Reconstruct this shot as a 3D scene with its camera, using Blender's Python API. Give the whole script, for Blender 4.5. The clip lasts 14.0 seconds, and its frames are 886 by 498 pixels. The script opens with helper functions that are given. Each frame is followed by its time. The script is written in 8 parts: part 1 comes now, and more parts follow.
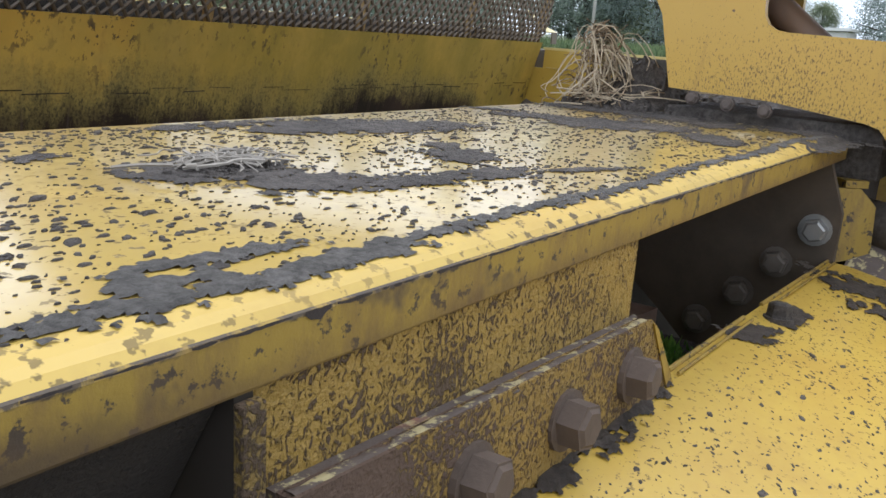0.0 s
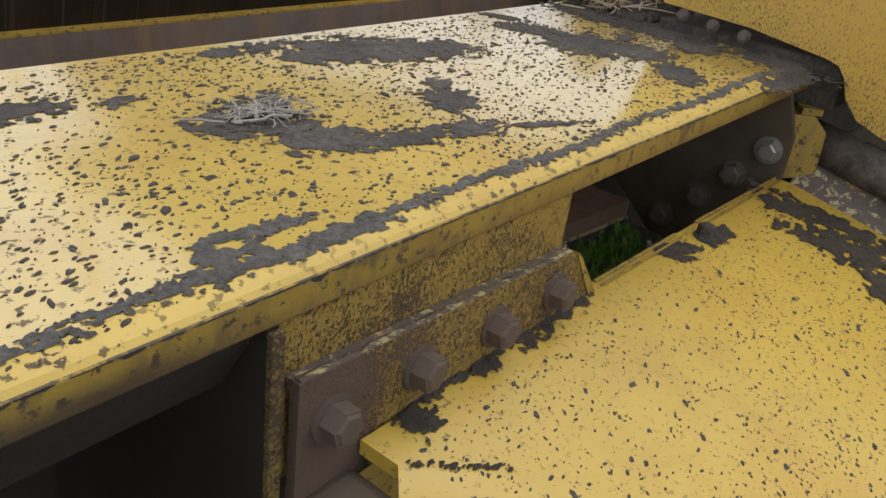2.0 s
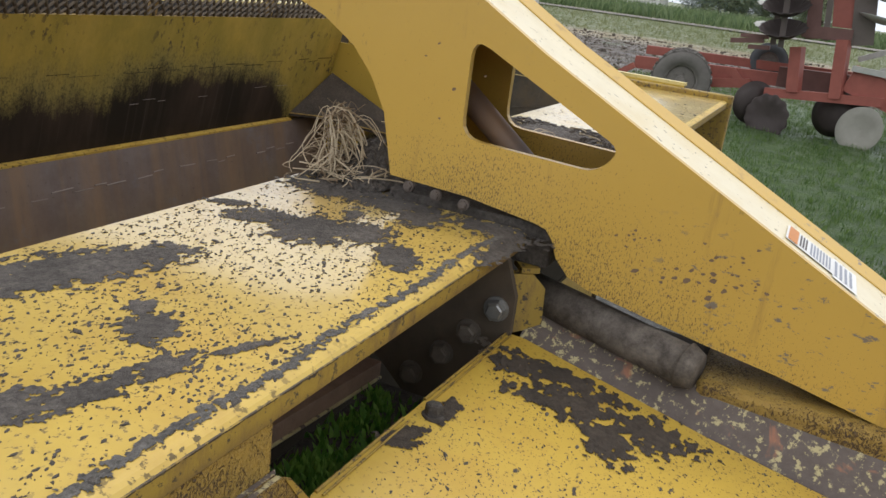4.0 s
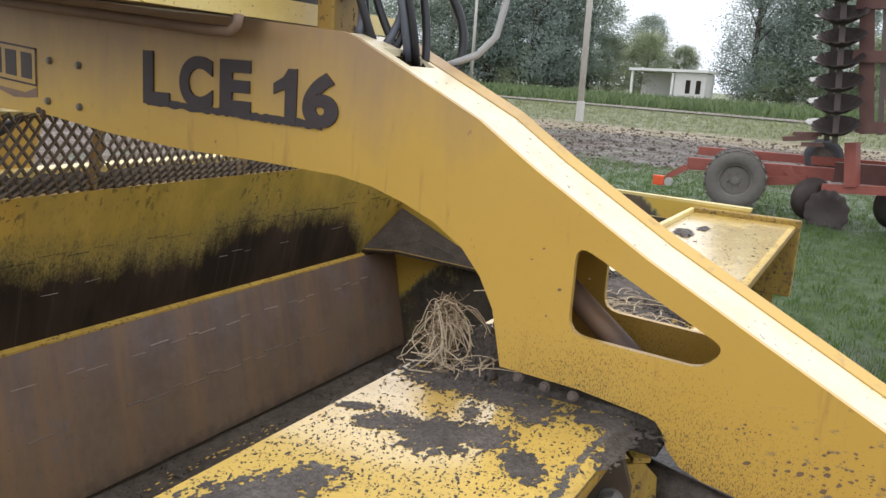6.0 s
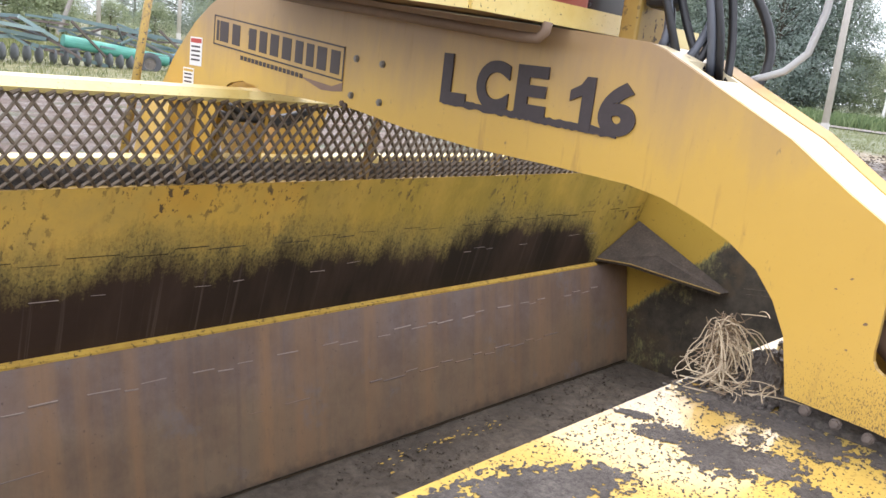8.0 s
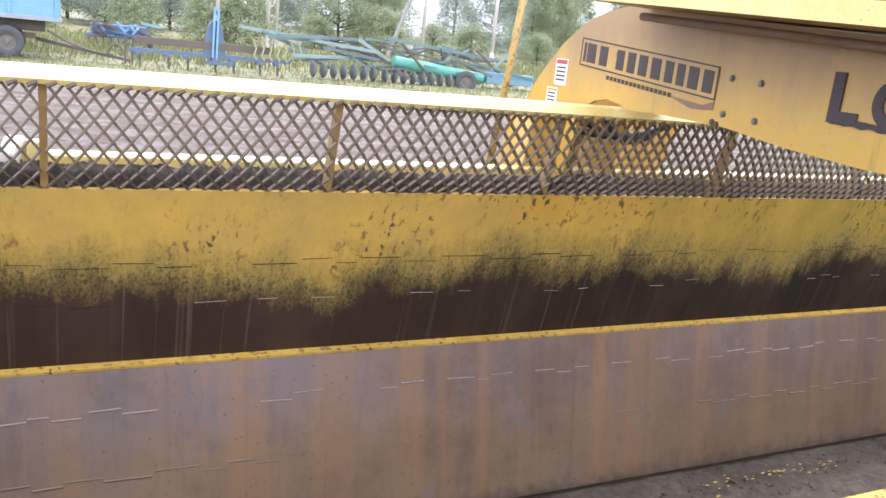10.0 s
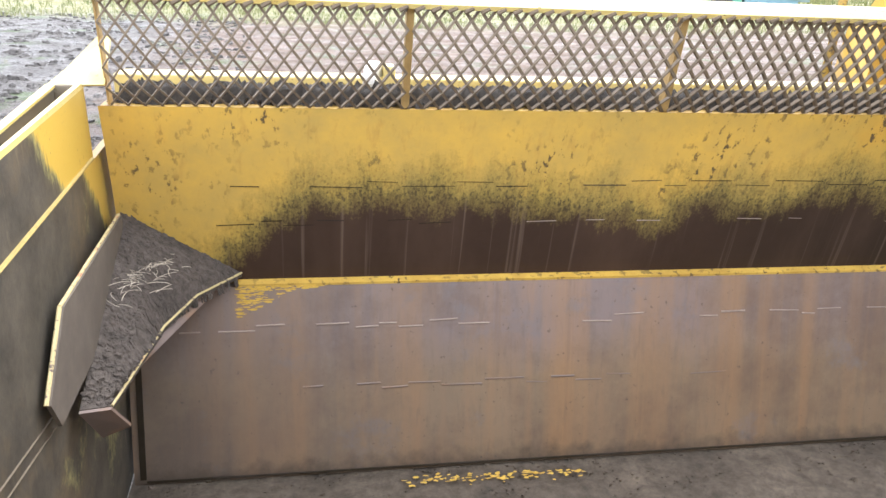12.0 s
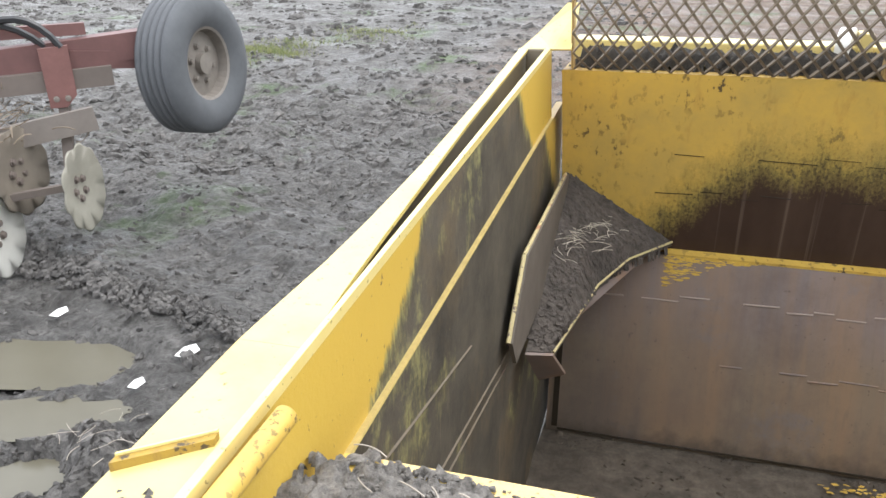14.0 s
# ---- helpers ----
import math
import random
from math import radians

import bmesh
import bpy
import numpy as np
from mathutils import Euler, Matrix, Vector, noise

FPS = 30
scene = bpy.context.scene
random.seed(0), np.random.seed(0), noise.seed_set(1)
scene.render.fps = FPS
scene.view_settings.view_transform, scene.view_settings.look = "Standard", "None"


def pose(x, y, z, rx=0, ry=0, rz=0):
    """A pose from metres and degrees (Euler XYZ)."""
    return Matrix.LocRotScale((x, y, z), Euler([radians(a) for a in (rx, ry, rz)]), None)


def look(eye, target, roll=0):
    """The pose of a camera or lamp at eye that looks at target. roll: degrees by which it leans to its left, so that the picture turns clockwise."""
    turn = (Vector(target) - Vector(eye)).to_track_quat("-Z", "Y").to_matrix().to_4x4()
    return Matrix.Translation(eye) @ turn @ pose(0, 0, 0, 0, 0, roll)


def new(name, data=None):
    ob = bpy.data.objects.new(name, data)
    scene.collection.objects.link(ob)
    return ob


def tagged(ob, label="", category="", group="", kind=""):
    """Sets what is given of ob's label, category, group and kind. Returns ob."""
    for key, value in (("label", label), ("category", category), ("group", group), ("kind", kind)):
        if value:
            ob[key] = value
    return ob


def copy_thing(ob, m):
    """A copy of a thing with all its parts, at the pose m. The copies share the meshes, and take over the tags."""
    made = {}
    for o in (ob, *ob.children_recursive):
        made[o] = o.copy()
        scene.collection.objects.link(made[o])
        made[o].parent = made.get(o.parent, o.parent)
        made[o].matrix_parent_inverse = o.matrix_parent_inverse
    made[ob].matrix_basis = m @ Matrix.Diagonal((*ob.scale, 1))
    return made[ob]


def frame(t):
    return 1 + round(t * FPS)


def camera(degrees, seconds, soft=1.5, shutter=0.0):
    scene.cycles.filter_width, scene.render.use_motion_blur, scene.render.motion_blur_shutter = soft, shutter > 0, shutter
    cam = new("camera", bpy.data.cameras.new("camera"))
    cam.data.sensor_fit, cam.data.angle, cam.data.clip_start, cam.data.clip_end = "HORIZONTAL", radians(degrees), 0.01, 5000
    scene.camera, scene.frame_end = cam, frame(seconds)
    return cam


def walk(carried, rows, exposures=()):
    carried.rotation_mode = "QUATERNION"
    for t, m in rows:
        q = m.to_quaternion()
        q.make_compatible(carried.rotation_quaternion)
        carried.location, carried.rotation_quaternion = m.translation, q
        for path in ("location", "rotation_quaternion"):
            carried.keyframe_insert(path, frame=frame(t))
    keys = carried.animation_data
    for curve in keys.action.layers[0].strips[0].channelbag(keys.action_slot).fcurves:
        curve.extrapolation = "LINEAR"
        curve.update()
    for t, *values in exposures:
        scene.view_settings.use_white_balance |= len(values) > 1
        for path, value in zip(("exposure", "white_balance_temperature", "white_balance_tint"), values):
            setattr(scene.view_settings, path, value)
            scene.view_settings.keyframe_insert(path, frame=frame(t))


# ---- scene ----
cam = camera(57.0, 14.0)
PATH = [
    (0, (-1.112, -0.177, 1.26), (0.459, 0.951, 0.751), 3.8),
    (0.5, (-1.137, -0.192, 1.319), (0.435, 0.927, 0.791), 4.4),
    (1, (-1.14, -0.215, 1.344), (0.429, 0.818, 0.657), 5.7),
    (1.5, (-1.175, -0.246, 1.376), (0.281, 0.773, 0.457), 7.1),
    (2, (-1.202, -0.277, 1.398), (0.234, 0.773, 0.485), 8.0),
    (2.5, (-1.18, -0.311, 1.417), (0.214, 0.746, 0.449), 6.8),
    (3, (-1.134, -0.329, 1.452), (0.436, 0.554, 0.584), 9.1),
    (3.2, (-1.131, -0.335, 1.467), (0.493, 0.514, 0.666), 9.0),
    (5.3, (-1.17, -0.324, 1.618), (0.626, 0.387, 1.096), 4.5),
    (5.5, (-1.184, -0.303, 1.643), (0.588, 0.491, 1.164), 3.6),
    (6, (-1.215, -0.259, 1.674), (0.516, 0.653, 1.258), 4.1),
    (6.5, (-1.233, -0.229, 1.677), (0.434, 0.795, 1.261), 4.3),
    (7, (-1.265, -0.198, 1.679), (0.331, 0.931, 1.258), 5.3),
    (7.2, (-1.275, -0.192, 1.676), (0.296, 0.975, 1.262), 5.9),
    (9.3, (-1.443, -0.141, 1.659), (-0.333, 1.463, 1.218), 6.3),
    (9.5, (-1.471, -0.15, 1.661), (-0.423, 1.502, 1.245), 6.6),
    (10, (-1.519, -0.151, 1.655), (-0.646, 1.581, 1.17), 5.9),
    (10.5, (-1.556, -0.136, 1.647), (-0.805, 1.648, 1.143), 5.0),
    (11, (-1.597, -0.117, 1.638), (-0.981, 1.712, 1.115), 4.4),
    (11.5, (-1.658, -0.11, 1.641), (-1.2, 1.731, 1.008), 4.3),
    (12, (-1.769, -0.096, 1.603), (-1.435, 1.756, 0.928), 2.5),
    (12.5, (-1.808, -0.094, 1.595), (-1.627, 1.756, 0.856), 1.4),
    (13, (-1.869, -0.094, 1.579), (-1.991, 1.757, 0.831), 0.1),
    (13.5, (-1.904, -0.087, 1.575), (-2.265, 1.718, 0.793), -1.1),
    (14, (-1.925, -0.111, 1.600), (-2.470, 1.657, 0.840), -0.8),
]
walk(cam, [(t, look(eye, target, roll)) for t, eye, target, roll in PATH],
     ((0, 0.05, 5850, 11), (0.8, -0.10, 6000, 10), (1.7, -0.42, 6400, 10), (3.2, -0.32, 6400, 10), (5.5, 0.0, 6400, 13), (7.0, 0.4, 6400, 14), (9.5, 1.18, 6050, 20), (11, 1.14, 6100, 19), (12, 1.52, 6300, 14), (12.5, 1.50, 6400, 10), (13.3, 0.98, 6400, 8), (14, 0.95, 6400, 10)))

# ---- sky and light ----
world = bpy.data.worlds.new("overcast_sky")
scene.world = world
world.use_nodes = True
wn, wl = world.node_tree.nodes, world.node_tree.links
wn.clear()
sky = wn.new("ShaderNodeTexSky")
sky.sky_type, sky.sun_disc = "NISHITA", False
sky.sun_elevation, sky.sun_rotation = radians(65), radians(61)
sky.air_density, sky.dust_density, sky.ozone_density = 1.0, 6.0, 1.0
cloud = wn.new("ShaderNodeMix")
cloud.data_type = "RGBA"
cloud.inputs["Factor"].default_value = 0.85
wl.new(sky.outputs[0], cloud.inputs["A"])
where = wn.new("ShaderNodeTexCoord")
split = wn.new("ShaderNodeSeparateXYZ")
wl.new(where.outputs["Generated"], split.inputs[0])
veil = wn.new("ShaderNodeValToRGB")
veil.color_ramp.elements[0].position, veil.color_ramp.elements[0].color = 0.0, (0.80, 0.82, 0.84, 1)
veil.color_ramp.elements[1].position, veil.color_ramp.elements[1].color = 0.8, (1.0, 1.0, 1.0, 1)
wl.new(split.outputs[2], veil.inputs["Fac"])
lift = wn.new("ShaderNodeMix")
lift.data_type, lift.blend_type = "RGBA", "MULTIPLY"
lift.inputs["Factor"].default_value = 1.0
lift.inputs["B"].default_value = (15.5, 16.0, 16.8, 1)
wl.new(veil.outputs["Color"], lift.inputs["A"])
wl.new(lift.outputs["Result"], cloud.inputs["B"])
back = wn.new("ShaderNodeBackground")
back.inputs["Strength"].default_value = 0.11
wl.new(cloud.outputs["Result"], back.inputs["Color"])
wout = wn.new("ShaderNodeOutputWorld")
wl.new(back.outputs[0], wout.inputs["Surface"])
sun = new("sun", bpy.data.lights.new("sun", "SUN"))
sun.data.energy, sun.data.angle, sun.data.color = 0.9, radians(30), (1.0, 0.98, 0.95)
sun.matrix_world = look((9, 5, 22), (0, 0, 0))

# ---- materials ----


class Nodes:
    """A small builder for procedural materials."""

    def __init__(self, name):
        self.m = bpy.data.materials.new(name)
        self.m.use_nodes = True
        self.t = self.m.node_tree
        self.b = self.t.nodes["Principled BSDF"]
        self.co = self.t.nodes.new("ShaderNodeTexCoord").outputs["Object"]

    def add(self, kind, **values):
        n = self.t.nodes.new(kind)
        if "operation" in values:
            n.operation = values["operation"]
        if "data_type" in values:
            n.data_type = values["data_type"]
        return n

    def link(self, a, b):
        self.t.links.new(a, b)

    def scaled(self, sx, sy, sz):
        n = self.add("ShaderNodeMapping")
        n.inputs["Scale"].default_value = (sx, sy, sz)
        self.link(self.co, n.inputs["Vector"])
        return n.outputs[0]

    def noise(self, scale, detail=5.0, rough=0.6, vector=None, warp=0.0):
        n = self.add("ShaderNodeTexNoise")
        n.inputs["Scale"].default_value, n.inputs["Detail"].default_value = scale, detail
        n.inputs["Roughness"].default_value, n.inputs["Distortion"].default_value = rough, warp
        self.link(vector or self.co, n.inputs["Vector"])
        return n.outputs["Fac"]

    def steps(self, fac, *stops):
        n = self.add("ShaderNodeValToRGB")
        e = n.color_ramp.elements
        while len(e) < len(stops):
            e.new(0.5)
        for el, (p, c) in zip(e, stops):
            el.position, el.color = p, ((c, c, c, 1) if isinstance(c, (int, float)) else (*c, 1))
        self.link(fac, n.inputs["Fac"])
        return n.outputs["Color"]

    def mix(self, fac, a, b):
        n = self.add("ShaderNodeMix", data_type="RGBA")
        for v, key in ((fac, "Factor"), (a, "A"), (b, "B")):
            if isinstance(v, tuple):
                n.inputs[key].default_value = (*v, 1)
            elif isinstance(v, (int, float)):
                n.inputs[key].default_value = v
            else:
                self.link(v, n.inputs[key])
        return n.outputs["Result"]

    def math(self, op, a, b=0.0):
        free = {"ADD_FREE": "ADD", "SUB_FREE": "SUBTRACT"}
        n = self.add("ShaderNodeMath", operation=free.get(op, op))
        n.use_clamp = op in ("ADD", "SUBTRACT")
        for i, v in enumerate((a, b)):
            if isinstance(v, (int, float)):
                n.inputs[i].default_value = v
            else:
                self.link(v, n.inputs[i])
        return n.outputs[0]

    def axis(self, which):
        n = self.add("ShaderNodeSeparateXYZ")
        self.link(self.co, n.inputs[0])
        return n.outputs[which]

    def ramp(self, value, lo, hi):
        n = self.add("ShaderNodeMapRange")
        n.inputs["From Min"].default_value, n.inputs["From Max"].default_value = lo, hi
        self.link(value, n.inputs["Value"])
        return n.outputs[0]

    def done(self, color, rough=0.5, metal=0.0, bump=None, strength=0.3, distance=0.002):
        for v, key in ((color, "Base Color"), (rough, "Roughness"), (metal, "Metallic")):
            if isinstance(v, tuple):
                self.b.inputs[key].default_value = (*v, 1)
            elif isinstance(v, (int, float)):
                self.b.inputs[key].default_value = v
            else:
                self.link(v, self.b.inputs[key])
        if bump is not None:
            n = self.add("ShaderNodeBump")
            n.inputs["Strength"].default_value, n.inputs["Distance"].default_value = strength, distance
            self.link(bump, n.inputs["Height"])
            self.link(n.outputs[0], self.b.inputs["Normal"])
        return self.m


YEL, YEL_OLD, SOIL, RUST = (0.58, 0.40, 0.085), (0.36, 0.235, 0.05), (0.068, 0.057, 0.048), (0.13, 0.06, 0.03)


def paint(name, base=YEL, specks=0.5, grime=0.3, rough=0.32, fine=160.0, coat=0.0, gloss=0.12, ior=1.65):
    """Yellow machine paint with chips, soil specks and a film of grime."""
    n = Nodes(name)
    n.b.inputs["Coat Weight"].default_value, n.b.inputs["Coat Roughness"].default_value = coat, gloss
    n.b.inputs["Coat IOR"].default_value = ior
    tone = n.mix(n.noise(3.0), tuple(c * 0.9 for c in base), tuple(min(1, c * 1.08) for c in base))
    tone = n.mix(n.steps(n.noise(4.5, 6, 0.65), (0.47, 0.0), (0.66, 0.6)), tone, (base[0] * 1.0, base[1] * 0.87, base[2] * 0.55))
    film = n.steps(n.noise(9.0, 8, 0.7), (0.45, 0.0), (0.8, grime))
    tone = n.mix(film, tone, (0.20, 0.13, 0.045))
    spk = n.noise(fine, 3, 0.6, n.scaled(1, 1, 1))
    dots = n.steps(spk, (0.70 - 0.13 * specks, 0.0), (0.74 - 0.13 * specks, 1.0))
    area = n.steps(n.noise(5.0, 3), (0.35, 0.25), (0.65, 1.0))
    dots = n.math("MULTIPLY", dots, area)
    tone = n.mix(dots, tone, (0.06, 0.045, 0.03))
    r = n.mix(dots, (rough,) * 3, (0.85,) * 3)
    r = n.mix(film, r, (0.6,) * 3)
    if coat:
        dull = n.math("MAXIMUM", dots, n.steps(n.noise(14.0, 6, 0.7), (0.50, 0.0), (0.75, 0.6)))
        n.link(n.math("MULTIPLY", n.math("SUBTRACT", 1.0, dull), coat), n.b.inputs["Coat Weight"])
    bump = n.math("ADD", n.math("MULTIPLY", dots, 0.6), n.math("MULTIPLY", n.noise(40.0), 0.25))
    return n.done(tone, r, 0.0, bump, 0.3, 0.0010)


def arm_paint(name):
    """Yellow paint of the arm: speckled with soil towards its foot, browned under the tray by stains and painted shade.
    """
    n = Nodes(name)
    n.b.inputs["Coat Weight"].default_value, n.b.inputs["Coat Roughness"].default_value = 0.25, 0.22
    y, z = n.axis(1), n.axis(2)
    tone = n.mix(n.noise(2.5, 6, 0.65), (0.52, 0.318, 0.056), (0.62, 0.392, 0.075))
    # upper arm: stains, plus the tray's shade put into the brown
    stain = n.math("MULTIPLY", n.ramp(n.math("ADD_FREE", z, n.math("MULTIPLY", n.noise(1.0, 6, 0.65, n.scaled(9, 9, 2)), 0.30)), 1.70, 1.88), 0.75)
    tone = n.mix(stain, tone, (0.29, 0.20, 0.135))
    tone = n.mix(n.steps(n.noise(1.0, 6, 0.7, n.scaled(26, 26, 2.5)), (0.60, 0.0), (0.74, 0.5)), tone, (0.26, 0.15, 0.05))
    tone = n.mix(n.steps(n.noise(6, 7, 0.75), (0.62, 0.0), (0.72, 0.35)), tone, (0.33, 0.25, 0.14))
    foot = n.ramp(n.math("ADD_FREE", n.math("ADD_FREE", z, n.math("MULTIPLY", n.math("ABSOLUTE", n.math("ADD_FREE", y, -0.08)), 0.5)), n.math("MULTIPLY", n.noise(7.0, 4), 0.16)), 1.50, 1.26)
    level = n.math("ADD_FREE", n.noise(360, 4, 0.65, n.scaled(1, 1.3, 0.6)), n.math("MULTIPLY", foot, 0.185))
    dots = n.steps(level, (0.675, 0.0), (0.73, 0.85))
    tone = n.mix(dots, tone, (0.13, 0.085, 0.04))
    dab = n.math("MULTIPLY", n.steps(n.noise(22, 5, 0.7, n.scaled(1, 1.6, 0.8)), (0.675, 0.0), (0.71, 0.8)), n.steps(n.noise(1.8, 4), (0.42, 0.25), (0.62, 1.0)))
    tone = n.mix(dab, tone, (0.11, 0.085, 0.06))
    scuff = n.math("MULTIPLY", n.steps(n.noise(60, 6, 0.7, n.scaled(1, 0.6, 1.3)), (0.60, 0.0), (0.63, 0.9)), n.math("MULTIPLY", n.ramp(y, -0.12, -0.24), n.ramp(z, 1.27, 1.20)))
    tone = n.mix(scuff, tone, (0.16, 0.14, 0.13))
    rough = n.mix(n.math("MAXIMUM", dots, stain), (0.38,) * 3, (0.75,) * 3)
    return n.done(tone, rough, 0.0, n.math("ADD", n.math("MULTIPLY", dots, 0.5), n.math("MULTIPLY", n.noise(35.0), 0.25)), 0.25, 0.001)


def lip_paint(name, rim=False):
    """Old yellow paint on folded edges: brown runs downwards, fine dark chips."""
    n = Nodes(name)
    t = n.mix(n.noise(5.0, 6, 0.7), (0.27, 0.175, 0.028), (0.39, 0.255, 0.040))
    t = n.mix(n.steps(n.noise(1.0, 6, 0.7, n.scaled(45, 45, 14)), (0.48, 0.0), (0.68, 0.75)), t, (0.17, 0.10, 0.035))
    t = n.mix(n.steps(n.noise(75, 5, 0.7), (0.57, 0.0), (0.61, 0.95)), t, (0.05, 0.036, 0.026))
    t = n.mix(n.steps(n.noise(11, 5, 0.7), (0.58, 0.0), (0.66, 0.8)), t, (0.09, 0.06, 0.035))
    if rim:
        edge = n.ramp(n.math("ADD_FREE", n.axis(2), n.math("MULTIPLY", n.noise(38, 6, 0.75), 0.016)), 1.1722, 1.1735)
        t = n.mix(n.math("MULTIPLY", edge, 0.9), t, (0.050, 0.037, 0.028))
        foot = n.ramp(n.math("ADD_FREE", n.axis(2), n.math("ADD_FREE", n.math("MULTIPLY", n.noise(30, 6, 0.75), 0.030), n.math("MULTIPLY", n.noise(5, 3, 0.5), -0.016))), 1.1620, 1.1490)
        t = n.mix(n.math("MULTIPLY", foot, 0.75), t, (0.13, 0.075, 0.03))
        # darker brown on the lip's lower half towards -x
        left_brown = n.math("MULTIPLY", n.ramp(n.math("ADD_FREE", n.axis(0), n.math("MULTIPLY", n.noise(9, 5, 0.7), 0.14)), -0.86, -0.98), n.ramp(n.math("ADD_FREE", n.axis(2), n.math("MULTIPLY", n.noise(22, 5, 0.7), 0.022)), 1.172, 1.158))
        t = n.mix(n.math("MULTIPLY", left_brown, 0.85), t, (0.060, 0.040, 0.022))
    return n.done(t, 0.6, 0.0, n.noise(110, 6, 0.7), 0.4, 0.0015)


def crusted(name, yellow=(0.36, 0.225, 0.045), brown=(0.085, 0.055, 0.03), cover=0.5, fade=None, band=None):
    """Paint under a fine crust of splashed soil, half worn away; bare brown past fade along x, browner above band."""
    n = Nodes(name)
    cr = n.noise(190, 4, 0.55, n.scaled(1.0, 1, 0.75), 2.2)
    fine = n.noise(420, 3, 0.6, n.scaled(1.4, 1, 0.8))
    level = n.math("ADD_FREE", n.math("MULTIPLY", cr, 0.85), n.math("MULTIPLY", fine, 0.25))
    level = n.math("ADD_FREE", level, n.math("MULTIPLY", n.noise(14.0, 5, 0.7), 0.45))
    if fade:
        level = n.math("ADD_FREE", level, n.math("MULTIPLY", n.ramp(n.math("ADD_FREE", n.axis(0), n.math("MULTIPLY", n.noise(24, 4), 0.06)), *fade), 0.6))
    if band:
        level = n.math("ADD_FREE", level, n.math("MULTIPLY", n.ramp(n.math("ADD_FREE", n.axis(2), n.math("MULTIPLY", n.noise(26, 5, 0.7), 0.035)), *band), 0.28))
    lo = 0.99 - 0.5 * cover
    mask = n.steps(level, (lo - 0.05, 0.0), (lo + 0.03, 1.0))
    tone = n.mix(n.noise(60), yellow, tuple(c * 0.72 for c in yellow))
    soiled = n.mix(n.noise(35, 6, 0.7), brown, tuple(c * 1.7 for c in brown))
    tone = n.mix(mask, tone, soiled)
    return n.done(tone, n.mix(mask, (0.45,) * 3, (0.9,) * 3), 0.0, n.math("ADD_FREE", mask, n.noise(300)), 1.0, 0.003)


def weathered(name, chips=0.55):
    """Ledge steel: mauve-grey dirt, chips of old yellow paint and rust."""
    n = Nodes(name)
    t = n.mix(n.noise(50, 7, 0.75), (0.065, 0.045, 0.034), (0.17, 0.135, 0.112))
    t = n.mix(n.steps(n.noise(75, 6, 0.7), (chips, 0.0), (chips + 0.05, 0.9)), t, (0.50, 0.42, 0.21))
    t = n.mix(n.steps(n.noise(22, 4, 0.6, n.scaled(1, 1, 1), 0.5), (0.62, 0.0), (0.70, 0.8)), t, (0.36, 0.15, 0.08))
    return n.done(t, 0.7, 0.0, n.noise(160, 5, 0.7), 0.5, 0.002)


def soil(name, base=SOIL, pale=(0.215, 0.186, 0.160), scale=130.0, rough=0.78, bump=0.9, dist=0.006):
    n = Nodes(name)
    n.b.inputs["Specular IOR Level"].default_value = 0.4
    t = n.mix(n.steps(n.noise(scale, 10, 0.78), (0.38, 0.0), (0.64, 1.0)), base, pale)
    t = n.mix(n.steps(n.noise(scale * 0.12), (0.35, 0.0), (0.7, 0.6)), t, tuple(c * 0.55 for c in base))
    return n.done(t, rough, 0.0, n.noise(scale * 2.5, 8, 0.75), bump, dist)


def steel(name, base=(0.20, 0.155, 0.135), rusty=(0.27, 0.15, 0.07), rough=0.55, streak=0.75, metal=0.15):
    """Bare steel, browned by soil and rain, with runs of rust downwards."""
    n = Nodes(name)
    runs = n.steps(n.noise(1.0, 6, 0.6, n.scaled(7, 7, 0.35)), (0.47, 0.0), (0.66, streak))
    t = n.mix(n.noise(6.0, 6, 0.7), base, tuple(c * 0.7 for c in base))
    t = n.mix(runs, t, rusty)
    t = n.mix(n.steps(n.noise(2.2, 4), (0.5, 0.0), (0.7, 0.35)), t, (0.10, 0.085, 0.085))
    return n.done(t, n.mix(n.noise(12), (rough - 0.12,) * 3, (rough + 0.2,) * 3), metal, n.noise(90, 6, 0.7), 0.25, 0.001)


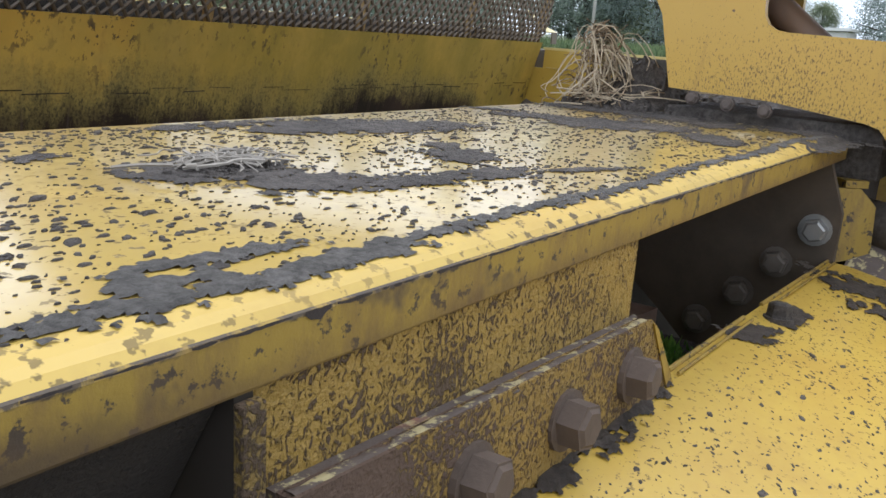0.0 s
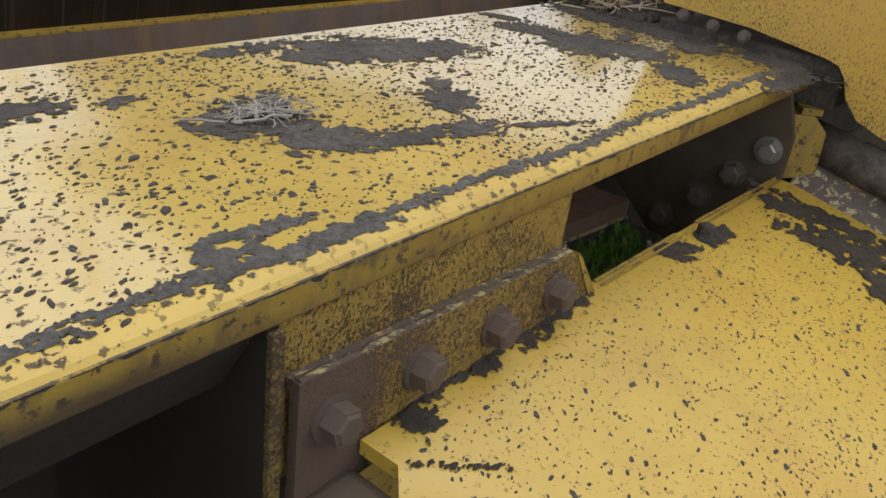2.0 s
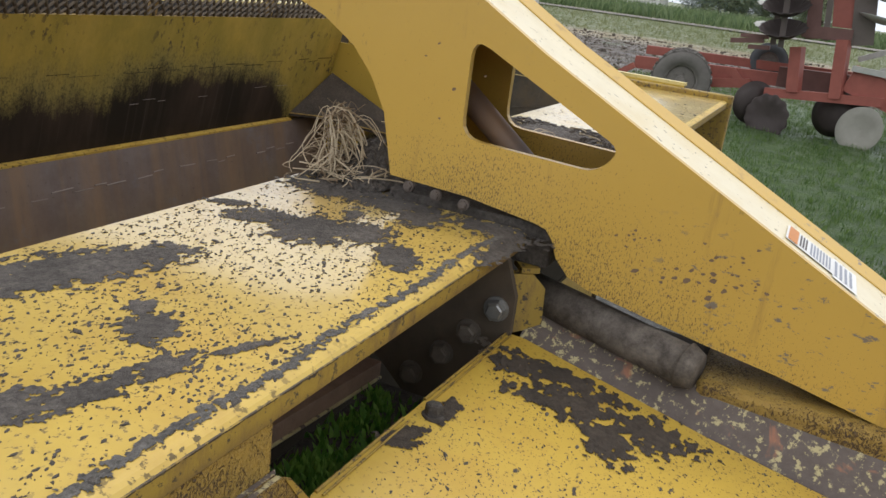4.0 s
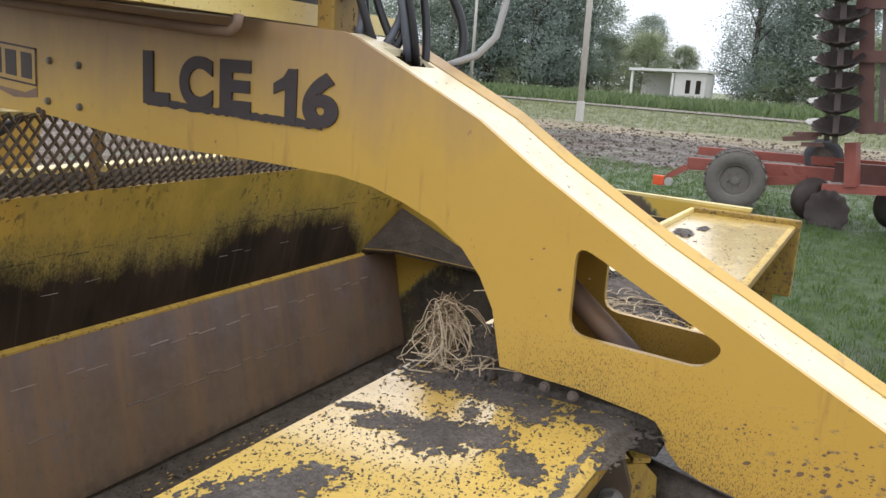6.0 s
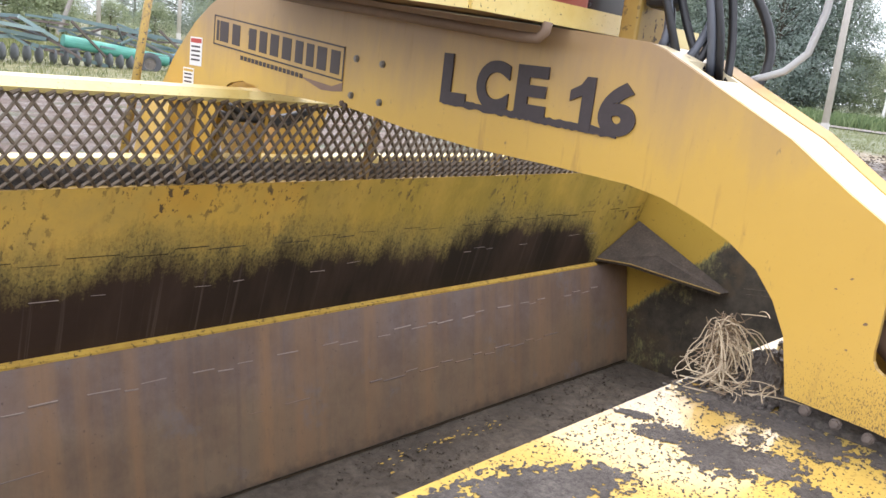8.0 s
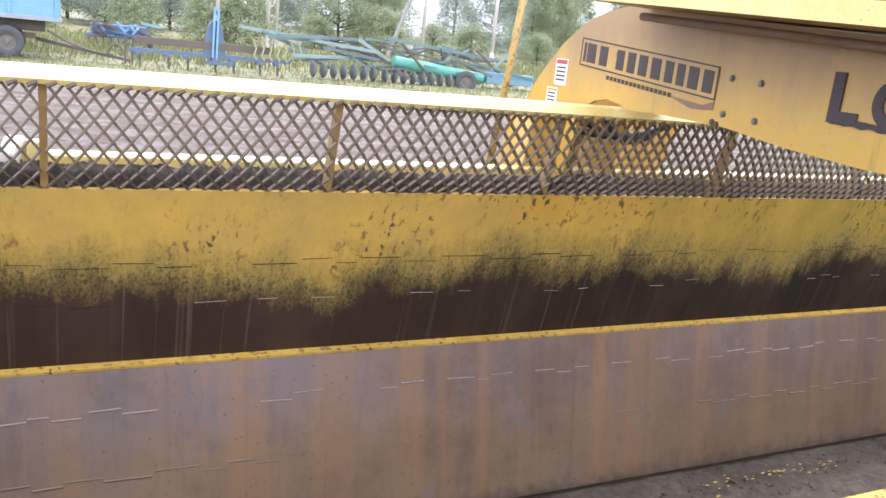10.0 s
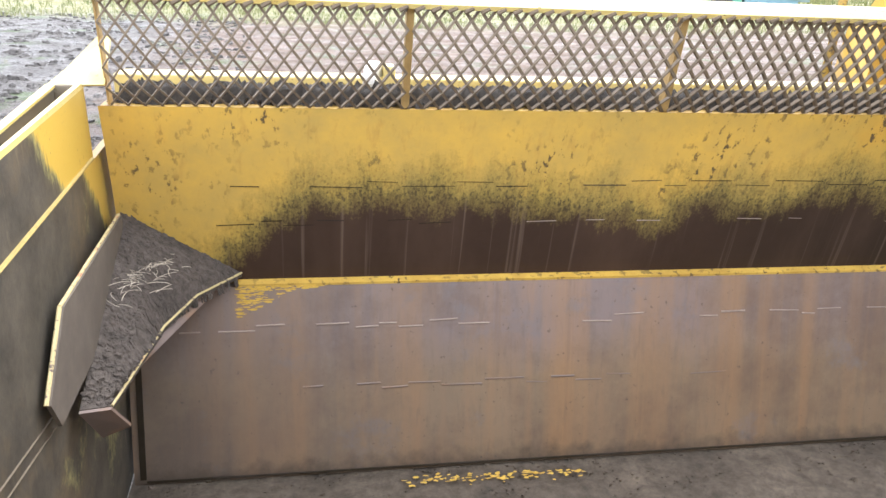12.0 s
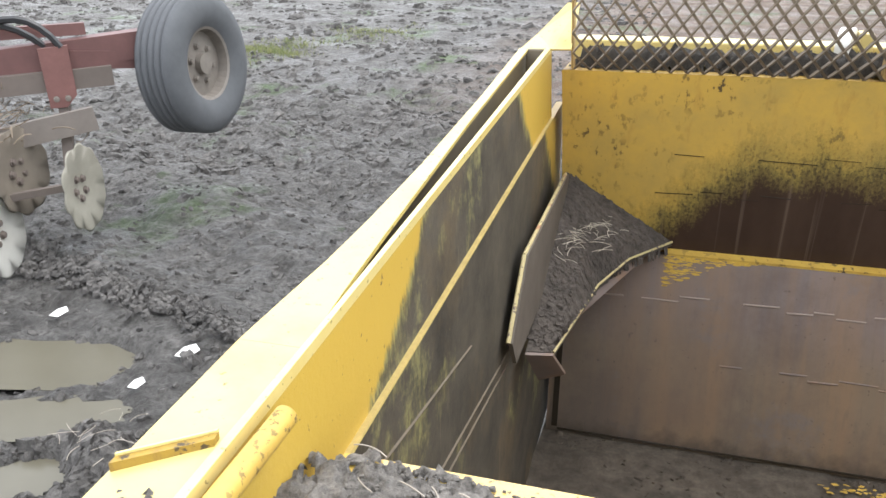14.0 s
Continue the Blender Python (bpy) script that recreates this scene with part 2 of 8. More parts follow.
def blade_steel(name, split, up=(0.25, 0.200, 0.188), down=(0.285, 0.212, 0.142)):
    """Bare scraper blade: mauve-grey above the seam, olive-brown below, with soft runs of rust."""
    n = Nodes(name)
    z = n.axis(2)
    cloudy = n.math("MULTIPLY", n.noise(3.0, 6, 0.65), 0.30)
    h = n.steps(n.ramp(n.math("ADD_FREE", z, cloudy), split + 0.05, split + 0.30), (0.2, 0.0), (0.8, 1.0))
    t = n.mix(h, n.mix(n.noise(5.0, 7, 0.7), down, tuple(c * 0.6 for c in down)), n.mix(n.noise(4.0, 7, 0.7), up, tuple(c * 0.62 for c in up)))
    t = n.mix(n.steps(n.noise(2.0, 7, 0.75), (0.45, 0.0), (0.62, 0.7)), t, (0.125, 0.085, 0.065))
    t = n.mix(n.steps(n.noise(1.0, 6, 0.65, n.scaled(5, 0, 0.7)), (0.46, 0.0), (0.68, 0.65)), t, (0.28, 0.175, 0.10))
    t = n.mix(n.steps(n.noise(1.0, 5, 0.6, n.scaled(9, 0, 0.30), 0.3), (0.47, 0.0), (0.78, 0.8)), t, (0.33, 0.195, 0.095))
    # darker brown towards +x
    t = n.mix(n.math("MULTIPLY", n.ramp(n.math("ADD_FREE", n.axis(0), n.math("MULTIPLY", n.noise(1.1, 5, 0.65), 1.2)), -0.6, 1.2), 0.32), t, n.mix(n.noise(2.5, 6, 0.7, n.scaled(1, 1, 0.5)), (0.070, 0.055, 0.042), (0.17, 0.098, 0.05)))
    t = n.mix(n.steps(n.noise(3.6, 6, 0.7), (0.58, 0.0), (0.70, 0.6)), t, (0.17, 0.165, 0.185))
    t = n.mix(n.steps(n.noise(1.0, 5, 0.6, n.scaled(22, 0, 0.6)), (0.58, 0.0), (0.75, 0.5)), t, (0.15, 0.10, 0.075))
    t = n.mix(n.steps(n.noise(1.0, 4, 0.6, n.scaled(60, 60, 2.0)), (0.55, 0.0), (0.78, 0.35)), t, (0.10, 0.08, 0.07))
    t = n.mix(n.steps(n.noise(70, 4, 0.6), (0.66, 0.0), (0.70, 0.7)), t, (0.09, 0.065, 0.05))
    end = n.ramp(n.math("ADD_FREE", n.axis(0), n.math("MULTIPLY", n.noise(1.6, 5, 0.65), 0.9)), -0.55, -1.65)
    t = n.mix(n.math("MULTIPLY", end, 0.42), t, n.mix(n.noise(3.0, 6, 0.7), (0.075, 0.068, 0.062), (0.16, 0.145, 0.135)))
    # colour darkens raggedly towards the blade's foot
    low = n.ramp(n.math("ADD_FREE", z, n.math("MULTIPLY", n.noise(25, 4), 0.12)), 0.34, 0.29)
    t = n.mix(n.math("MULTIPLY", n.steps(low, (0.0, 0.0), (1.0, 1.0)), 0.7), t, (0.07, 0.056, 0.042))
    return n.done(t, n.mix(n.noise(12), (0.38,) * 3, (0.65,) * 3), 0.1, n.noise(60, 7, 0.7), 0.25, 0.0015)


def stained_wall(name, lo, hi, wet=(0.031, 0.0185, 0.0125)):
    """Yellow paint above, moss at the seam, and brown soil stain below, with drips; cleaner towards both ends."""
    n = Nodes(name)
    z, x = n.axis(2), n.axis(0)
    w = n.math("MULTIPLY", n.noise(1.35, 7, 0.70, n.scaled(1, 0, 0.6)), 0.62)
    drip = n.math("MULTIPLY", n.noise(1.0, 8, 0.8, n.scaled(40, 0, 9)), 0.16)
    grain = n.math("MULTIPLY", n.noise(150, 4, 0.7), 0.10)
    ends = n.math("MULTIPLY", n.ramp(n.math("ABSOLUTE", n.math("ADD_FREE", x, -0.1)), 1.85, 2.15), 0.35)
    h = n.math("ADD_FREE", n.math("SUB_FREE", n.math("SUB_FREE", n.math("SUB_FREE", z, w), drip), grain), ends)
    h = n.ramp(h, lo - 0.20, hi - 0.17)
    yel = n.mix(n.steps(n.noise(2.4, 7, 0.72), (0.35, 0.0), (0.65, 1.0)), (0.43, 0.295, 0.080), (0.63, 0.39, 0.07))
    yel = n.mix(n.steps(n.noise(1.3, 5, 0.6), (0.56, 0.0), (0.68, 0.7)), yel, (0.62, 0.32, 0.045))
    yel = n.mix(n.steps(n.noise(1.0, 5, 0.65, n.scaled(30, 30, 1.6)), (0.58, 0.0), (0.75, 0.5)), yel, (0.30, 0.16, 0.05))
    mossy = n.math("MULTIPLY", n.ramp(n.math("ADD_FREE", x, n.noise(1.6, 5, 0.65)), 0.0, 1.3), n.steps(n.noise(5.0, 7, 0.72, n.scaled(1, 1, 0.5)), (0.30, 0.25), (0.60, 0.8)))
    yel = n.mix(mossy, yel, (0.235, 0.180, 0.035))
    chip_area = n.steps(n.noise(2.6, 5, 0.65), (0.46, 0.05), (0.60, 1.0))
    chips = n.math("MULTIPLY", n.steps(n.noise(48, 5, 0.65, n.scaled(1, 1, 0.6)), (0.57, 0.0), (0.60, 0.95)), chip_area)
    yel = n.mix(chips, yel, (0.085, 0.06, 0.035))
    spl = n.steps(n.noise(130, 4, 0.65, n.scaled(1, 1, 0.6)), (0.50, 0.0), (0.60, 0.8))
    moss = n.mix(spl, n.mix(n.noise(8), (0.29, 0.215, 0.05), (0.19, 0.155, 0.06)), (0.062, 0.052, 0.026))
    runs = n.steps(n.noise(1.0, 4, 0.55, n.scaled(48, 0, 0.7)), (0.60, 0.0), (0.70, 0.6))
    dark = n.mix(n.noise(6.0, 7, 0.72), wet, tuple(c * 1.9 for c in wet))
    # the dark zone turns nearly black towards +x
    black = n.ramp(n.math("ADD_FREE", x, n.math("MULTIPLY", n.noise(1.2, 4), 0.8)), -0.4, 0.9)
    dark = n.mix(n.math("MULTIPLY", black, 0.85), dark, (0.018, 0.014, 0.009))
    dark = n.mix(n.steps(n.noise(1.0, 5, 0.6, n.scaled(7, 7, 0.9)), (0.45, 0.0), (0.75, 0.6)), dark, (0.075, 0.047, 0.032))
    dark = n.mix(n.math("MULTIPLY", runs, n.math("SUBTRACT", 1.0, n.math("MULTIPLY", black, 0.7))), dark, (0.145, 0.105, 0.078))
    t = n.mix(n.steps(h, (0.22, 0.0), (0.62, 1.0)), dark, moss)
    t = n.mix(n.steps(h, (0.52, 0.0), (0.98, 1.0)), t, yel)
    r = n.mix(n.steps(h, (0.3, 0.0), (0.9, 1.0)), (0.7,) * 3, (0.42,) * 3)
    return n.done(t, r, 0.0, n.noise(140, 5, 0.7), 0.3, 0.0012)


def side_wall_paint(name, y0, y1):
    """Yellow paint with a broad ragged soil stain along the middle of the wall, greenish at its edges."""
    n = Nodes(name)
    y, z = n.axis(1), n.axis(2)
    w = n.math("ADD_FREE", n.math("MULTIPLY", n.noise(1.0, 6, 0.7, n.scaled(7, 7, 4)), 0.30), n.math("MULTIPLY", n.noise(1.0, 6, 0.75, n.scaled(60, 60, 10)), 0.22))
    w = n.math("MULTIPLY", w, 0.5)
    lean = n.math("SUB_FREE", y, n.math("ADD_FREE", z, n.math("MULTIPLY", z, 0.6)))
    front = n.ramp(n.math("ADD_FREE", lean, w), y0, y0 + 0.09)
    rear = n.ramp(n.math("ADD_FREE", n.math("ADD_FREE", y, w), z), y1, y1 + 0.08)
    mask = n.math("SUBTRACT", front, rear)
    yel = n.mix(n.noise(3.0), (0.50, 0.33, 0.05), (0.58, 0.39, 0.07))
    yel = n.mix(n.steps(n.noise(80, 4, 0.6), (0.66, 0.0), (0.70, 0.9)), yel, (0.10, 0.065, 0.03))
    moss = n.mix(n.steps(n.noise(90, 4, 0.65, n.scaled(1, 1, 0.5)), (0.45, 0.0), (0.58, 0.9)), (0.27, 0.25, 0.10), (0.085, 0.077, 0.045))
    runs = n.steps(n.noise(1.0, 5, 0.65, n.scaled(36, 36, 3.0)), (0.62, 0.0), (0.74, 0.45))
    dark = n.mix(n.steps(n.noise(8.0, 9, 0.78), (0.35, 0.0), (0.65, 1.0)), (0.030, 0.026, 0.019), (0.092, 0.078, 0.057))
    dark = n.mix(n.steps(n.noise(3.5, 5, 0.7), (0.50, 0.0), (0.68, 0.7)), dark, (0.13, 0.09, 0.045))
    dark = n.mix(runs, dark, (0.22, 0.18, 0.12))
    dark = n.mix(n.steps(n.noise(2.6, 7, 0.75), (0.55, 0.0), (0.63, 0.8)), dark, moss)
    t = n.mix(n.steps(mask, (0.10, 0.0), (0.35, 1.0)), yel, moss)
    t = n.mix(n.steps(mask, (0.35, 0.0), (0.60, 1.0)), t, dark)
    return n.done(t, n.mix(mask, (0.42,) * 3, (0.7,) * 3), 0.0, n.noise(120, 5, 0.7), 0.3, 0.0015)


def plain(name, color, rough=0.6, metal=0.0, vary=0.25, scale=15.0, bump=0.2):
    n = Nodes(name)
    t = n.mix(n.noise(scale, 6, 0.7), tuple(c * (1 - vary) for c in color), tuple(min(1, c * (1 + vary)) for c in color))
    return n.done(t, rough, metal, n.noise(scale * 6, 5, 0.7), bump, 0.001)


M_TOP = paint("yellow_top_paint", YEL, 0.8, 0.25, 0.30, 170, 0.95, 0.12, 1.9)
M_WING = paint("yellow_wing_paint", (0.525, 0.348, 0.052), 0.7, 0.3, 0.40, 200, 0.2, 0.25)
M_EDGE_FOLD = paint("scuffed_edge_paint", (0.56, 0.38, 0.075), 1.0, 0.5, 0.55, 120, 0.15, 0.35, 1.5)
M_LIP = lip_paint("old_yellow_paint")
M_RIM_EDGE = lip_paint("chipped_lip_paint", True)
M_ARM = arm_paint("yellow_arm_paint")
# rails: strong skylight on their top faces is put into the pale yellow
M_RAIL = paint("lit_yellow_rail_paint", (0.70, 0.575, 0.22), 0.35, 0.2, 0.45, 120, 0.45, 0.28)
# slope: the sky's reflection is put into the whitish paint
M_SLOPE = paint("glare_slope_paint", (0.72, 0.62, 0.40), 0.4, 0.2, 0.42, 90, 0.45, 0.3, 1.5)
M_LEDGE_Y = paint("chipped_ledge_paint", (0.56, 0.37, 0.07), 1.0, 0.6, 0.5, 55)
M_POST = plain("rusty_post_paint", (0.38, 0.25, 0.09), 0.65, 0, 0.45, 30)
M_OLD = paint("yellow_worn_paint", YEL_OLD, 0.8, 0.7, 0.5, 70)
M_CRUST = crusted("crusted_paint", (0.44, 0.275, 0.055), (0.090, 0.057, 0.03), 0.29, band=(1.156, 1.172))
M_CHEEK = crusted("soiled_cheek_edge", (0.27, 0.175, 0.045), (0.070, 0.045, 0.025), 0.45)
M_FACE = crusted("brown_crusted_paint", (0.36, 0.225, 0.05), (0.088, 0.055, 0.036), 0.33, fade=(-0.835, -0.90))
M_RUSTY = plain("rusted_flange", (0.29, 0.185, 0.13), 0.8, 0.05, 0.5, 40, 0.6)
M_CHIP_DARK = plain("dark_chipped_edge", (0.045, 0.034, 0.028), 0.8, 0.0, 0.5, 90, 0.4)
M_UNDER = crusted("dark_under_face", (0.10, 0.068, 0.020), (0.026, 0.019, 0.012), 0.75)
M_WEB = plain("dark_brown_web", (0.095, 0.070, 0.046), 0.85, 0.0, 0.5, 18, 0.5)
M_WEB_BOLT = plain("soiled_bolt", (0.13, 0.105, 0.08), 0.7, 0.1, 0.4, 50, 0.4)
M_LEDGE = weathered("weathered_ledge")
M_BEAD = weathered("flaked_bead", 0.50)
M_EDGE = weathered("pale_edge", 0.40)
M_SLOT = plain("dull_grey_paint", (0.15, 0.125, 0.09), 0.6, 0, 0.4, 6, 0.3)
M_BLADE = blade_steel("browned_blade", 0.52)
M_SOIL = soil("dry_soil")
M_WETSOIL = soil("wet_brown_soil", (0.050, 0.038, 0.028), (0.13, 0.10, 0.075), 110, 0.6)
M_STREAK = soil("smeared_soil", (0.10, 0.09, 0.075), (0.29, 0.265, 0.235), 200)
M_HEAP = soil("grey_heap_soil", (0.105, 0.097, 0.088), (0.33, 0.305, 0.275), 90)
M_GUSSET = soil("gusset_soil", (0.052, 0.043, 0.036), (0.135, 0.114, 0.097), 60)
M_FLAKE = soil("soil_flakes", (0.085, 0.07, 0.058), (0.19, 0.165, 0.14), 120)
M_BED = soil("bowl_soil", (0.068, 0.056, 0.043), (0.175, 0.142, 0.108), 22)
M_STEEL = steel("browned_steel")
M_FIN = plain("soiled_fin", (0.105, 0.088, 0.070), 0.75, 0.0, 0.45, 14, 0.4)
M_WEAR = plain("worn_strip", (0.12, 0.096, 0.066), 0.7, 0.0, 0.5, 30, 0.4)
# wall caps: paler than the wall's yellow, with skylight in the colour
M_CAP = paint("lit_cap_paint", (0.60, 0.485, 0.17), 0.35, 0.2, 0.5, 110, 0.35, 0.25)
# near-black steel; inside the front beam its colour also holds the shade
M_DARK = steel("dark_and_shaded_steel", (0.034, 0.027, 0.018), (0.035, 0.022, 0.014), 0.8, 0.3, 0.0)
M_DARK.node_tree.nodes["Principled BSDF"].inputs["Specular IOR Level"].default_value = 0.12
M_BOLT = plain("rusty_bolt", (0.115, 0.082, 0.06), 0.8, 0.1, 0.4, 60, 0.5)
M_GREASE = soil("dusty_pipe", (0.065, 0.052, 0.042), (0.25, 0.21, 0.17), 30, 0.8, 0.7, 0.003)
M_WALL = stained_wall("stained_ejector_wall", 0.66, 0.86)
M_WALL.node_tree.nodes["Principled BSDF"].inputs["Specular IOR Level"].default_value = 0.15
M_SIDE = side_wall_paint("stained_side_wall", -1.135, 2.77)
M_SIDE_LOW = side_wall_paint("soiled_side_wall", -6.0, 2.94)
M_SIDE_LOW_B = side_wall_paint("soiled_side_wall_far", -6.0, 2.48)
M_MESH = plain("rusty_mesh", (0.165, 0.128, 0.088), 0.65, 0.15, 0.45, 25)
M_LETTER = plain("dark_letter_paint", (0.052, 0.04, 0.04), 0.6, 0.0, 0.3, 60)
M_DECAL_INK = plain("decal_ink", (0.05, 0.035, 0.03), 0.5)
M_WHITE = plain("white_decal", (0.75, 0.74, 0.70), 0.45, 0, 0.06)
M_RED = plain("red_ink", (0.45, 0.06, 0.04), 0.5)
M_ORANGE = plain("orange_ink", (0.55, 0.20, 0.04), 0.5)
M_STRAW_OLD = plain("old_grey_straw", (0.34, 0.30, 0.25), 0.85, 0, 0.45, 20)
M_STRAW = plain("straw", (0.52, 0.42, 0.28), 0.8, 0, 0.4, 8)
M_HOSE = plain("black_hose", (0.018, 0.018, 0.019), 0.42, 0, 0.3)
M_RIDGE = plain("worn_ridge_paint", (0.38, 0.285, 0.095), 0.55, 0, 0.45, 60)
M_CHIP_BROWN = plain("flaked_paint_spot", (0.19, 0.125, 0.075), 0.8, 0, 0.4, 60)
M_CHIP = plain("worn_yellow", (0.55, 0.36, 0.06), 0.6, 0, 0.4, 50)

# ---- building blocks ----
TOP, FRONT, REAR = 1.172, 0.015, 0.421


def part(name, bm, material, parent=None, label="", smooth=False):
    me = bpy.data.meshes.new(name)
    bmesh.ops.recalc_face_normals(bm, faces=bm.faces[:])
    bm.to_mesh(me)
    bm.free()
    me.materials.append(material)
    if smooth:
        for p in me.polygons:
            p.use_smooth = True
    ob = new(name, me)
    ob.parent = parent
    if label:
        ob["label"] = label
    return ob


def thing(name, label, category, group="", kind=""):
    return tagged(new(name), label, category, group, kind)


def box(bm, lo, hi, bevel=0.0, turn=None):
    x0, y0, z0 = lo
    x1, y1, z1 = hi
    v = [bm.verts.new(p) for p in ((x0, y0, z0), (x1, y0, z0), (x1, y1, z0), (x0, y1, z0), (x0, y0, z1), (x1, y0, z1), (x1, y1, z1), (x0, y1, z1))]
    fs = [bm.faces.new([v[i] for i in f]) for f in ((3, 2, 1, 0), (4, 5, 6, 7), (0, 1, 5, 4), (1, 2, 6, 5), (2, 3, 7, 6), (3, 0, 4, 7))]
    if turn is not None:
        for a in v:
            a.co = turn @ a.co
    if bevel:
        bmesh.ops.bevel(bm, geom=list({e for f in fs for e in f.edges}), offset=bevel, segments=2, profile=0.5, affect="EDGES")
    return v


def hexa(bm, low, high):
    """A solid between two quads of four points each."""
    a, b = [bm.verts.new(p) for p in low], [bm.verts.new(p) for p in high]
    bm.faces.new(a[::-1])
    bm.faces.new(b)
    k = len(a)
    for i in range(k):
        bm.faces.new((a[i], a[(i + 1) % k], b[(i + 1) % k], b[i]))
    return a + b


def slab(bm, outline, lift, holes=(), bevel=0.0):
    """A plate: an outline of 3D points, thickened by the vector lift, with holes through it."""
    lift = Vector(lift)
    loops = [[bm.verts.new(p) for p in ring] for ring in (outline, *holes)]
    far = [[bm.verts.new(Vector(p) + lift) for p in ring] for ring in (outline, *holes)]
    for side in (loops, far):
        edges = [bm.edges.new((r[i], r[(i + 1) % len(r)])) for r in side for i in range(len(r))]
        bmesh.ops.triangle_fill(bm, use_beauty=True, use_dissolve=True, edges=edges)
    for a, b in zip(loops, far):
        for i in range(len(a)):
            j = (i + 1) % len(a)
            bm.faces.new((a[i], a[j], b[j], b[i]))


def tube(bm, a, b, r, sides=12, r2=None, caps=True):
    a, b = Vector(a), Vector(b)
    d = (b - a).normalized()
    u = d.orthogonal().normalized()
    w = d.cross(u)
    rings = []
    for p, rr in ((a, r), (b, r if r2 is None else r2)):
        rings.append([bm.verts.new(p + rr * (math.cos(k * math.tau / sides) * u + math.sin(k * math.tau / sides) * w)) for k in range(sides)])
    for k in range(sides):
        bm.faces.new((rings[0][k], rings[0][(k + 1) % sides], rings[1][(k + 1) % sides], rings[1][k]))
    if caps:
        bm.faces.new(rings[0][::-1])
        bm.faces.new(rings[1])


def wire(bm, pts, r, sides=6):
    """A round wire or hose along points."""
    pts = [Vector(p) for p in pts]
    last, u = None, None
    for i, p in enumerate(pts):
        d = (pts[min(i + 1, len(pts) - 1)] - pts[max(i - 1, 0)]).normalized()
        u = d.orthogonal().normalized() if u is None else (u - u.dot(d) * d).normalized()
        w = d.cross(u)
        ring = [bm.verts.new(p + r * (math.cos(k * math.tau / sides) * u + math.sin(k * math.tau / sides) * w)) for k in range(sides)]
        if last:
            for k in range(sides):
                bm.faces.new((last[k], last[(k + 1) % sides], ring[(k + 1) % sides], ring[k]))
        else:
            bm.faces.new(ring[::-1])
        last = ring
    bm.faces.new(last)


def curve_pts(a, b, sag, n=12):
    """Points from a to b, bowed by the vector sag."""
    a, b, sag = Vector(a), Vector(b), Vector(sag)
    return [a.lerp(b, i / n) + sag * (4 * (i / n) * (1 - i / n)) for i in range(n + 1)]


def hex_bolt(parent, place, way, size=0.02, material=None, name="bolt", high=0.55):
    """A hex head on a washer; way is the direction in which the head points."""
    bm = bmesh.new()
    p, w = Vector(place), Vector(way).normalized()
    tube(bm, p - 0.004 * w, p + 0.003 * w, size * 0.72, 16)
    tube(bm, p + 0.003 * w, p + size * high * w, size * 0.58, 6, size * 0.56)
    tube(bm, p + size * high * w, p + size * (high + 0.08) * w, size * 0.5, 6, size * 0.40)
    return part(name, bm, material or M_BOLT, parent)


def dirt_patch(name, blobs, z, cell, height, label, material=None, rough=0.55, seed=0, grow=1.0, fine=50.0):
    """A thin crust of soil with a ragged outline, made of overlapping ovals (x, y, half length, half width, degrees)."""
    bm = bmesh.new()
    x0 = min(b[0] - b[2] for b in blobs) - 0.02
    x1 = max(b[0] + b[2] for b in blobs) + 0.02
    y0 = min(b[1] - max(b[2], b[3]) for b in blobs) - 0.02
    y1 = max(b[1] + max(b[2], b[3]) for b in blobs) + 0.02

    def level(x, y):
        best = -9.0
        for bx, by, a, c, deg in blobs:
            ca, sa = math.cos(radians(deg)), math.sin(radians(deg))
            u, v = (x - bx) * ca + (y - by) * sa, -(x - bx) * sa + (y - by) * ca
            best = max(best, 1.0 - math.sqrt((u / a) ** 2 + (v / c) ** 2))
        q = Vector((x * fine * 0.8 + seed, y * fine * 1.2, seed))
        return best * grow + rough * 1.25 * noise.fractal(q, 0.45, 2.2, 6) - 0.04

    nx, ny = int((x1 - x0) / cell) + 1, int((y1 - y0) / cell) + 1
    val = {(i, j): level(x0 + i * cell, y0 + j * cell) for i in range(nx + 1) for j in range(ny + 1)}
    made = {}

    def corner(i, j):
        if (i, j) not in made:
            x, y, f = x0 + i * cell, y0 + j * cell, val[i, j]
            lump = 0.75 + 0.5 * noise.noise(Vector((x * 140, y * 140, seed + 3.0)))
            h = 0.0006 + height * min(1.0, max(0.0, f) * 2.2) * max(0.15, lump)
            if f <= 0:
                h = 0.0001
            if abs(z - TOP) < 0.002:
                h -= droop(y)
            jit = Vector((noise.noise(Vector((x * 300, y * 300, 1))), noise.noise(Vector((x * 300, y * 300, 9))), 0)) * cell * 0.5
            made[i, j] = bm.verts.new(Vector((x, y, z + h)) + jit)
        return made[i, j]

    for i in range(nx):
        for j in range(ny):
            ring = ((i, j), (i + 1, j), (i + 1, j + 1), (i, j + 1))
            if sum(val[k] > 0 for k in ring) >= 2:
                bm.faces.new([corner(*k) for k in ring])
    ob = part(name, bm, material or M_SOIL, None, "", True)
    return tagged(ob, label, "dirt", "", "stuff")


def droop(y):
    """How far the beam's top plate falls away towards its front edge."""
    return float(np.interp(y, (0.015, 0.0185, 0.023, 0.028, 0.034), (0.0066, 0.0036, 0.0017, 0.0006, 0.0)))


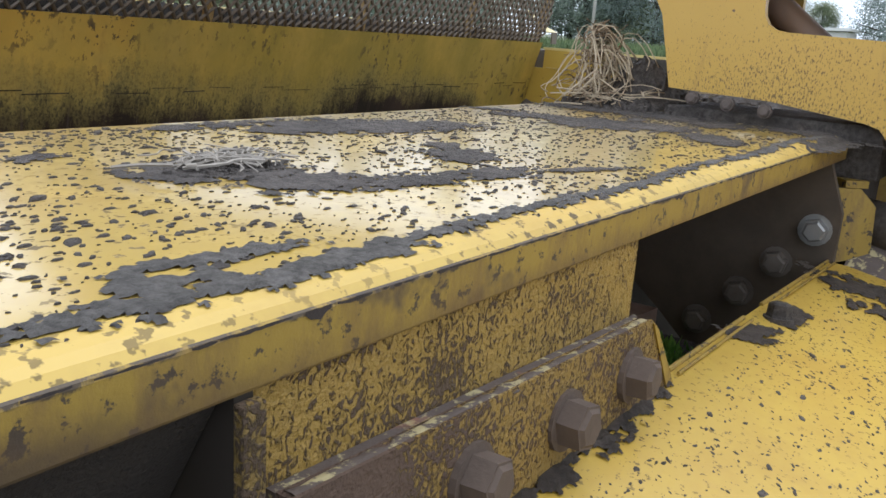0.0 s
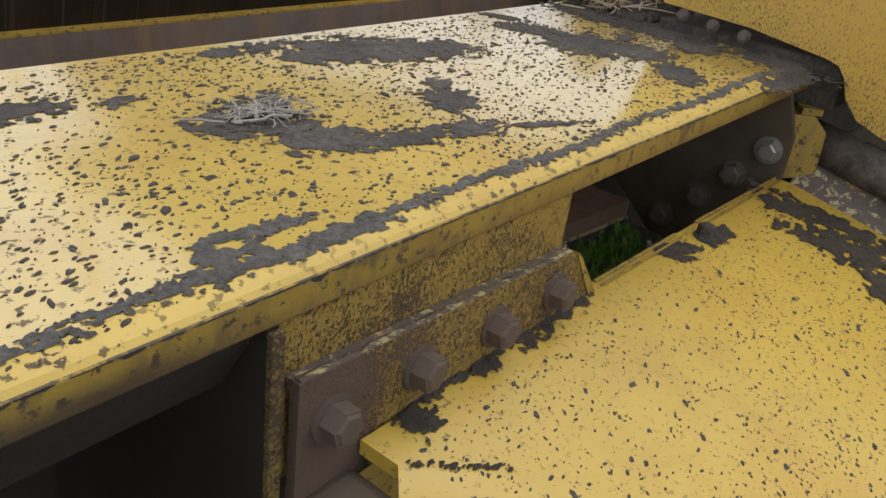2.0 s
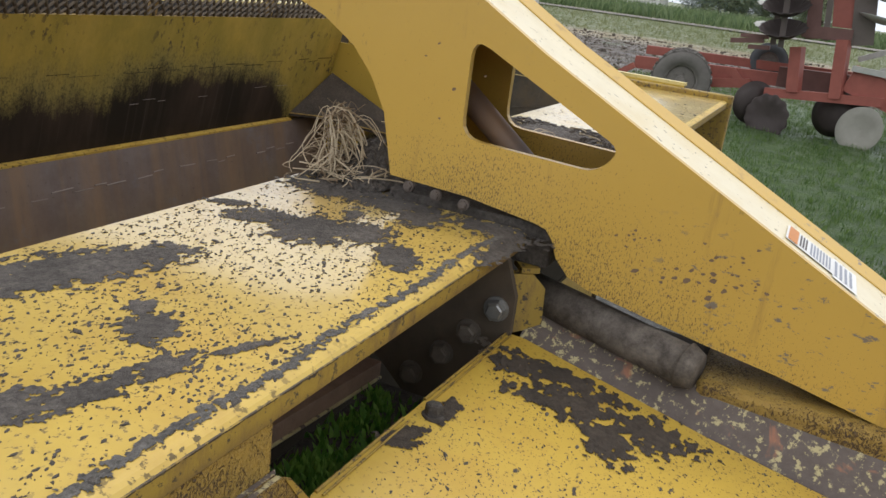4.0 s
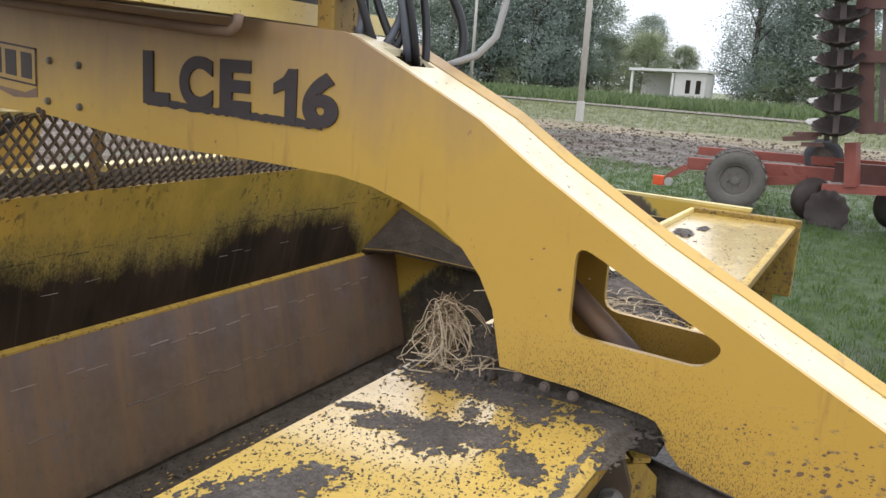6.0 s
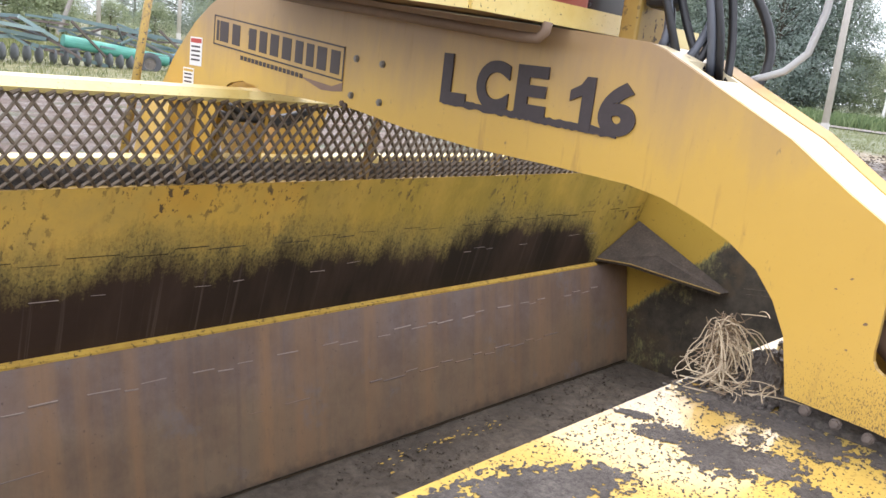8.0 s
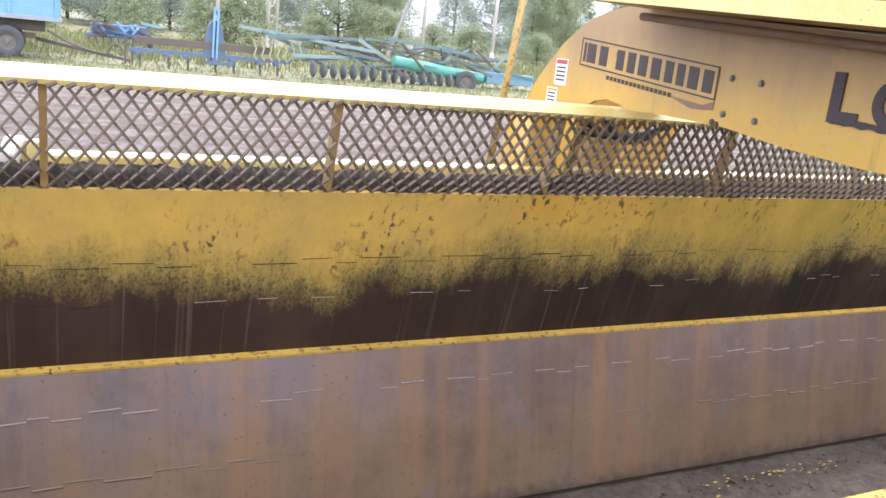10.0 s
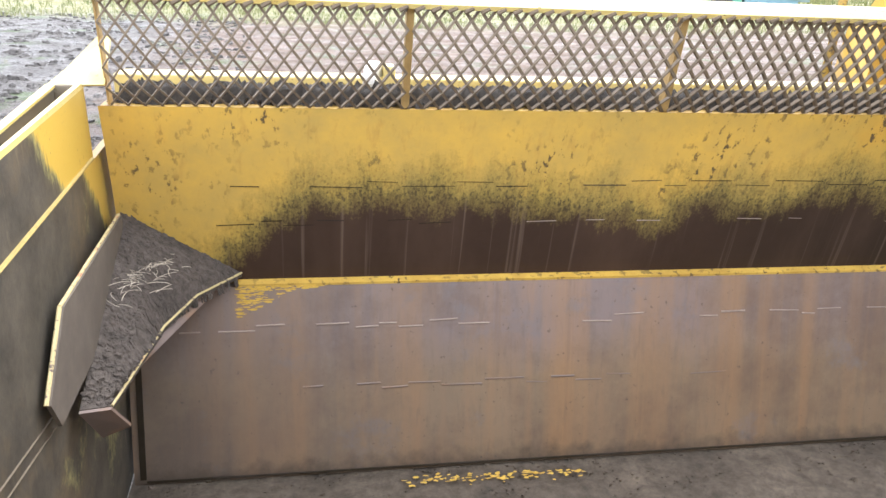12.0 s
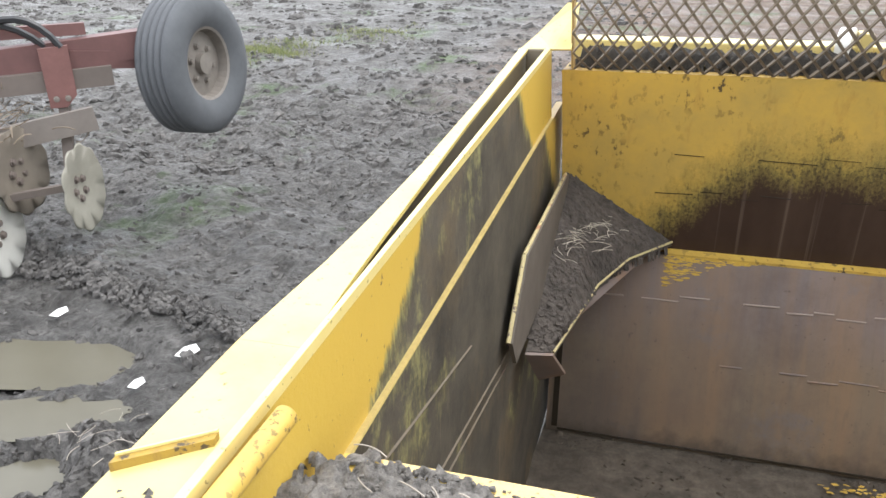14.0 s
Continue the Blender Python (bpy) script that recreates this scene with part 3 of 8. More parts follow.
def flakes(name, count, spot, z_at, size, label, seed, tall_range=(0.05, 0.16), material=None, flat=0.5):
    """Loose flakes and crumbs of soil, lying on a plate; spot(rng) gives x, y."""
    rng = random.Random(seed)
    verts, faces = [], []
    for _ in range(count):
        got = spot(rng)
        if got is None:
            continue
        x, y = got
        s = size * (0.22 + 0.78 * rng.random() ** 2.2) * (1.9 if rng.random() < 0.05 else 1.0)
        a = rng.gauss(0.35, 0.5)
        k, base = rng.choice((7, 8, 9)), len(verts)
        tall = s * rng.uniform(*tall_range)
        for lvl, sc in ((0, 1.0), (1, 0.72)):
            for q in range(k):
                ang = q * math.tau / k + rng.uniform(-0.3, 0.3)
                rr = sc * s * rng.uniform(0.45, 1.0)
                u, v = rr * math.cos(ang), rr * flat * math.sin(ang)
                px, py = x + u * math.cos(a) - v * math.sin(a), y + u * math.sin(a) + v * math.cos(a)
                verts.append((px, py, z_at(px, py) + (tall * rng.uniform(0.7, 1.2) if lvl else -0.0005)))
        for q in range(k):
            r = (q + 1) % k
            faces.append((base + q, base + r, base + k + r, base + k + q))
        faces.append(tuple(base + k + q for q in range(k)))
    me = bpy.data.meshes.new(name)
    me.from_pydata(verts, [], faces)
    me.materials.append(material or M_FLAKE)
    return tagged(new(name, me), label, "dirt", "", "stuff")

# ---- the scraper: front beam ----
LEFT, RIGHT = -2.18, 2.40
beam = thing("front_beam", "yellow steel front beam of a scraper, spattered with dried soil", "machine beam")
bm = bmesh.new()
slab(bm, [(LEFT, y, z) for y, z in ((REAR, TOP - 0.010), (REAR, TOP), (0.034, TOP), (0.034, TOP - 0.010))], (RIGHT - LEFT, 0, 0))
part("top_plate", bm, M_TOP, beam, "yellow painted top plate speckled with soil")
bm = bmesh.new()
slab(bm, [(LEFT, y, z) for y, z in ((0.0338, TOP - 0.010), (0.0338, TOP), (0.028, TOP - 0.0006), (0.023, TOP - 0.0017), (0.0185, TOP - 0.0036), (FRONT, TOP - 0.0066), (FRONT + 0.002, TOP - 0.013))], (RIGHT - LEFT, 0, 0))
part("edge_fold", bm, M_EDGE_FOLD, beam, "dull scuffed paint on the plate's rounded front edge")
bm = bmesh.new()
box(bm, (LEFT, FRONT - 0.0015, TOP - 0.029), (RIGHT, FRONT + 0.0065, TOP - 0.0064), 0.0016)
part("front_lip", bm, M_RIM_EDGE, beam, "worn yellow folded lip")
# dark chips along the lip's upper edge
rng = random.Random(77)
bm = bmesh.new()
x = -1.55
while x < -0.05:
    run, drop = rng.uniform(0.003, 0.030), rng.uniform(0.0003, 0.0013) * (3.5 if rng.random() < 0.10 else 1.0)
    n_seg = max(3, int(run / 0.0022))
    upper = [(x + run * k / n_seg, TOP - 0.0066 + rng.uniform(-0.0003, 0.0003)) for k in range(n_seg + 1)]
    under = [(px, TOP - 0.0072 - drop * math.sin(math.pi * (k + 0.35) / (n_seg + 0.7)) * rng.uniform(0.5, 1.1)) for k, (px, _) in enumerate(upper)]
    va, vb = [bm.verts.new((px, FRONT - 0.0020, pz)) for px, pz in upper], [bm.verts.new((px, FRONT - 0.0020, pz)) for px, pz in under]
    for k in range(n_seg):
        bm.faces.new((va[k], va[k + 1], vb[k + 1], vb[k]))
    x += run + rng.choice((0.001, 0.003, 0.006, 0.014))
part("edge_chips", bm, M_CHIP_DARK, beam, "dark chipped paint along the lip's edge")
# dark brown face drawn in under the lip
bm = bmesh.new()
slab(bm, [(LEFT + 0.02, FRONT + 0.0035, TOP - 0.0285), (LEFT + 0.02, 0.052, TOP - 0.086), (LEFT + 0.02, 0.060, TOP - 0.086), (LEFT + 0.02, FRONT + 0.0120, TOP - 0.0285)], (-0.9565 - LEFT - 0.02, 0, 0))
part("under_lip", bm, M_UNDER, beam, "dark brown face under the lip")
# the shade inside the beam is put into the web's near-black colour
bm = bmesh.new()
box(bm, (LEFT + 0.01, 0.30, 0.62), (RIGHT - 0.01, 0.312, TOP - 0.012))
part("inner_web", bm, M_DARK, beam, "inner web, coloured dark for the shaded recess")
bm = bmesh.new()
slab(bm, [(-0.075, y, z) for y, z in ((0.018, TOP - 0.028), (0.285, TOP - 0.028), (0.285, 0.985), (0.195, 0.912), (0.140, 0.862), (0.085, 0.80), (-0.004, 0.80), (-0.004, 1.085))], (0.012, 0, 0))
part("bolt_plate", bm, M_WEB, beam, "dark brown bolt plate")
bm = bmesh.new()
hexa(bm, [(-0.62, 0.200, 0.929), (-0.077, 0.200, 0.890), (-0.077, 0.212, 0.890), (-0.62, 0.212, 0.929)], [(-0.62, 0.200, 0.958), (-0.077, 0.200, 0.918), (-0.077, 0.212, 0.918), (-0.62, 0.212, 0.958)])
hexa(bm, [(-0.62, 0.2121, 0.952), (-0.077, 0.2121, 0.912), (-0.077, 0.299, 0.912), (-0.62, 0.299, 0.952)], [(-0.62, 0.2121, 0.9575), (-0.077, 0.2121, 0.9175), (-0.077, 0.299, 0.9175), (-0.62, 0.299, 0.9575)])
part("rusty_strip", bm, M_RUSTY, beam, "rust-red lower flange of the beam")
bm = bmesh.new()
tube(bm, (-0.62, 0.1985, 0.929), (-0.077, 0.1985, 0.890), 0.0026, 8)
part("strip_edge", bm, M_EDGE, beam, "pale worn flange edge")
bm = bmesh.new()
box(bm, (LEFT + 0.01, REAR - 0.014, 0.20), (RIGHT - 0.01, REAR - 0.003, TOP - 0.012))
part("rear_web", bm, M_OLD, beam)
bm = bmesh.new()
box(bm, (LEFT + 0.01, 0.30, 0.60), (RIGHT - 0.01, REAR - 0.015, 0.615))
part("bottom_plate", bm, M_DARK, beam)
for cx in (LEFT + 0.004, RIGHT - 0.012):
    bm = bmesh.new()
    box(bm, (cx, 0.06, 0.60), (cx + 0.008, REAR - 0.016, TOP - 0.011))
    part("end_plate", bm, M_OLD, beam)
# right half: a folded rim along the back and the end of the plate
bm = bmesh.new()
box(bm, (RIGHT - 0.02, FRONT - 0.02, TOP - 0.30), (RIGHT + 0.02, REAR + 0.02, TOP + 0.022), 0.006)
part("end_rim", bm, M_LIP, beam, "soil-stained end rim")
bm = bmesh.new()
box(bm, (1.75, REAR + 0.002, TOP - 0.04), (RIGHT - 0.022, REAR + 0.022, TOP + 0.02), 0.005)
part("rear_rim", bm, M_RAIL, beam)

# mottled hinge panel under the lip, with its bolted angle
bm = bmesh.new()
box(bm, (-0.945, 0.018, 1.02), (-0.625, 0.030, TOP - 0.0265), 0.002)
part("hinge_panel", bm, M_CRUST, beam, "yellow panel under a crust of splashed soil")
bm = bmesh.new()
slab(bm, [(-0.632, 0.031, 1.02), (-0.632, 0.082, 1.02), (-0.632, 0.082, TOP - 0.013), (-0.632, 0.031, TOP - 0.028)], (0.008, 0, 0))
part("panel_cheek", bm, M_OLD, beam)
# cheek side: the recess's shade is put into its dark colour
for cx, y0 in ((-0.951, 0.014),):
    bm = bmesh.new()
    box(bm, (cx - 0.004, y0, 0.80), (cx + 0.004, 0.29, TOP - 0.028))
    cheek = part("cheek_plate", bm, M_DARK, beam, "cheek plate, coloured dark for the shaded recess")
    bm = bmesh.new()
    box(bm, (cx - 0.005, y0 - 0.006, 0.80), (cx + 0.005, y0 - 0.0005, TOP - 0.030), 0.001)
    part("cheek_edge", bm, M_CHEEK, cheek, "rust-stained yellow edge")
angle = thing("bolted_angle", "rusty steel angle bolted under the beam's lip", "steel angle")
bm = bmesh.new()
slab(bm, [(-0.938, 0.0176, 1.094), (-0.938, 0.0125, 1.094), (-0.625, 0.0125, 1.081), (-0.619, 0.0176, 1.081)], (0, 0, 0.008))
part("ledge", bm, M_LEDGE, angle, "weathered ledge with flaked yellow paint")
bm = bmesh.new()
slab(bm, [(-0.938, 0.002, 1.1025), (-0.628, 0.002, 1.0895), (-0.618, 0.002, 1.083), (-0.574, 0.002, 1.030), (-0.600, 0.002, 1.012), (-0.938, 0.002, 1.000)], (0, 0.0103, 0))
bmesh.ops.bevel(bm, geom=[e for e in bm.edges if abs(e.verts[0].co.y - 0.002) < 1e-5 and abs(e.verts[1].co.y - 0.002) < 1e-5 and len(e.link_faces) == 2 and e.calc_face_angle(0) > 1.0], offset=0.0018, segments=2, affect="EDGES")
part("face_plate", bm, M_FACE, angle, "face plate, rusty brown at one end and crusted yellow at the other")
bm = bmesh.new()
slab(bm, [(-0.6265, 0.0005, 1.0885), (-0.617, 0.0005, 1.0825), (-0.573, 0.0005, 1.030), (-0.582, 0.0005, 1.026)], (0, 0.0013, 0))
part("end_edge", bm, M_LIP, angle, "bright yellow cut end")
rng = random.Random(4)
bm = bmesh.new()
last = None
for k in range(90):
    x = -0.936 + 0.308 * k / 89
    z = 1.1024 - 0.0419 * (x + 0.938)
    r = 0.0012 + 0.0011 * noise.noise(Vector((x * 90, 2, 5)))
    ring_v = [bm.verts.new((x, 0.0068 + 3.4 * r * math.cos(q * math.tau / 8), z + r * math.sin(q * math.tau / 8))) for q in range(8)]
    if last:
        for q in range(8):
            bm.faces.new((last[q], last[(q + 1) % 8], ring_v[(q + 1) % 8], ring_v[q]))
    last = ring_v
part("weld_bead", bm, M_BEAD, angle, "pale flaked weld bead", True)
for bx, bz, turn_x in ((-0.655, 1.062, 0.05), (-0.740, 1.062, -0.04), (-0.830, 1.066, 0.06), (-0.912, 1.066, 0.0)):
    hex_bolt(angle, (bx, 0.002, bz), (turn_x, -1, 0.03), 0.0245, M_BOLT, "bolt", 0.66)

# row of bolts on the web, with the small bracket by the arm
M_BRIGHT_BOLT = plain("bright_bolt", (0.30, 0.29, 0.27), 0.4, 0.7, 0.3)
for by, bz in ((0.022, 1.062), (0.060, 1.014), (0.099, 0.967), (0.146, 0.917)):
    hex_bolt(beam, (-0.075, by, bz), (-1, -0.1, 0), 0.027, M_BRIGHT_BOLT if bz > 1.05 else M_WEB_BOLT, "bolt", 0.6)
shelf = thing("soil_shelf", "narrow soil-covered shelf under the beam", "machine plate")
bm = bmesh.new()
box(bm, (-0.62, 0.045, 0.876), (-0.085, 0.197, 0.888), 0.003)
part("plate", bm, M_SOIL, shelf)
bracket = thing("bracket", "small worn yellow bracket welded beside the arm", "bracket")
bm = bmesh.new()
slab(bm, [(-0.052, 0.014, 1.112), (-0.030, -0.012, 1.112), (-0.020, -0.030, 1.092), (-0.020, -0.034, 1.030), (-0.052, 0.004, 1.020)], (0.014, 0.012, 0))
part("plate", bm, M_LIP, bracket)
bm = bmesh.new()
hexa(bm, [(-0.040, 0.004, 1.1125), (-0.022, -0.018, 1.1125), (0.010, 0.006, 1.1125), (-0.008, 0.028, 1.1125)], [(-0.040, 0.004, 1.121), (-0.022, -0.018, 1.121), (0.010, 0.006, 1.121), (-0.008, 0.028, 1.121)])
part("cap", bm, M_LIP, bracket, "worn top edge")

# ---- the wing plate in front, its edge welds and the pipe ----
wing = thing("wing_plate", "sloping yellow wing plate dotted with soil specks", "machine plate")


def wing_z(x, y):
    return 1.030 + 0.16 * y - 0.01 * (x + 0.5)


bm = bmesh.new()
pts = [(-0.885, 0.0), (-0.60, 0.0), (-0.565, 0.012), (-0.07, 0.004), (-0.06, -0.02), (-0.095, -0.30), (-0.11, -0.62), (-0.30, -0.62), (-0.50, -0.42), (-0.69, -0.222), (-0.775, -0.137), (-0.835, -0.076), (-0.880, -0.030)]
slab(bm, [(x, y, wing_z(x, y) - 0.012) for x, y in pts], (0, 0, 0.012))
part("plate", bm, M_WING, wing)
bm = bmesh.new()
fold = pts[7:]
steps_down = ((0.010, 0.0006), (0.020, 0.0030), (0.027, 0.0080), (0.033, 0.0170), (0.038, 0.0330), (0.042, 0.100))
rows = [[bm.verts.new((x, y, wing_z(x, y))) for x, y in fold]] + [[bm.verts.new((x - o, y - o, wing_z(x - o, y - o) - d)) for x, y in fold] for o, d in steps_down]
for a, c in zip(rows, rows[1:]):
    for k in range(len(fold) - 1):
        bm.faces.new((a[k], a[k + 1], c[k + 1], c[k]))
part("folded_edge", bm, M_WING, wing, "edge of the plate folded downwards", True)
bm = bmesh.new()
for k in range(34):
    u = rng.random()
    cx, cy, r = -0.880 + 0.062 * u + rng.uniform(-0.002, 0.002), -0.028 - 0.050 * u + rng.uniform(-0.002, 0.002), rng.uniform(0.0008, 0.0024)
    bm.faces.new([bm.verts.new((cx + r * rng.uniform(0.8, 2.2) * math.cos(q * math.tau / 7), cy + r * rng.uniform(0.6, 1.2) * math.sin(q * math.tau / 7), wing_z(cx, cy) + 0.0009)) for q in range(7)])
part("cracked_seam", bm, M_WETSOIL, wing, "chipped dark seam by the fold")
bm = bmesh.new()
box(bm, (-0.955, -0.10, 0.93), (-0.884, 0.010, 1.012), 0.012)
part("corner_block", bm, M_WEB, wing, "rusty corner under the plate")
bm = bmesh.new()
for a, b, dz in (((-0.56, 0.010), (-0.385, 0.008), 0.0), ((-0.33, 0.008), (-0.075, 0.002), 0.0)):
    for off, r in ((0.0, 0.0022), (-0.008, 0.0014)):
        tube(bm, (a[0], a[1] + off, wing_z(*a) + 0.001), (b[0], b[1] + off, wing_z(*b) + 0.001), r, 8)
part("edge_bead", bm, M_LIP, wing, "yellow double edge bead")
hex_bolt(wing, (-0.352, -0.014, wing_z(-0.352, -0.014)), (0.1, 0, 1), 0.019, M_SOIL, "bolt", 0.8)
pipe = thing("cross_pipe", "greasy dark steel pipe lying along the arm", "pipe")
bm = bmesh.new()
tube(bm, (0.03, 0.02, 1.068), (-0.045, -0.25, 1.047), 0.030, 20)
part("pipe", bm, M_GREASE, pipe, "", True)
bm = bmesh.new()
tube(bm, (-0.045, -0.25, 1.047), (-0.05, -0.27, 1.045), 0.034, 20, 0.026)
part("end_collar", bm, M_GREASE, pipe, "", True)
sill = thing("frame_tube", "soil-crusted yellow frame tube below the arm", "machine frame")
bm = bmesh.new()
box(bm, (-0.05, -0.66, 0.95), (0.13, -0.27, 1.035), 0.012)
part("tube", bm, M_CRUST, sill)
bm = bmesh.new()
box(bm, (0.02, -0.27, 0.93), (0.14, 0.06, 1.02), 0.008)
part("end_block", bm, M_DARK, sill)
bm = bmesh.new()
slab(bm, [(-0.050, -0.012, wing_z(-0.05, -0.012) - 0.006), (-0.086, -0.30, wing_z(-0.086, -0.30) - 0.006), (-0.100, -0.62, wing_z(-0.10, -0.62) - 0.006), (-0.052, -0.62, 0.990), (-0.040, -0.30, 1.026), (0.005, -0.012, 1.052)], (0.002, 0, -0.010))
part("side_rail", bm, M_LEDGE, sill, "rust and soil covered side rail")

# ---- the arm over the bowl ----
arm = thing("gooseneck_arm", "yellow boxed steel gooseneck arm arching over the bowl", "machine arm")
AX, BX = -0.030, 0.150
lower = [(-0.74, 0.985), (-0.366, 1.063), (-0.266, 1.078), (-0.097, 1.109), (-0.062, 1.122), (-0.040, 1.145), (-0.030, 1.170), (-0.018, 1.184), (0.0, 1.189),
         (0.11, 1.204), (0.244, 1.210), (0.253, 1.249), (0.266, 1.304), (0.294, 1.355), (0.330, 1.396), (0.386, 1.432), (0.447, 1.456), (0.513, 1.476), (0.586, 1.487),
         (0.755, 1.492), (0.963, 1.494), (1.17, 1.506), (1.363, 1.527), (1.579, 1.530), (1.744, 1.526)]
upper = [(2.291, 1.500), (2.217, 1.593), (2.11, 1.690), (2.03, 1.742), (1.957, 1.776), (1.87, 1.800), (1.782, 1.812), (1.05, 1.760), (0.781, 1.748), (0.590, 1.736),
         (0.560, 1.726), (0.318, 1.609), (0.216, 1.542), (0.023, 1.428), (-0.153, 1.336), (-0.315, 1.252), (-0.50, 1.156), (-0.66, 1.070), (-0.73, 1.025)]
notch = [(1.79, 1.540), (1.84, 1.546), (1.90, 1.535), (1.96, 1.506), (2.02, 1.27), (2.20, 1.26), (2.30, 1.42)]


def ring(mid, pts, r, seg=4):
    """A closed outline with its corners rounded."""
    out = []
    for i, p in enumerate(pts):
        a, b = Vector(pts[i - 1]) - Vector(p), Vector(pts[(i + 1) % len(pts)]) - Vector(p)
        ra = min(r, a.length * 0.45, b.length * 0.45)
        s, e = Vector(p) + a.normalized() * ra, Vector(p) + b.normalized() * ra
        for k in range(seg + 1):
            t = k / seg
            out.append(tuple((1 - t) ** 2 * s + 2 * t * (1 - t) * Vector(p) + t * t * e))
    return out


window = ring(None, [(0.134, 1.437), (0.134, 1.290), (-0.075, 1.281), (-0.105, 1.318)], 0.030)
for px in (AX, BX):
    bm = bmesh.new()
    slab(bm, [(px, y, z) for y, z in lower + notch + upper], (0.012, 0, 0), [[(px, y, z) for y, z in window]])
    part("side_plate", bm, M_ARM, arm)
bm = bmesh.new()
ups = upper[9:]
low_side = [bm.verts.new((AX + 0.0125, y, z - 0.0012)) for y, z in ups]
hi_side = [bm.verts.new((BX - 0.030, y, z - 0.0012)) for y, z in ups]
low2 = [bm.verts.new((AX + 0.0125, y, z - 0.018)) for y, z in ups]
hi2 = [bm.verts.new((BX - 0.030, y, z - 0.018)) for y, z in ups]
for i in range(len(ups) - 1):
    if i == 1:
        continue
    bm.faces.new((low_side[i], low_side[i + 1], hi_side[i + 1], hi_side[i]))
    bm.faces.new((low2[i], low2[i + 1], hi2[i + 1], hi2[i]))
yh, zh = ups[1]
ye, ze = ups[2]


def on_slope(t, dz=-0.0012):
    return yh + (ye - yh) * t, zh + (ze - zh) * t + dz


for t0, t1, xa, xb in ((0.0, 0.10, AX + 0.0125, BX - 0.030), (0.34, 1.0, AX + 0.0125, BX - 0.030), (0.10, 0.34, AX + 0.0125, AX + 0.045), (0.10, 0.34, BX - 0.045, BX - 0.030)):
    (ya, za), (yb, zb) = on_slope(t0), on_slope(t1)
    hexa(bm, [(xa, ya, za - 0.012), (xb - 0.0005, ya, za - 0.012), (xb - 0.0005, yb, zb - 0.012), (xa, yb, zb - 0.012)], [(xa, ya, za), (xb - 0.0005, ya, za), (xb - 0.0005, yb, zb), (xa, yb, zb)])
part("top_plate", bm, M_SLOPE, arm, "sloping top plate with a slot, sky glare in its paint")
bm = bmesh.new()
for (ya, za), (yb, zb) in zip(ups, ups[1:]):
    hexa(bm, [(BX - 0.0295, ya, za - 0.016), (BX - 0.0005, ya, za - 0.016), (BX - 0.0005, yb, zb - 0.016), (BX - 0.0295, yb, zb - 0.016)], [(BX - 0.0295, ya, za + 0.001), (BX - 0.0005, ya, za + 0.011), (BX - 0.0005, yb, zb + 0.011), (BX - 0.0295, yb, zb + 0.001)])
part("edge_rail", bm, M_ARM, arm, "raised yellow rail along the slope's far edge")
bm = bmesh.new()
box(bm, (AX + 0.013, 0.60, 1.722), (BX - 0.001, 1.75, 1.730))
part("crown_plate", bm, M_ARM, arm)
bm = bmesh.new()
low_in = [p for p in lower if p[0] > 0.2]
for (ya, za), (yb, zb) in zip(low_in, low_in[1:]):
    hexa(bm, [(AX + 0.013, ya, za + 0.004), (BX - 0.001, ya, za + 0.004), (BX - 0.001, yb, zb + 0.004), (AX + 0.013, yb, zb + 0.004)],
         [(AX + 0.013, ya, za + 0.012), (BX - 0.001, ya, za + 0.012), (BX - 0.001, yb, zb + 0.012), (AX + 0.013, yb, zb + 0.012)])
part("belly_plate", bm, M_ARM, arm)
bm = bmesh.new()
tube(bm, (0.055, 0.21, 1.375), (0.055, -0.03, 1.185), 0.020, 20)
part("inner_tube", bm, M_STEEL, arm, "dark tube inside the arm", True)
bm = bmesh.new()
box(bm, (AX + 0.013, -0.025, 1.12), (BX - 0.001, 0.25, 1.186), 0.004)
part("foot_pad", bm, M_SOIL, arm, "soil-packed pad under the arm")
M_BOLT_RUST = plain("rusted_bolt", (0.125, 0.098, 0.080), 0.7, 0.2, 0.5, 60)
for by, bz in ((0.209, 1.199), (0.162, 1.195), (0.114, 1.191)):
    hex_bolt(arm, (AX - 0.001, by, bz), (-1, 0, 0.1), 0.0125, M_BOLT_RUST, "bolt", 0.6)
for by, bz in ((1.359, 1.645), (1.266, 1.640), (1.368, 1.558), (1.265, 1.553)):
    hex_bolt(arm, (AX - 0.001, by, bz), (-1, 0, 0), 0.0115, plain("bolt_grey", (0.22, 0.20, 0.17), 0.5, 0.5), "bolt", 0.5)
for k, (by, bz) in enumerate(((1.386, 1.531), (1.40, 1.535))):
    hex_bolt(arm, (AX - 0.001, by, bz), (-1, 0, 0), 0.010, M_BOLT, "rivet", 0.4)
for k in range(2):
    hex_bolt(arm, (0.03 + 0.06 * k, -0.63, 1.0835), (0, -0.5, 0.9), 0.018, M_BOLT, "bolt", 0.4)

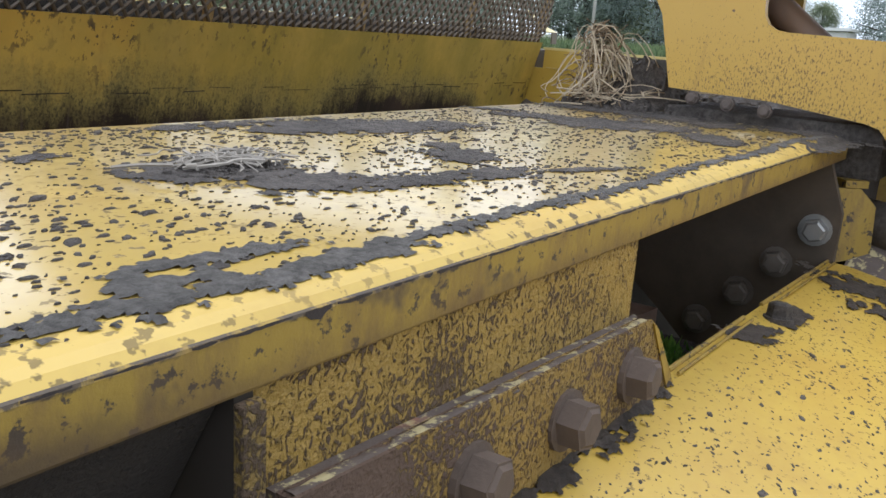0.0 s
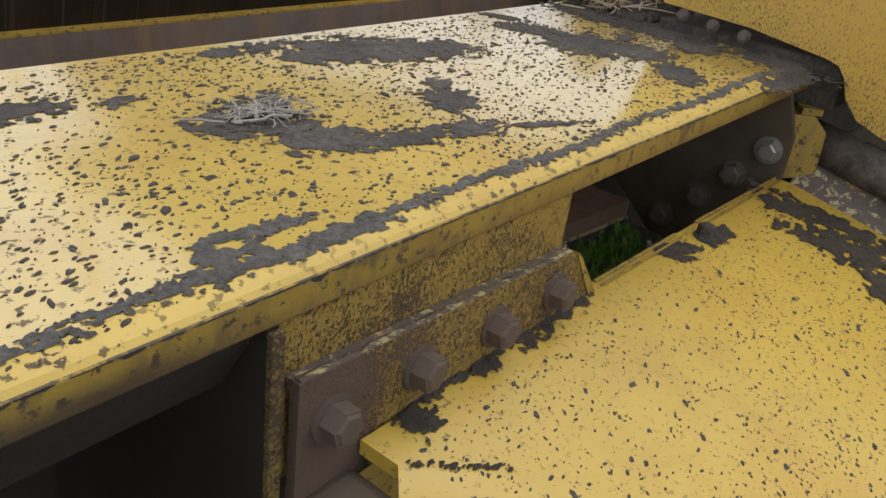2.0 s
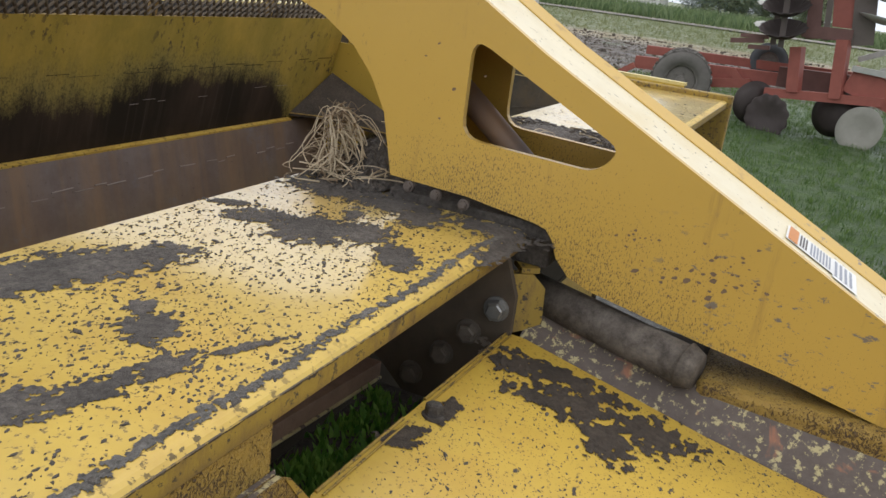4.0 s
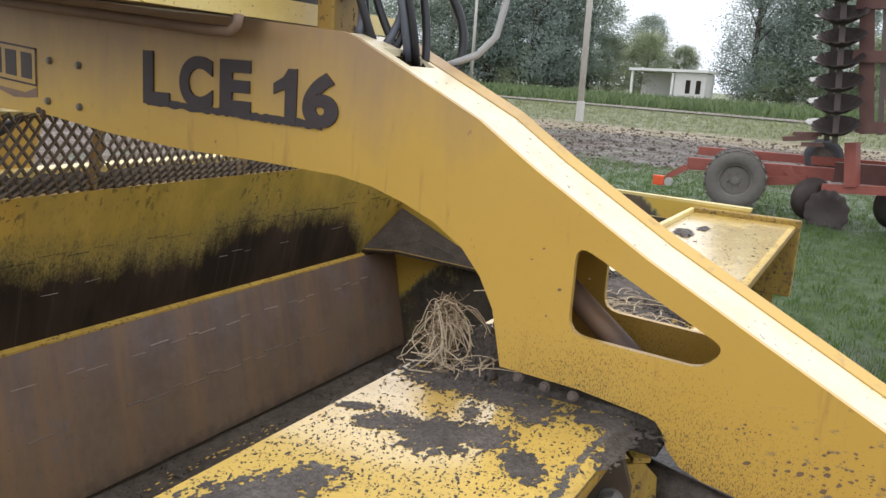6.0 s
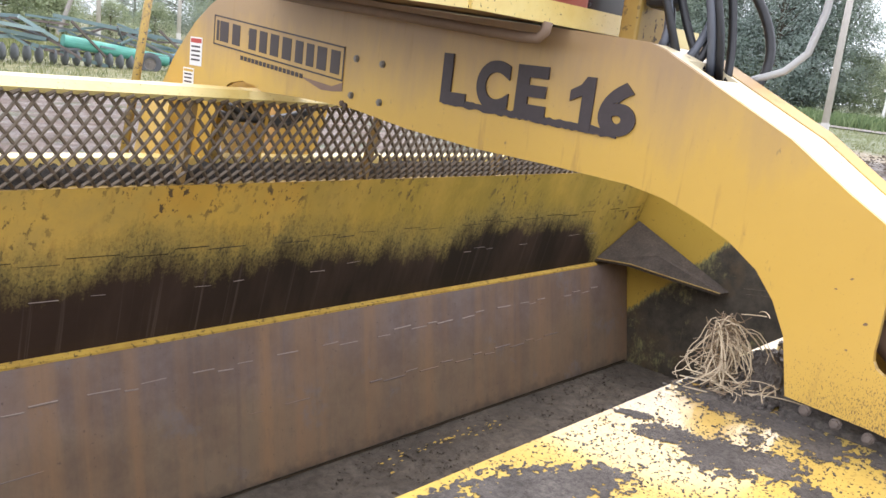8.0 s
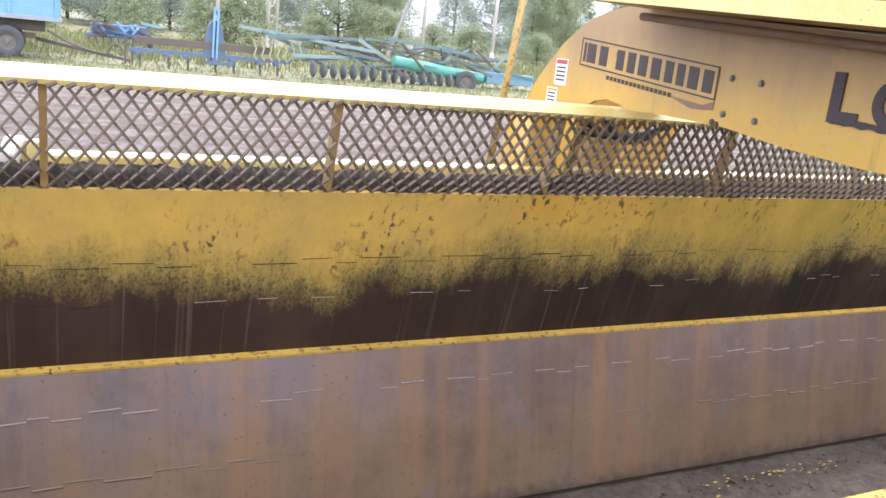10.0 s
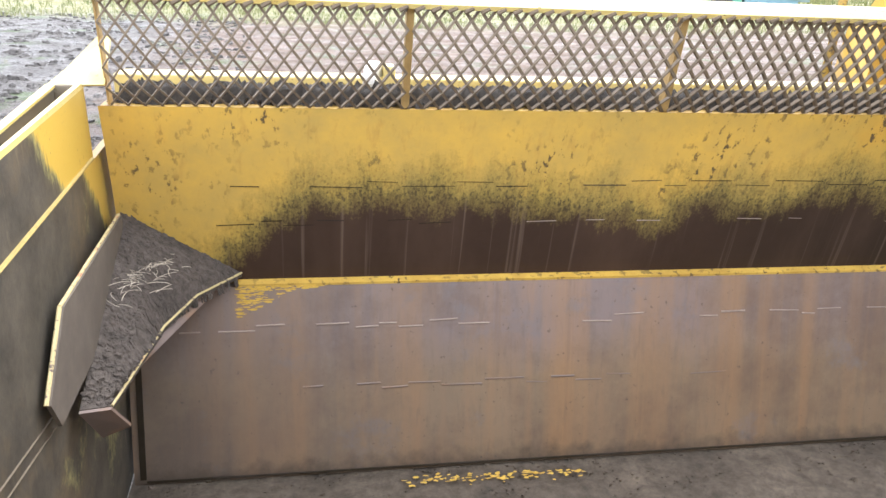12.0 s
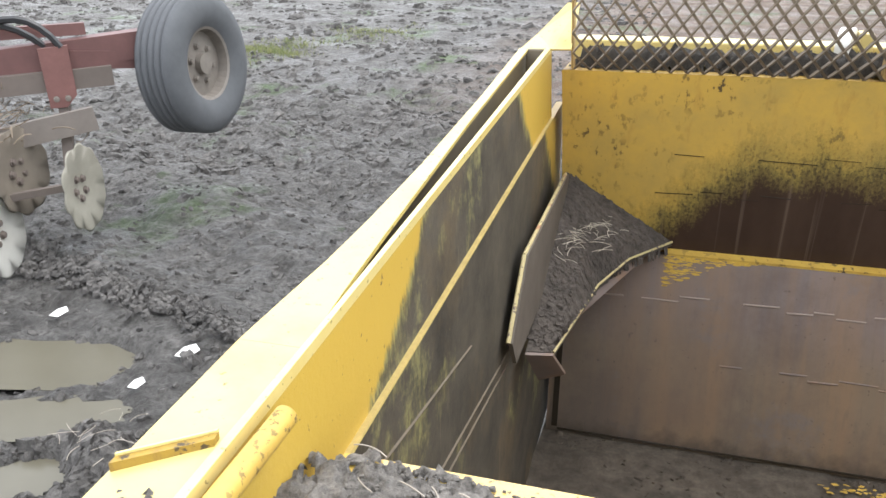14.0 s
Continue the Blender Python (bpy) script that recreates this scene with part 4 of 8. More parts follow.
# bare chips in the arm's paint near its foot
rng = random.Random(91)
spots_c = []
bm = bmesh.new()
for cy, cz, sy_, sz_, count, size in ((-0.225, 1.158, 0.028, 0.012, 26, 0.0055), (-0.275, 1.185, 0.030, 0.022, 60, 0.0035), (-0.150, 1.205, 0.018, 0.008, 22, 0.0030), (-0.22, 1.19, 0.04, 0.025, 16, 0.0020), (0.14, 1.36, 0.06, 0.05, 5, 0.004)):
    for _ in range(count):
        y, z, r = rng.gauss(cy, sy_), rng.gauss(cz, sz_), size * 0.85 * rng.uniform(0.25, 1.0) ** 1.4
        if z - 1.03 - 0.18 * (y + 0.5) < 0.015 or any(math.hypot((y - a) / 1.6, z - b) < 1.05 * (r + c) for a, b, c in spots_c):
            continue
        spots_c.append((y, z, r))
        a = rng.uniform(-0.6, 0.2)
        pts_c = []
        for q in range(7):
            u, v = r * 1.5 * rng.uniform(0.5, 1.1) * math.cos(q * math.tau / 7), r * rng.uniform(0.5, 1.1) * math.sin(q * math.tau / 7)
            pts_c.append(bm.verts.new((AX - 0.0006, y + u * math.cos(a) - v * math.sin(a), z + u * math.sin(a) + v * math.cos(a))))
        bm.faces.new(pts_c)
part("paint_chip", bm, M_CHIP_BROWN, arm, "brown chips where the paint has flaked off")["kind"] = "stuff"

# letters cut from plate, and the printed sign


def letter(parent, text, y, z, high, wide, thick=0.006, material=None, name="letter", bold=0.035, slope=0.0):
    """One character standing on the arm's side, high and wide in metres."""
    cu = bpy.data.curves.new("letter_shape", "FONT")
    cu.body, cu.size, cu.offset, cu.extrude, cu.resolution_u = text, 1.0, bold, 0.5, 8
    tmp = bpy.data.objects.new("letter_shape", cu)
    scene.collection.objects.link(tmp)
    me = bpy.data.meshes.new_from_object(tmp.evaluated_get(bpy.context.evaluated_depsgraph_get()))
    bpy.data.objects.remove(tmp)
    co = np.array([v.co[:] for v in me.vertices])
    lo, hi = co.min(0), co.max(0)
    for v in me.vertices:
        u, w, d = (Vector(v.co) - Vector(lo))
        u, w, d = u / (hi[0] - lo[0]) * wide, w / (hi[1] - lo[1]) * high, d / (hi[2] - lo[2]) * thick
        v.co = (AX - 0.0005 - d, y - u, z + w - slope * u)
    me.name = name
    me.materials.clear()
    me.materials.append(material or M_LETTER)
    ob = new(name, me)
    ob.parent = parent
    return ob


bpy.context.view_layer.update()
for ch, y0, y1, z0, high in (("L", 1.070, 0.998, 1.577, 0.104), ("C", 0.970, 0.884, 1.577, 0.100), ("E", 0.865, 0.789, 1.577, 0.098), ("1", 0.736, 0.680, 1.568, 0.098), ("6", 0.668, 0.590, 1.567, 0.096)):
    if ch == "1":
        bm = bmesh.new()
        slab(bm, [(AX - 0.0005, y0 - u * (y0 - y1), z0 + v * high) for u, v in ((0.50, 0), (0.96, 0), (0.96, 1.0), (0.62, 1.0), (0.42, 0.84), (0.02, 0.72), (0.02, 0.52), (0.50, 0.64))], (-0.004, 0, 0))
        part("letter", bm, M_LETTER, arm)
    else:
        letter(arm, ch, y0, z0, high, y0 - y1, 0.004, None, "letter", 0.048)
bm = bmesh.new()
rag = random.Random(12)
steps_y = [1.064 - 0.008 * k for k in range(56)]
base_at = lambda y: 1.577 - 0.025 * (1.06 - y)
slab(bm, [(AX - 0.0005, y, base_at(y) + 0.011 + rag.uniform(-0.0015, 0.0025)) for y in steps_y] + [(AX - 0.0005, y, base_at(y) - 0.002 + rag.uniform(-0.0025, 0.0015)) for y in steps_y[::-1]], (-0.003, 0, 0))
part("letter_base", bm, M_LETTER, arm, "dark strip joining the letters")


def sign_point(u, v, out=0.0):
    """A point on the printed sign: u from its front end, v up."""
    return (AX - 0.0008 - out, 1.999 - u * 0.596, 1.718 - 0.049 * u - 0.0825 * (1 - v))


sign = part("sign", (lambda b: (slab(b, [sign_point(0, 0), sign_point(1, 0), sign_point(1, 1), sign_point(0, 1)], (-0.0008, 0, 0)), b)[1])(bmesh.new()), M_ARM, arm, "printed sign strip with a dark frame")
bm = bmesh.new()
for (a, b), (c, d) in (((0, 0), (1, 0.05)), ((0, 0.95), (1, 1)), ((0, 0), (0.008, 1)), ((0.992, 0), (1, 1))):
    slab(bm, [sign_point(a, b, 0.001), sign_point(c, b, 0.001), sign_point(c, d, 0.001), sign_point(a, d, 0.001)], (-0.0006, 0, 0))
part("sign_frame", bm, M_DECAL_INK, sign)
u = 0.025
for k, w in enumerate((0.030, 0.108, 0.096, 0.0, 0.086, 0.086, 0.092, 0.097, 0.080, 0.075, 0.092, 0.088)):
    if w:
        bm = bmesh.new()
        slab(bm, [sign_point(u, 0.16, 0.001), sign_point(u + w * 0.70, 0.16, 0.001), sign_point(u + w * 0.70, 0.84, 0.001), sign_point(u, 0.84, 0.001)], (-0.0006, 0, 0))
        part("sign_block", bm, M_DECAL_INK, sign)
    u += w if w else 0.045
bm = bmesh.new()
for k in range(16):
    a, b = 0.24 + k * 0.031, 0.24 + k * 0.031 + 0.023
    slab(bm, [sign_point(a, -0.26, 0.0), sign_point(b, -0.26, 0.0), sign_point(b, -0.12, 0.0), sign_point(a, -0.12, 0.0)], (-0.0006, 0, 0))
part("address_line", bm, M_DECAL_INK, sign, "row of small dark bars")
bm = bmesh.new()
slab(bm, [sign_point(0.70, -0.20), sign_point(0.86, -0.42), sign_point(0.94, -0.36), sign_point(1.0, -0.28), sign_point(1.0, -0.02), sign_point(0.93, -0.22)], (-0.0006, 0, 0))
part("torn_edge", bm, plain("torn_film", (0.24, 0.15, 0.10), 0.6), sign, "brown torn film under the sign")


def decal(y, z, wide, high, top, rows, rot=0.0):
    d = part("decal", (lambda b: (slab(b, [(AX - 0.0006, y, z), (AX - 0.0006, y - wide, z - rot), (AX - 0.0006, y - wide, z - rot - high), (AX - 0.0006, y, z - high)], (-0.0006, 0, 0)), b)[1])(bmesh.new()), M_WHITE, arm, "white warning decal")
    bm = bmesh.new()
    slab(bm, [(AX - 0.0014, y - 0.004, z - 0.004), (AX - 0.0014, y - wide + 0.004, z - 0.004 - rot), (AX - 0.0014, y - wide + 0.004, z - rot - 0.2 * high), (AX - 0.0014, y - 0.004, z - 0.2 * high)], (-0.0004, 0, 0))
    part("decal_header", bm, top, d)
    for k in range(rows):
        zz = z - high * (0.3 + 0.62 * k / rows)
        bm = bmesh.new()
        slab(bm, [(AX - 0.0014, y - 0.008, zz), (AX - 0.0014, y - wide + 0.010, zz - rot), (AX - 0.0014, y - wide + 0.010, zz - rot - 0.25 * high / rows), (AX - 0.0014, y - 0.008, zz - 0.25 * high / rows)], (-0.0004, 0, 0))
        part("decal_bar", bm, M_DECAL_INK, d)


decal(2.130, 1.648, 0.068, 0.083, M_RED, 4)
decal(2.165, 1.556, 0.062, 0.055, M_CHIP, 3)
# label on the sloping top plate


def slope_spot(x, u, lift):
    """A point of the label, u along it from its upper end, at a height over the sloping plate."""
    y = -0.333 - 0.100 * u
    return (x, y, float(np.interp(y, [q[0] for q in ups[::-1]], [q[1] for q in ups[::-1]])) + lift)


bm = bmesh.new()
slab(bm, [slope_spot(0.004, 0.0, 0.0008), slope_spot(0.078, 0.0, 0.0008), slope_spot(0.078, 0.66, 0.0008), slope_spot(0.004, 0.66, 0.0008)], (0, 0.0003, 0.0006))
slab(bm, [slope_spot(-0.008, 0.662, 0.0008), slope_spot(0.086, 0.662, 0.0008), slope_spot(0.086, 1.0, 0.0008), slope_spot(-0.008, 1.0, 0.0008)], (0, 0.0003, 0.0006))
lab = part("slope_label", bm, M_WHITE, arm, "white label with orange corner and grey bars")
M_GREY_INK = plain("grey_ink", (0.28, 0.29, 0.33), 0.5)
for t0, t1, bars, xa, xb, ink in ((0.03, 0.16, 1, 0.006, 0.076, M_ORANGE), (0.19, 0.31, 3, 0.012, 0.070, M_DECAL_INK), (0.34, 0.65, 7, 0.010, 0.072, M_GREY_INK), (0.69, 0.97, 4, 0.002, 0.074, M_GREY_INK)):
    bm = bmesh.new()
    for k in range(bars):
        a = t0 + (t1 - t0) * k / bars
        b = a + (t1 - t0) / bars * (1.0 if bars == 1 else 0.5)
        slab(bm, [slope_spot(xa, a, 0.0018), slope_spot(xb, a, 0.0018), slope_spot(xb, b, 0.0018), slope_spot(xa, b, 0.0018)], (0, 0.0002, 0.0004))
    part("label_bar", bm, ink, lab)

# ---- tray on top of the arm, with cans and hoses ----
tray = thing("tray", "yellow folded steel tray bolted on top of the arm", "tray")
tray_z = lambda y: 1.752 + 0.056 * (y - 0.775)
bm = bmesh.new()
slab(bm, [(-0.31, 0.76, tray_z(0.76)), (0.46, 0.76, tray_z(0.76)), (0.46, 1.70, tray_z(1.70)), (-0.31, 1.70, tray_z(1.70))], (0, 0, 0.006))
part("tray_floor", bm, M_ARM, tray, "tray floor browned by stains and painted shade")
for a, b in (((-0.31, 0.76), (-0.31, 1.70)), ((-0.31, 1.70), (0.46, 1.70)), ((-0.31, 0.76), (0.46, 0.76))):
    bm = bmesh.new()
    d = Vector((b[0] - a[0], b[1] - a[1], 0)).normalized()
    o = Vector((-d.y, d.x, 0)) * 0.005
    lo = [(a[0] - o.x, a[1] - o.y, tray_z(a[1]) - 0.001), (b[0] - o.x, b[1] - o.y, tray_z(b[1]) - 0.001), (b[0] + o.x, b[1] + o.y, tray_z(b[1]) - 0.001), (a[0] + o.x, a[1] + o.y, tray_z(a[1]) - 0.001)]
    hexa(bm, lo, [(x, y, z + 0.040) for x, y, z in lo])
    part("tray_rim", bm, M_RAIL, tray)
# the rod's brown holds the shade below the tray
bm = bmesh.new()
wire(bm, [(-0.12, 1.62, 1.775), (-0.12, 1.2, 1.748), (-0.12, 0.80, 1.722), (-0.115, 0.765, 1.722), (-0.11, 0.755, 1.735), (-0.11, 0.752, 1.752)], 0.010, 8)
part("under_rod", bm, plain("shaded_rod", (0.20, 0.135, 0.09), 0.65, 0, 0.35, 12), tray, "", True)
for py, px in ((1.50, -0.30), (1.02, -0.30), (0.79, -0.27)):
    bm = bmesh.new()
    tube(bm, (px, py, tray_z(py)), (px + 0.02, py - 0.01, tray_z(py) + 0.42), 0.008 if py > 0.9 else 0.020, 10)
    part("tray_post", bm, M_LIP, tray, "", True)


def canister(name, x, y, z, wide, deep, high, material, label):
    c = thing(name, label, "canister", "canisters on the tray")
    bm = bmesh.new()
    box(bm, (x - wide / 2, y - deep / 2, z), (x + wide / 2, y + deep / 2, z + high), 0.022)
    part("body", bm, material, c, "", True)
    bm = bmesh.new()
    tube(bm, (x, y - deep * 0.3, z + high), (x, y - deep * 0.3, z + high + 0.03), 0.022, 14)
    part("cap", bm, M_HOSE, c)
    for k in range(3):
        bm = bmesh.new()
        box(bm, (x - wide / 2 - 0.003, y - deep * 0.42, z + high * (0.2 + 0.22 * k)), (x - wide / 2 + 0.004, y + deep * 0.42, z + high * (0.24 + 0.22 * k)), 0.001)
        part("rib", bm, material, c)
    return c


# unseen upper halves made tall to throw more shade on the wall
canister("blue_canister", -0.20, 0.98, tray_z(0.98) + 0.006, 0.15, 0.18, 0.46, plain("blue_plastic", (0.20, 0.29, 0.46), 0.4), "blue plastic canister standing in the tray")
canister("red_canister", -0.07, 0.86, tray_z(0.86) + 0.006, 0.26, 0.16, 0.46, plain("red_plastic", (0.38, 0.085, 0.055), 0.45), "faded red canister standing in the tray")
canister("dark_canister", 0.20, 0.90, tray_z(0.90) + 0.006, 0.14, 0.16, 0.20, plain("dark_plastic", (0.05, 0.05, 0.055), 0.45), "dark grey canister standing in the tray")
valve = thing("valve_stand", "yellow valve stand with black hydraulic hoses", "valve stand")
bm = bmesh.new()
box(bm, (0.04, 0.66, 1.736), (0.14, 0.70, 1.98), 0.006)
part("stand", bm, M_OLD, valve)
for k in range(3):
    bm = bmesh.new()
    box(bm, (0.035, 0.60 + 0.03 * k, 1.80 + 0.06 * k), (0.10, 0.655 + 0.02 * k, 1.85 + 0.06 * k), 0.012)
    part("valve_block", bm, M_HOSE, valve)
rng = random.Random(12)
for k in range(9):
    x0, y0 = 0.0 + 0.016 * k, 0.70 - 0.012 * k
    bm = bmesh.new()
    end = (0.03 + 0.010 * k, 0.60 - 0.012 * k, 1.73 - 0.006 * k)
    wire(bm, curve_pts((x0 + rng.uniform(-0.03, 0.03), y0 + rng.uniform(-0.05, 0.05), 2.02), end, (rng.uniform(-0.03, 0.05), rng.uniform(-0.05, 0.02), rng.uniform(-0.03, 0.0))), 0.008, 8)
    part("hose", bm, M_HOSE if k % 3 else plain("grey_hose", (0.10, 0.11, 0.13), 0.4), valve, "", True)
bm = bmesh.new()
wire(bm, curve_pts((0.10, 0.66, 2.0), (0.16, 0.475, 1.672), (0.05, -0.075, -0.02), 14), 0.009, 8)
part("hose", bm, M_HOSE, valve, "", True)
bm = bmesh.new()
wire(bm, [(0.16, 0.49, 1.69), (0.165, 0.465, 1.70), (0.175, 0.43, 1.715), (0.185, 0.40, 1.75), (0.188, 0.385, 1.82), (0.19, 0.38, 1.92), (0.19, 0.375, 2.03)], 0.0066, 8)
part("hose", bm, plain("pale_hose", (0.38, 0.38, 0.37), 0.45), valve, "pale grey worn hose", True)

# ---- the bowl: side walls and floor ----
WALL_Y0, WALL_Y1 = 0.20, 1.86


def side_wall(mirror):
    """One side wall of the bowl: inner plates in steps, an outer rail and a slot between them."""
    def p(x, y, z):
        return (0.22 - x, y, z) if mirror else (x, y, z)

    wall_x = (lambda y: -2.180 - 0.032 * y) if mirror else (lambda y: -2.1945 - 0.030 * y)
    w = thing("bowl_side_wall", "yellow bowl side wall stained brown with soil", "machine wall", "side walls of the bowl")
    top = (lambda y: 1.203 + 0.01 * y) if mirror else (lambda y: 1.247 + 0.026 * y)
    bm = bmesh.new()
    hexa(bm, [p(wall_x(y) + dx, y, z) for y, dx, z in ((WALL_Y0, 0.002, 1.10), (WALL_Y1, 0.002, 1.12), (WALL_Y1, -0.0038, top(WALL_Y1)), (WALL_Y0, -0.0038, top(WALL_Y0)))],
         [p(wall_x(y) - 0.009, y, z) for y, z in ((WALL_Y0, 1.10), (WALL_Y1, 1.12), (WALL_Y1, top(WALL_Y1)), (WALL_Y0, top(WALL_Y0)))])
    part("upper_plate", bm, M_SIDE, w)
    bm = bmesh.new()
    hexa(bm, [p(wall_x(y) + 0.006, y, z) for y, z in ((0.425, 0.22), (2.05, 0.22), (2.05, 1.132), (0.425, 1.122))],
         [p(wall_x(y) - 0.012, y, z) for y, z in ((0.425, 0.22), (2.05, 0.22), (2.05, 1.132), (0.425, 1.122))])
    part("lower_plate", bm, M_SIDE_LOW_B if mirror else M_SIDE_LOW, w, "soil-stained lower plate")
    bm = bmesh.new()
    hexa(bm, [p(wall_x(y) + dx, y, z) for y, dx, z in ((0.425, 0.0085, 1.1225), (1.84, 0.0085, 1.1325), (1.84, 0.0005, 1.1325), (0.425, 0.0005, 1.1225))],
         [p(wall_x(y) + dx, y, z) for y, dx, z in ((0.425, 0.0070, 1.1255), (1.84, 0.0070, 1.1355), (1.84, 0.0007, 1.1355), (0.425, 0.0007, 1.1255))])
    part("ridge", bm, M_RIDGE, w, "bright worn yellow ridge")
    for ya, za, yb, zb, h in ((0.45, 1.073, 0.98, 0.970, 0.0026), (0.60, 0.903, 1.32, 0.778, 0.0034), (0.60, 0.876, 1.30, 0.756, 0.0028)):
        bm = bmesh.new()
        hexa(bm, [p(wall_x(ya) + 0.005, ya, za), p(wall_x(yb) + 0.005, yb, zb), p(wall_x(yb) + 0.005, yb, zb + h), p(wall_x(ya) + 0.005, ya, za + h)],
             [p(wall_x(ya) + 0.0088, ya, za + 0.001), p(wall_x(yb) + 0.0088, yb, zb + 0.001), p(wall_x(yb) + 0.0088, yb, zb + h - 0.001), p(wall_x(ya) + 0.0088, ya, za + h - 0.001)])
        part("wear_strip", bm, M_WEAR, w)
    # top of the wall: inner strip, dark slot, outer rail
    bm = bmesh.new()
    zi = lambda y: top(y) + 0.006
    a = [p(wall_x(WALL_Y0) - 0.0125, WALL_Y0, zi(0.2)), p(wall_x(0.43) - 0.0105, 0.43, zi(0.43)), p(wall_x(0.43) - 0.069, 0.43, zi(0.43)), p(wall_x(WALL_Y0) - 0.070, WALL_Y0, zi(0.2))]
    hexa(bm, [(x, y, z - 0.012) for x, y, z in a], a)
    part("top_flange", bm, M_CAP, w, "top flange, painted pale for the light on it")
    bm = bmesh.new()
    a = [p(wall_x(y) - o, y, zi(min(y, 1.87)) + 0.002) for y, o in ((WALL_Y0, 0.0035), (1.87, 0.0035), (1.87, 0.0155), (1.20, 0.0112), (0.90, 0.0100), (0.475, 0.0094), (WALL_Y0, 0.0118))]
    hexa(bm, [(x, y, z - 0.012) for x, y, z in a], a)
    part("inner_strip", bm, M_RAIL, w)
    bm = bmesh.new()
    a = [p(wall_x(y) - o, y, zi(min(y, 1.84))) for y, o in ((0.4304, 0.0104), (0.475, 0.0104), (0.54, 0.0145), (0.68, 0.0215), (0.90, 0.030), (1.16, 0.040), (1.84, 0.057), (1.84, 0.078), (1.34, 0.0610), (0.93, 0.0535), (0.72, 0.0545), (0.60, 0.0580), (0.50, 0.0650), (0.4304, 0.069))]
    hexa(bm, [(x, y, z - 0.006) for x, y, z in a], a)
    part("outer_rail", bm, M_CAP, w, "outer rail, painted pale for the light on it")
    bm = bmesh.new()
    low, high = ((-2.325, 1.842, 1.3005), (-2.250, 1.842, 1.3005), (-2.205, 1.842, 1.3015)), ((-2.296, 1.90, 1.328), (-2.234, 1.955, 1.396), (-2.205, 1.955, 1.397))
    outline = [p(*low[0]), p(*low[1]), p(*low[2]), p(*high[2]), p(*high[1]), p(*high[0])]
    slab(bm, outline, (0, 0.006, -0.004))
    part("rear_cap", bm, M_RAIL, w, "plate rising at the rear end, painted pale as if lit")
    bm = bmesh.new()
    cols_o = ((0.202, 0.065), (0.48, 0.062), (0.62, 0.053), (0.93, 0.049), (1.34, 0.056), (1.84, 0.073), (2.15, 0.085))
    for (ya, oa), (yb, ob_) in zip(cols_o, cols_o[1:]):
        hexa(bm, [p(wall_x(ya) - oa, ya, 0.2), p(wall_x(yb) - ob_, yb, 0.2), p(wall_x(yb) - ob_ + 0.006, yb, 0.2), p(wall_x(ya) - oa + 0.006, ya, 0.2)],
             [p(wall_x(ya) - oa, ya, zi(ya) - 0.0125), p(wall_x(yb) - ob_, yb, zi(min(yb, 1.84)) - 0.0125), p(wall_x(yb) - ob_ + 0.006, yb, zi(min(yb, 1.84)) - 0.0125), p(wall_x(ya) - oa + 0.006, ya, zi(ya) - 0.0125)])
    part("outer_plate", bm, M_SLOT, w, "dull grey outer plate")
    bm = bmesh.new()
    hexa(bm, [p(wall_x(0.5) - 0.013, 0.44, 0.90), p(wall_x(1.86) - 0.013, 1.85, 0.90), p(wall_x(1.86) - 0.072, 1.85, 0.90), p(wall_x(0.5) - 0.03, 0.44, 0.90)],
         [p(wall_x(0.5) - 0.013, 0.44, 0.905), p(wall_x(1.86) - 0.013, 1.85, 0.905), p(wall_x(1.86) - 0.072, 1.85, 0.905), p(wall_x(0.5) - 0.03, 0.44, 0.905)])
    part("slot_floor", bm, M_SLOT, w)
    bm = bmesh.new()
    box(bm, (0, 0, 0), (0.048, 0.008, 0.055), 0.002)
    for v in bm.verts:
        v.co = Vector(p(wall_x(1.85) - 0.061 + v.co.x, 1.832 + v.co.y, 1.245 + v.co.z))
    part("end_block", bm, M_SLOT, w)
    return w


side_wall(False)
side_wall(True)
# tube and strap at the near corner
corner = thing("corner_tube", "short yellow round tube with a rounded end lying along the wall", "tube")
bm = bmesh.new()
wire(bm, [(-2.190, 0.03, 1.2465), (-2.1905, 0.20, 1.2510), (-2.191, 0.328, 1.2540), (-2.191, 0.341, 1.2545), (-2.191, 0.348, 1.2547)], 0.0096, 16)
part("tube", bm, M_EDGE_FOLD, corner, "", True)
strap = thing("strap", "narrow rusty-yellow strap welded across the wall's top", "strap")
bm = bmesh.new()
bar = [(-2.2700, 0.250), (-2.2170, 0.293), (-2.2185, 0.302), (-2.2710, 0.259)]
hexa(bm, [(x, y, 1.2595) for x, y in bar], [(x, y, 1.2665) for x, y in bar])
part("bar", bm, M_LIP, strap)
bm = bmesh.new()
bar = [(-2.2706, 0.2575), (-2.2186, 0.3005), (-2.2188, 0.3030), (-2.2710, 0.2600)]
hexa(bm, [(x, y, 1.2667) for x, y in bar], [(x, y, 1.2685) for x, y in bar])
part("back_flange", bm, M_RAIL, strap, "pale upstanding flange")
near = thing("corner_plate", "pale yellow corner plate in front of the side wall", "machine plate")
bm = bmesh.new()
slab(bm, [(-2.271, 0.199, 1.2515), (-2.213, 0.199, 1.2515), (-2.208, 0.02, 1.2468), (-2.262, 0.02, 1.2468)], (0, 0, 0.006))
part("plate", bm, M_CAP, near)
bm = bmesh.new()
hexa(bm, [(-2.2075, 0.02, 1.232), (-2.2005, 0.02, 1.232), (-2.2045, 0.199, 1.236), (-2.2125, 0.199, 1.236)], [(-2.2075, 0.02, 1.2555), (-2.2005, 0.02, 1.2555), (-2.2045, 0.199, 1.2602), (-2.2125, 0.199, 1.2602)])
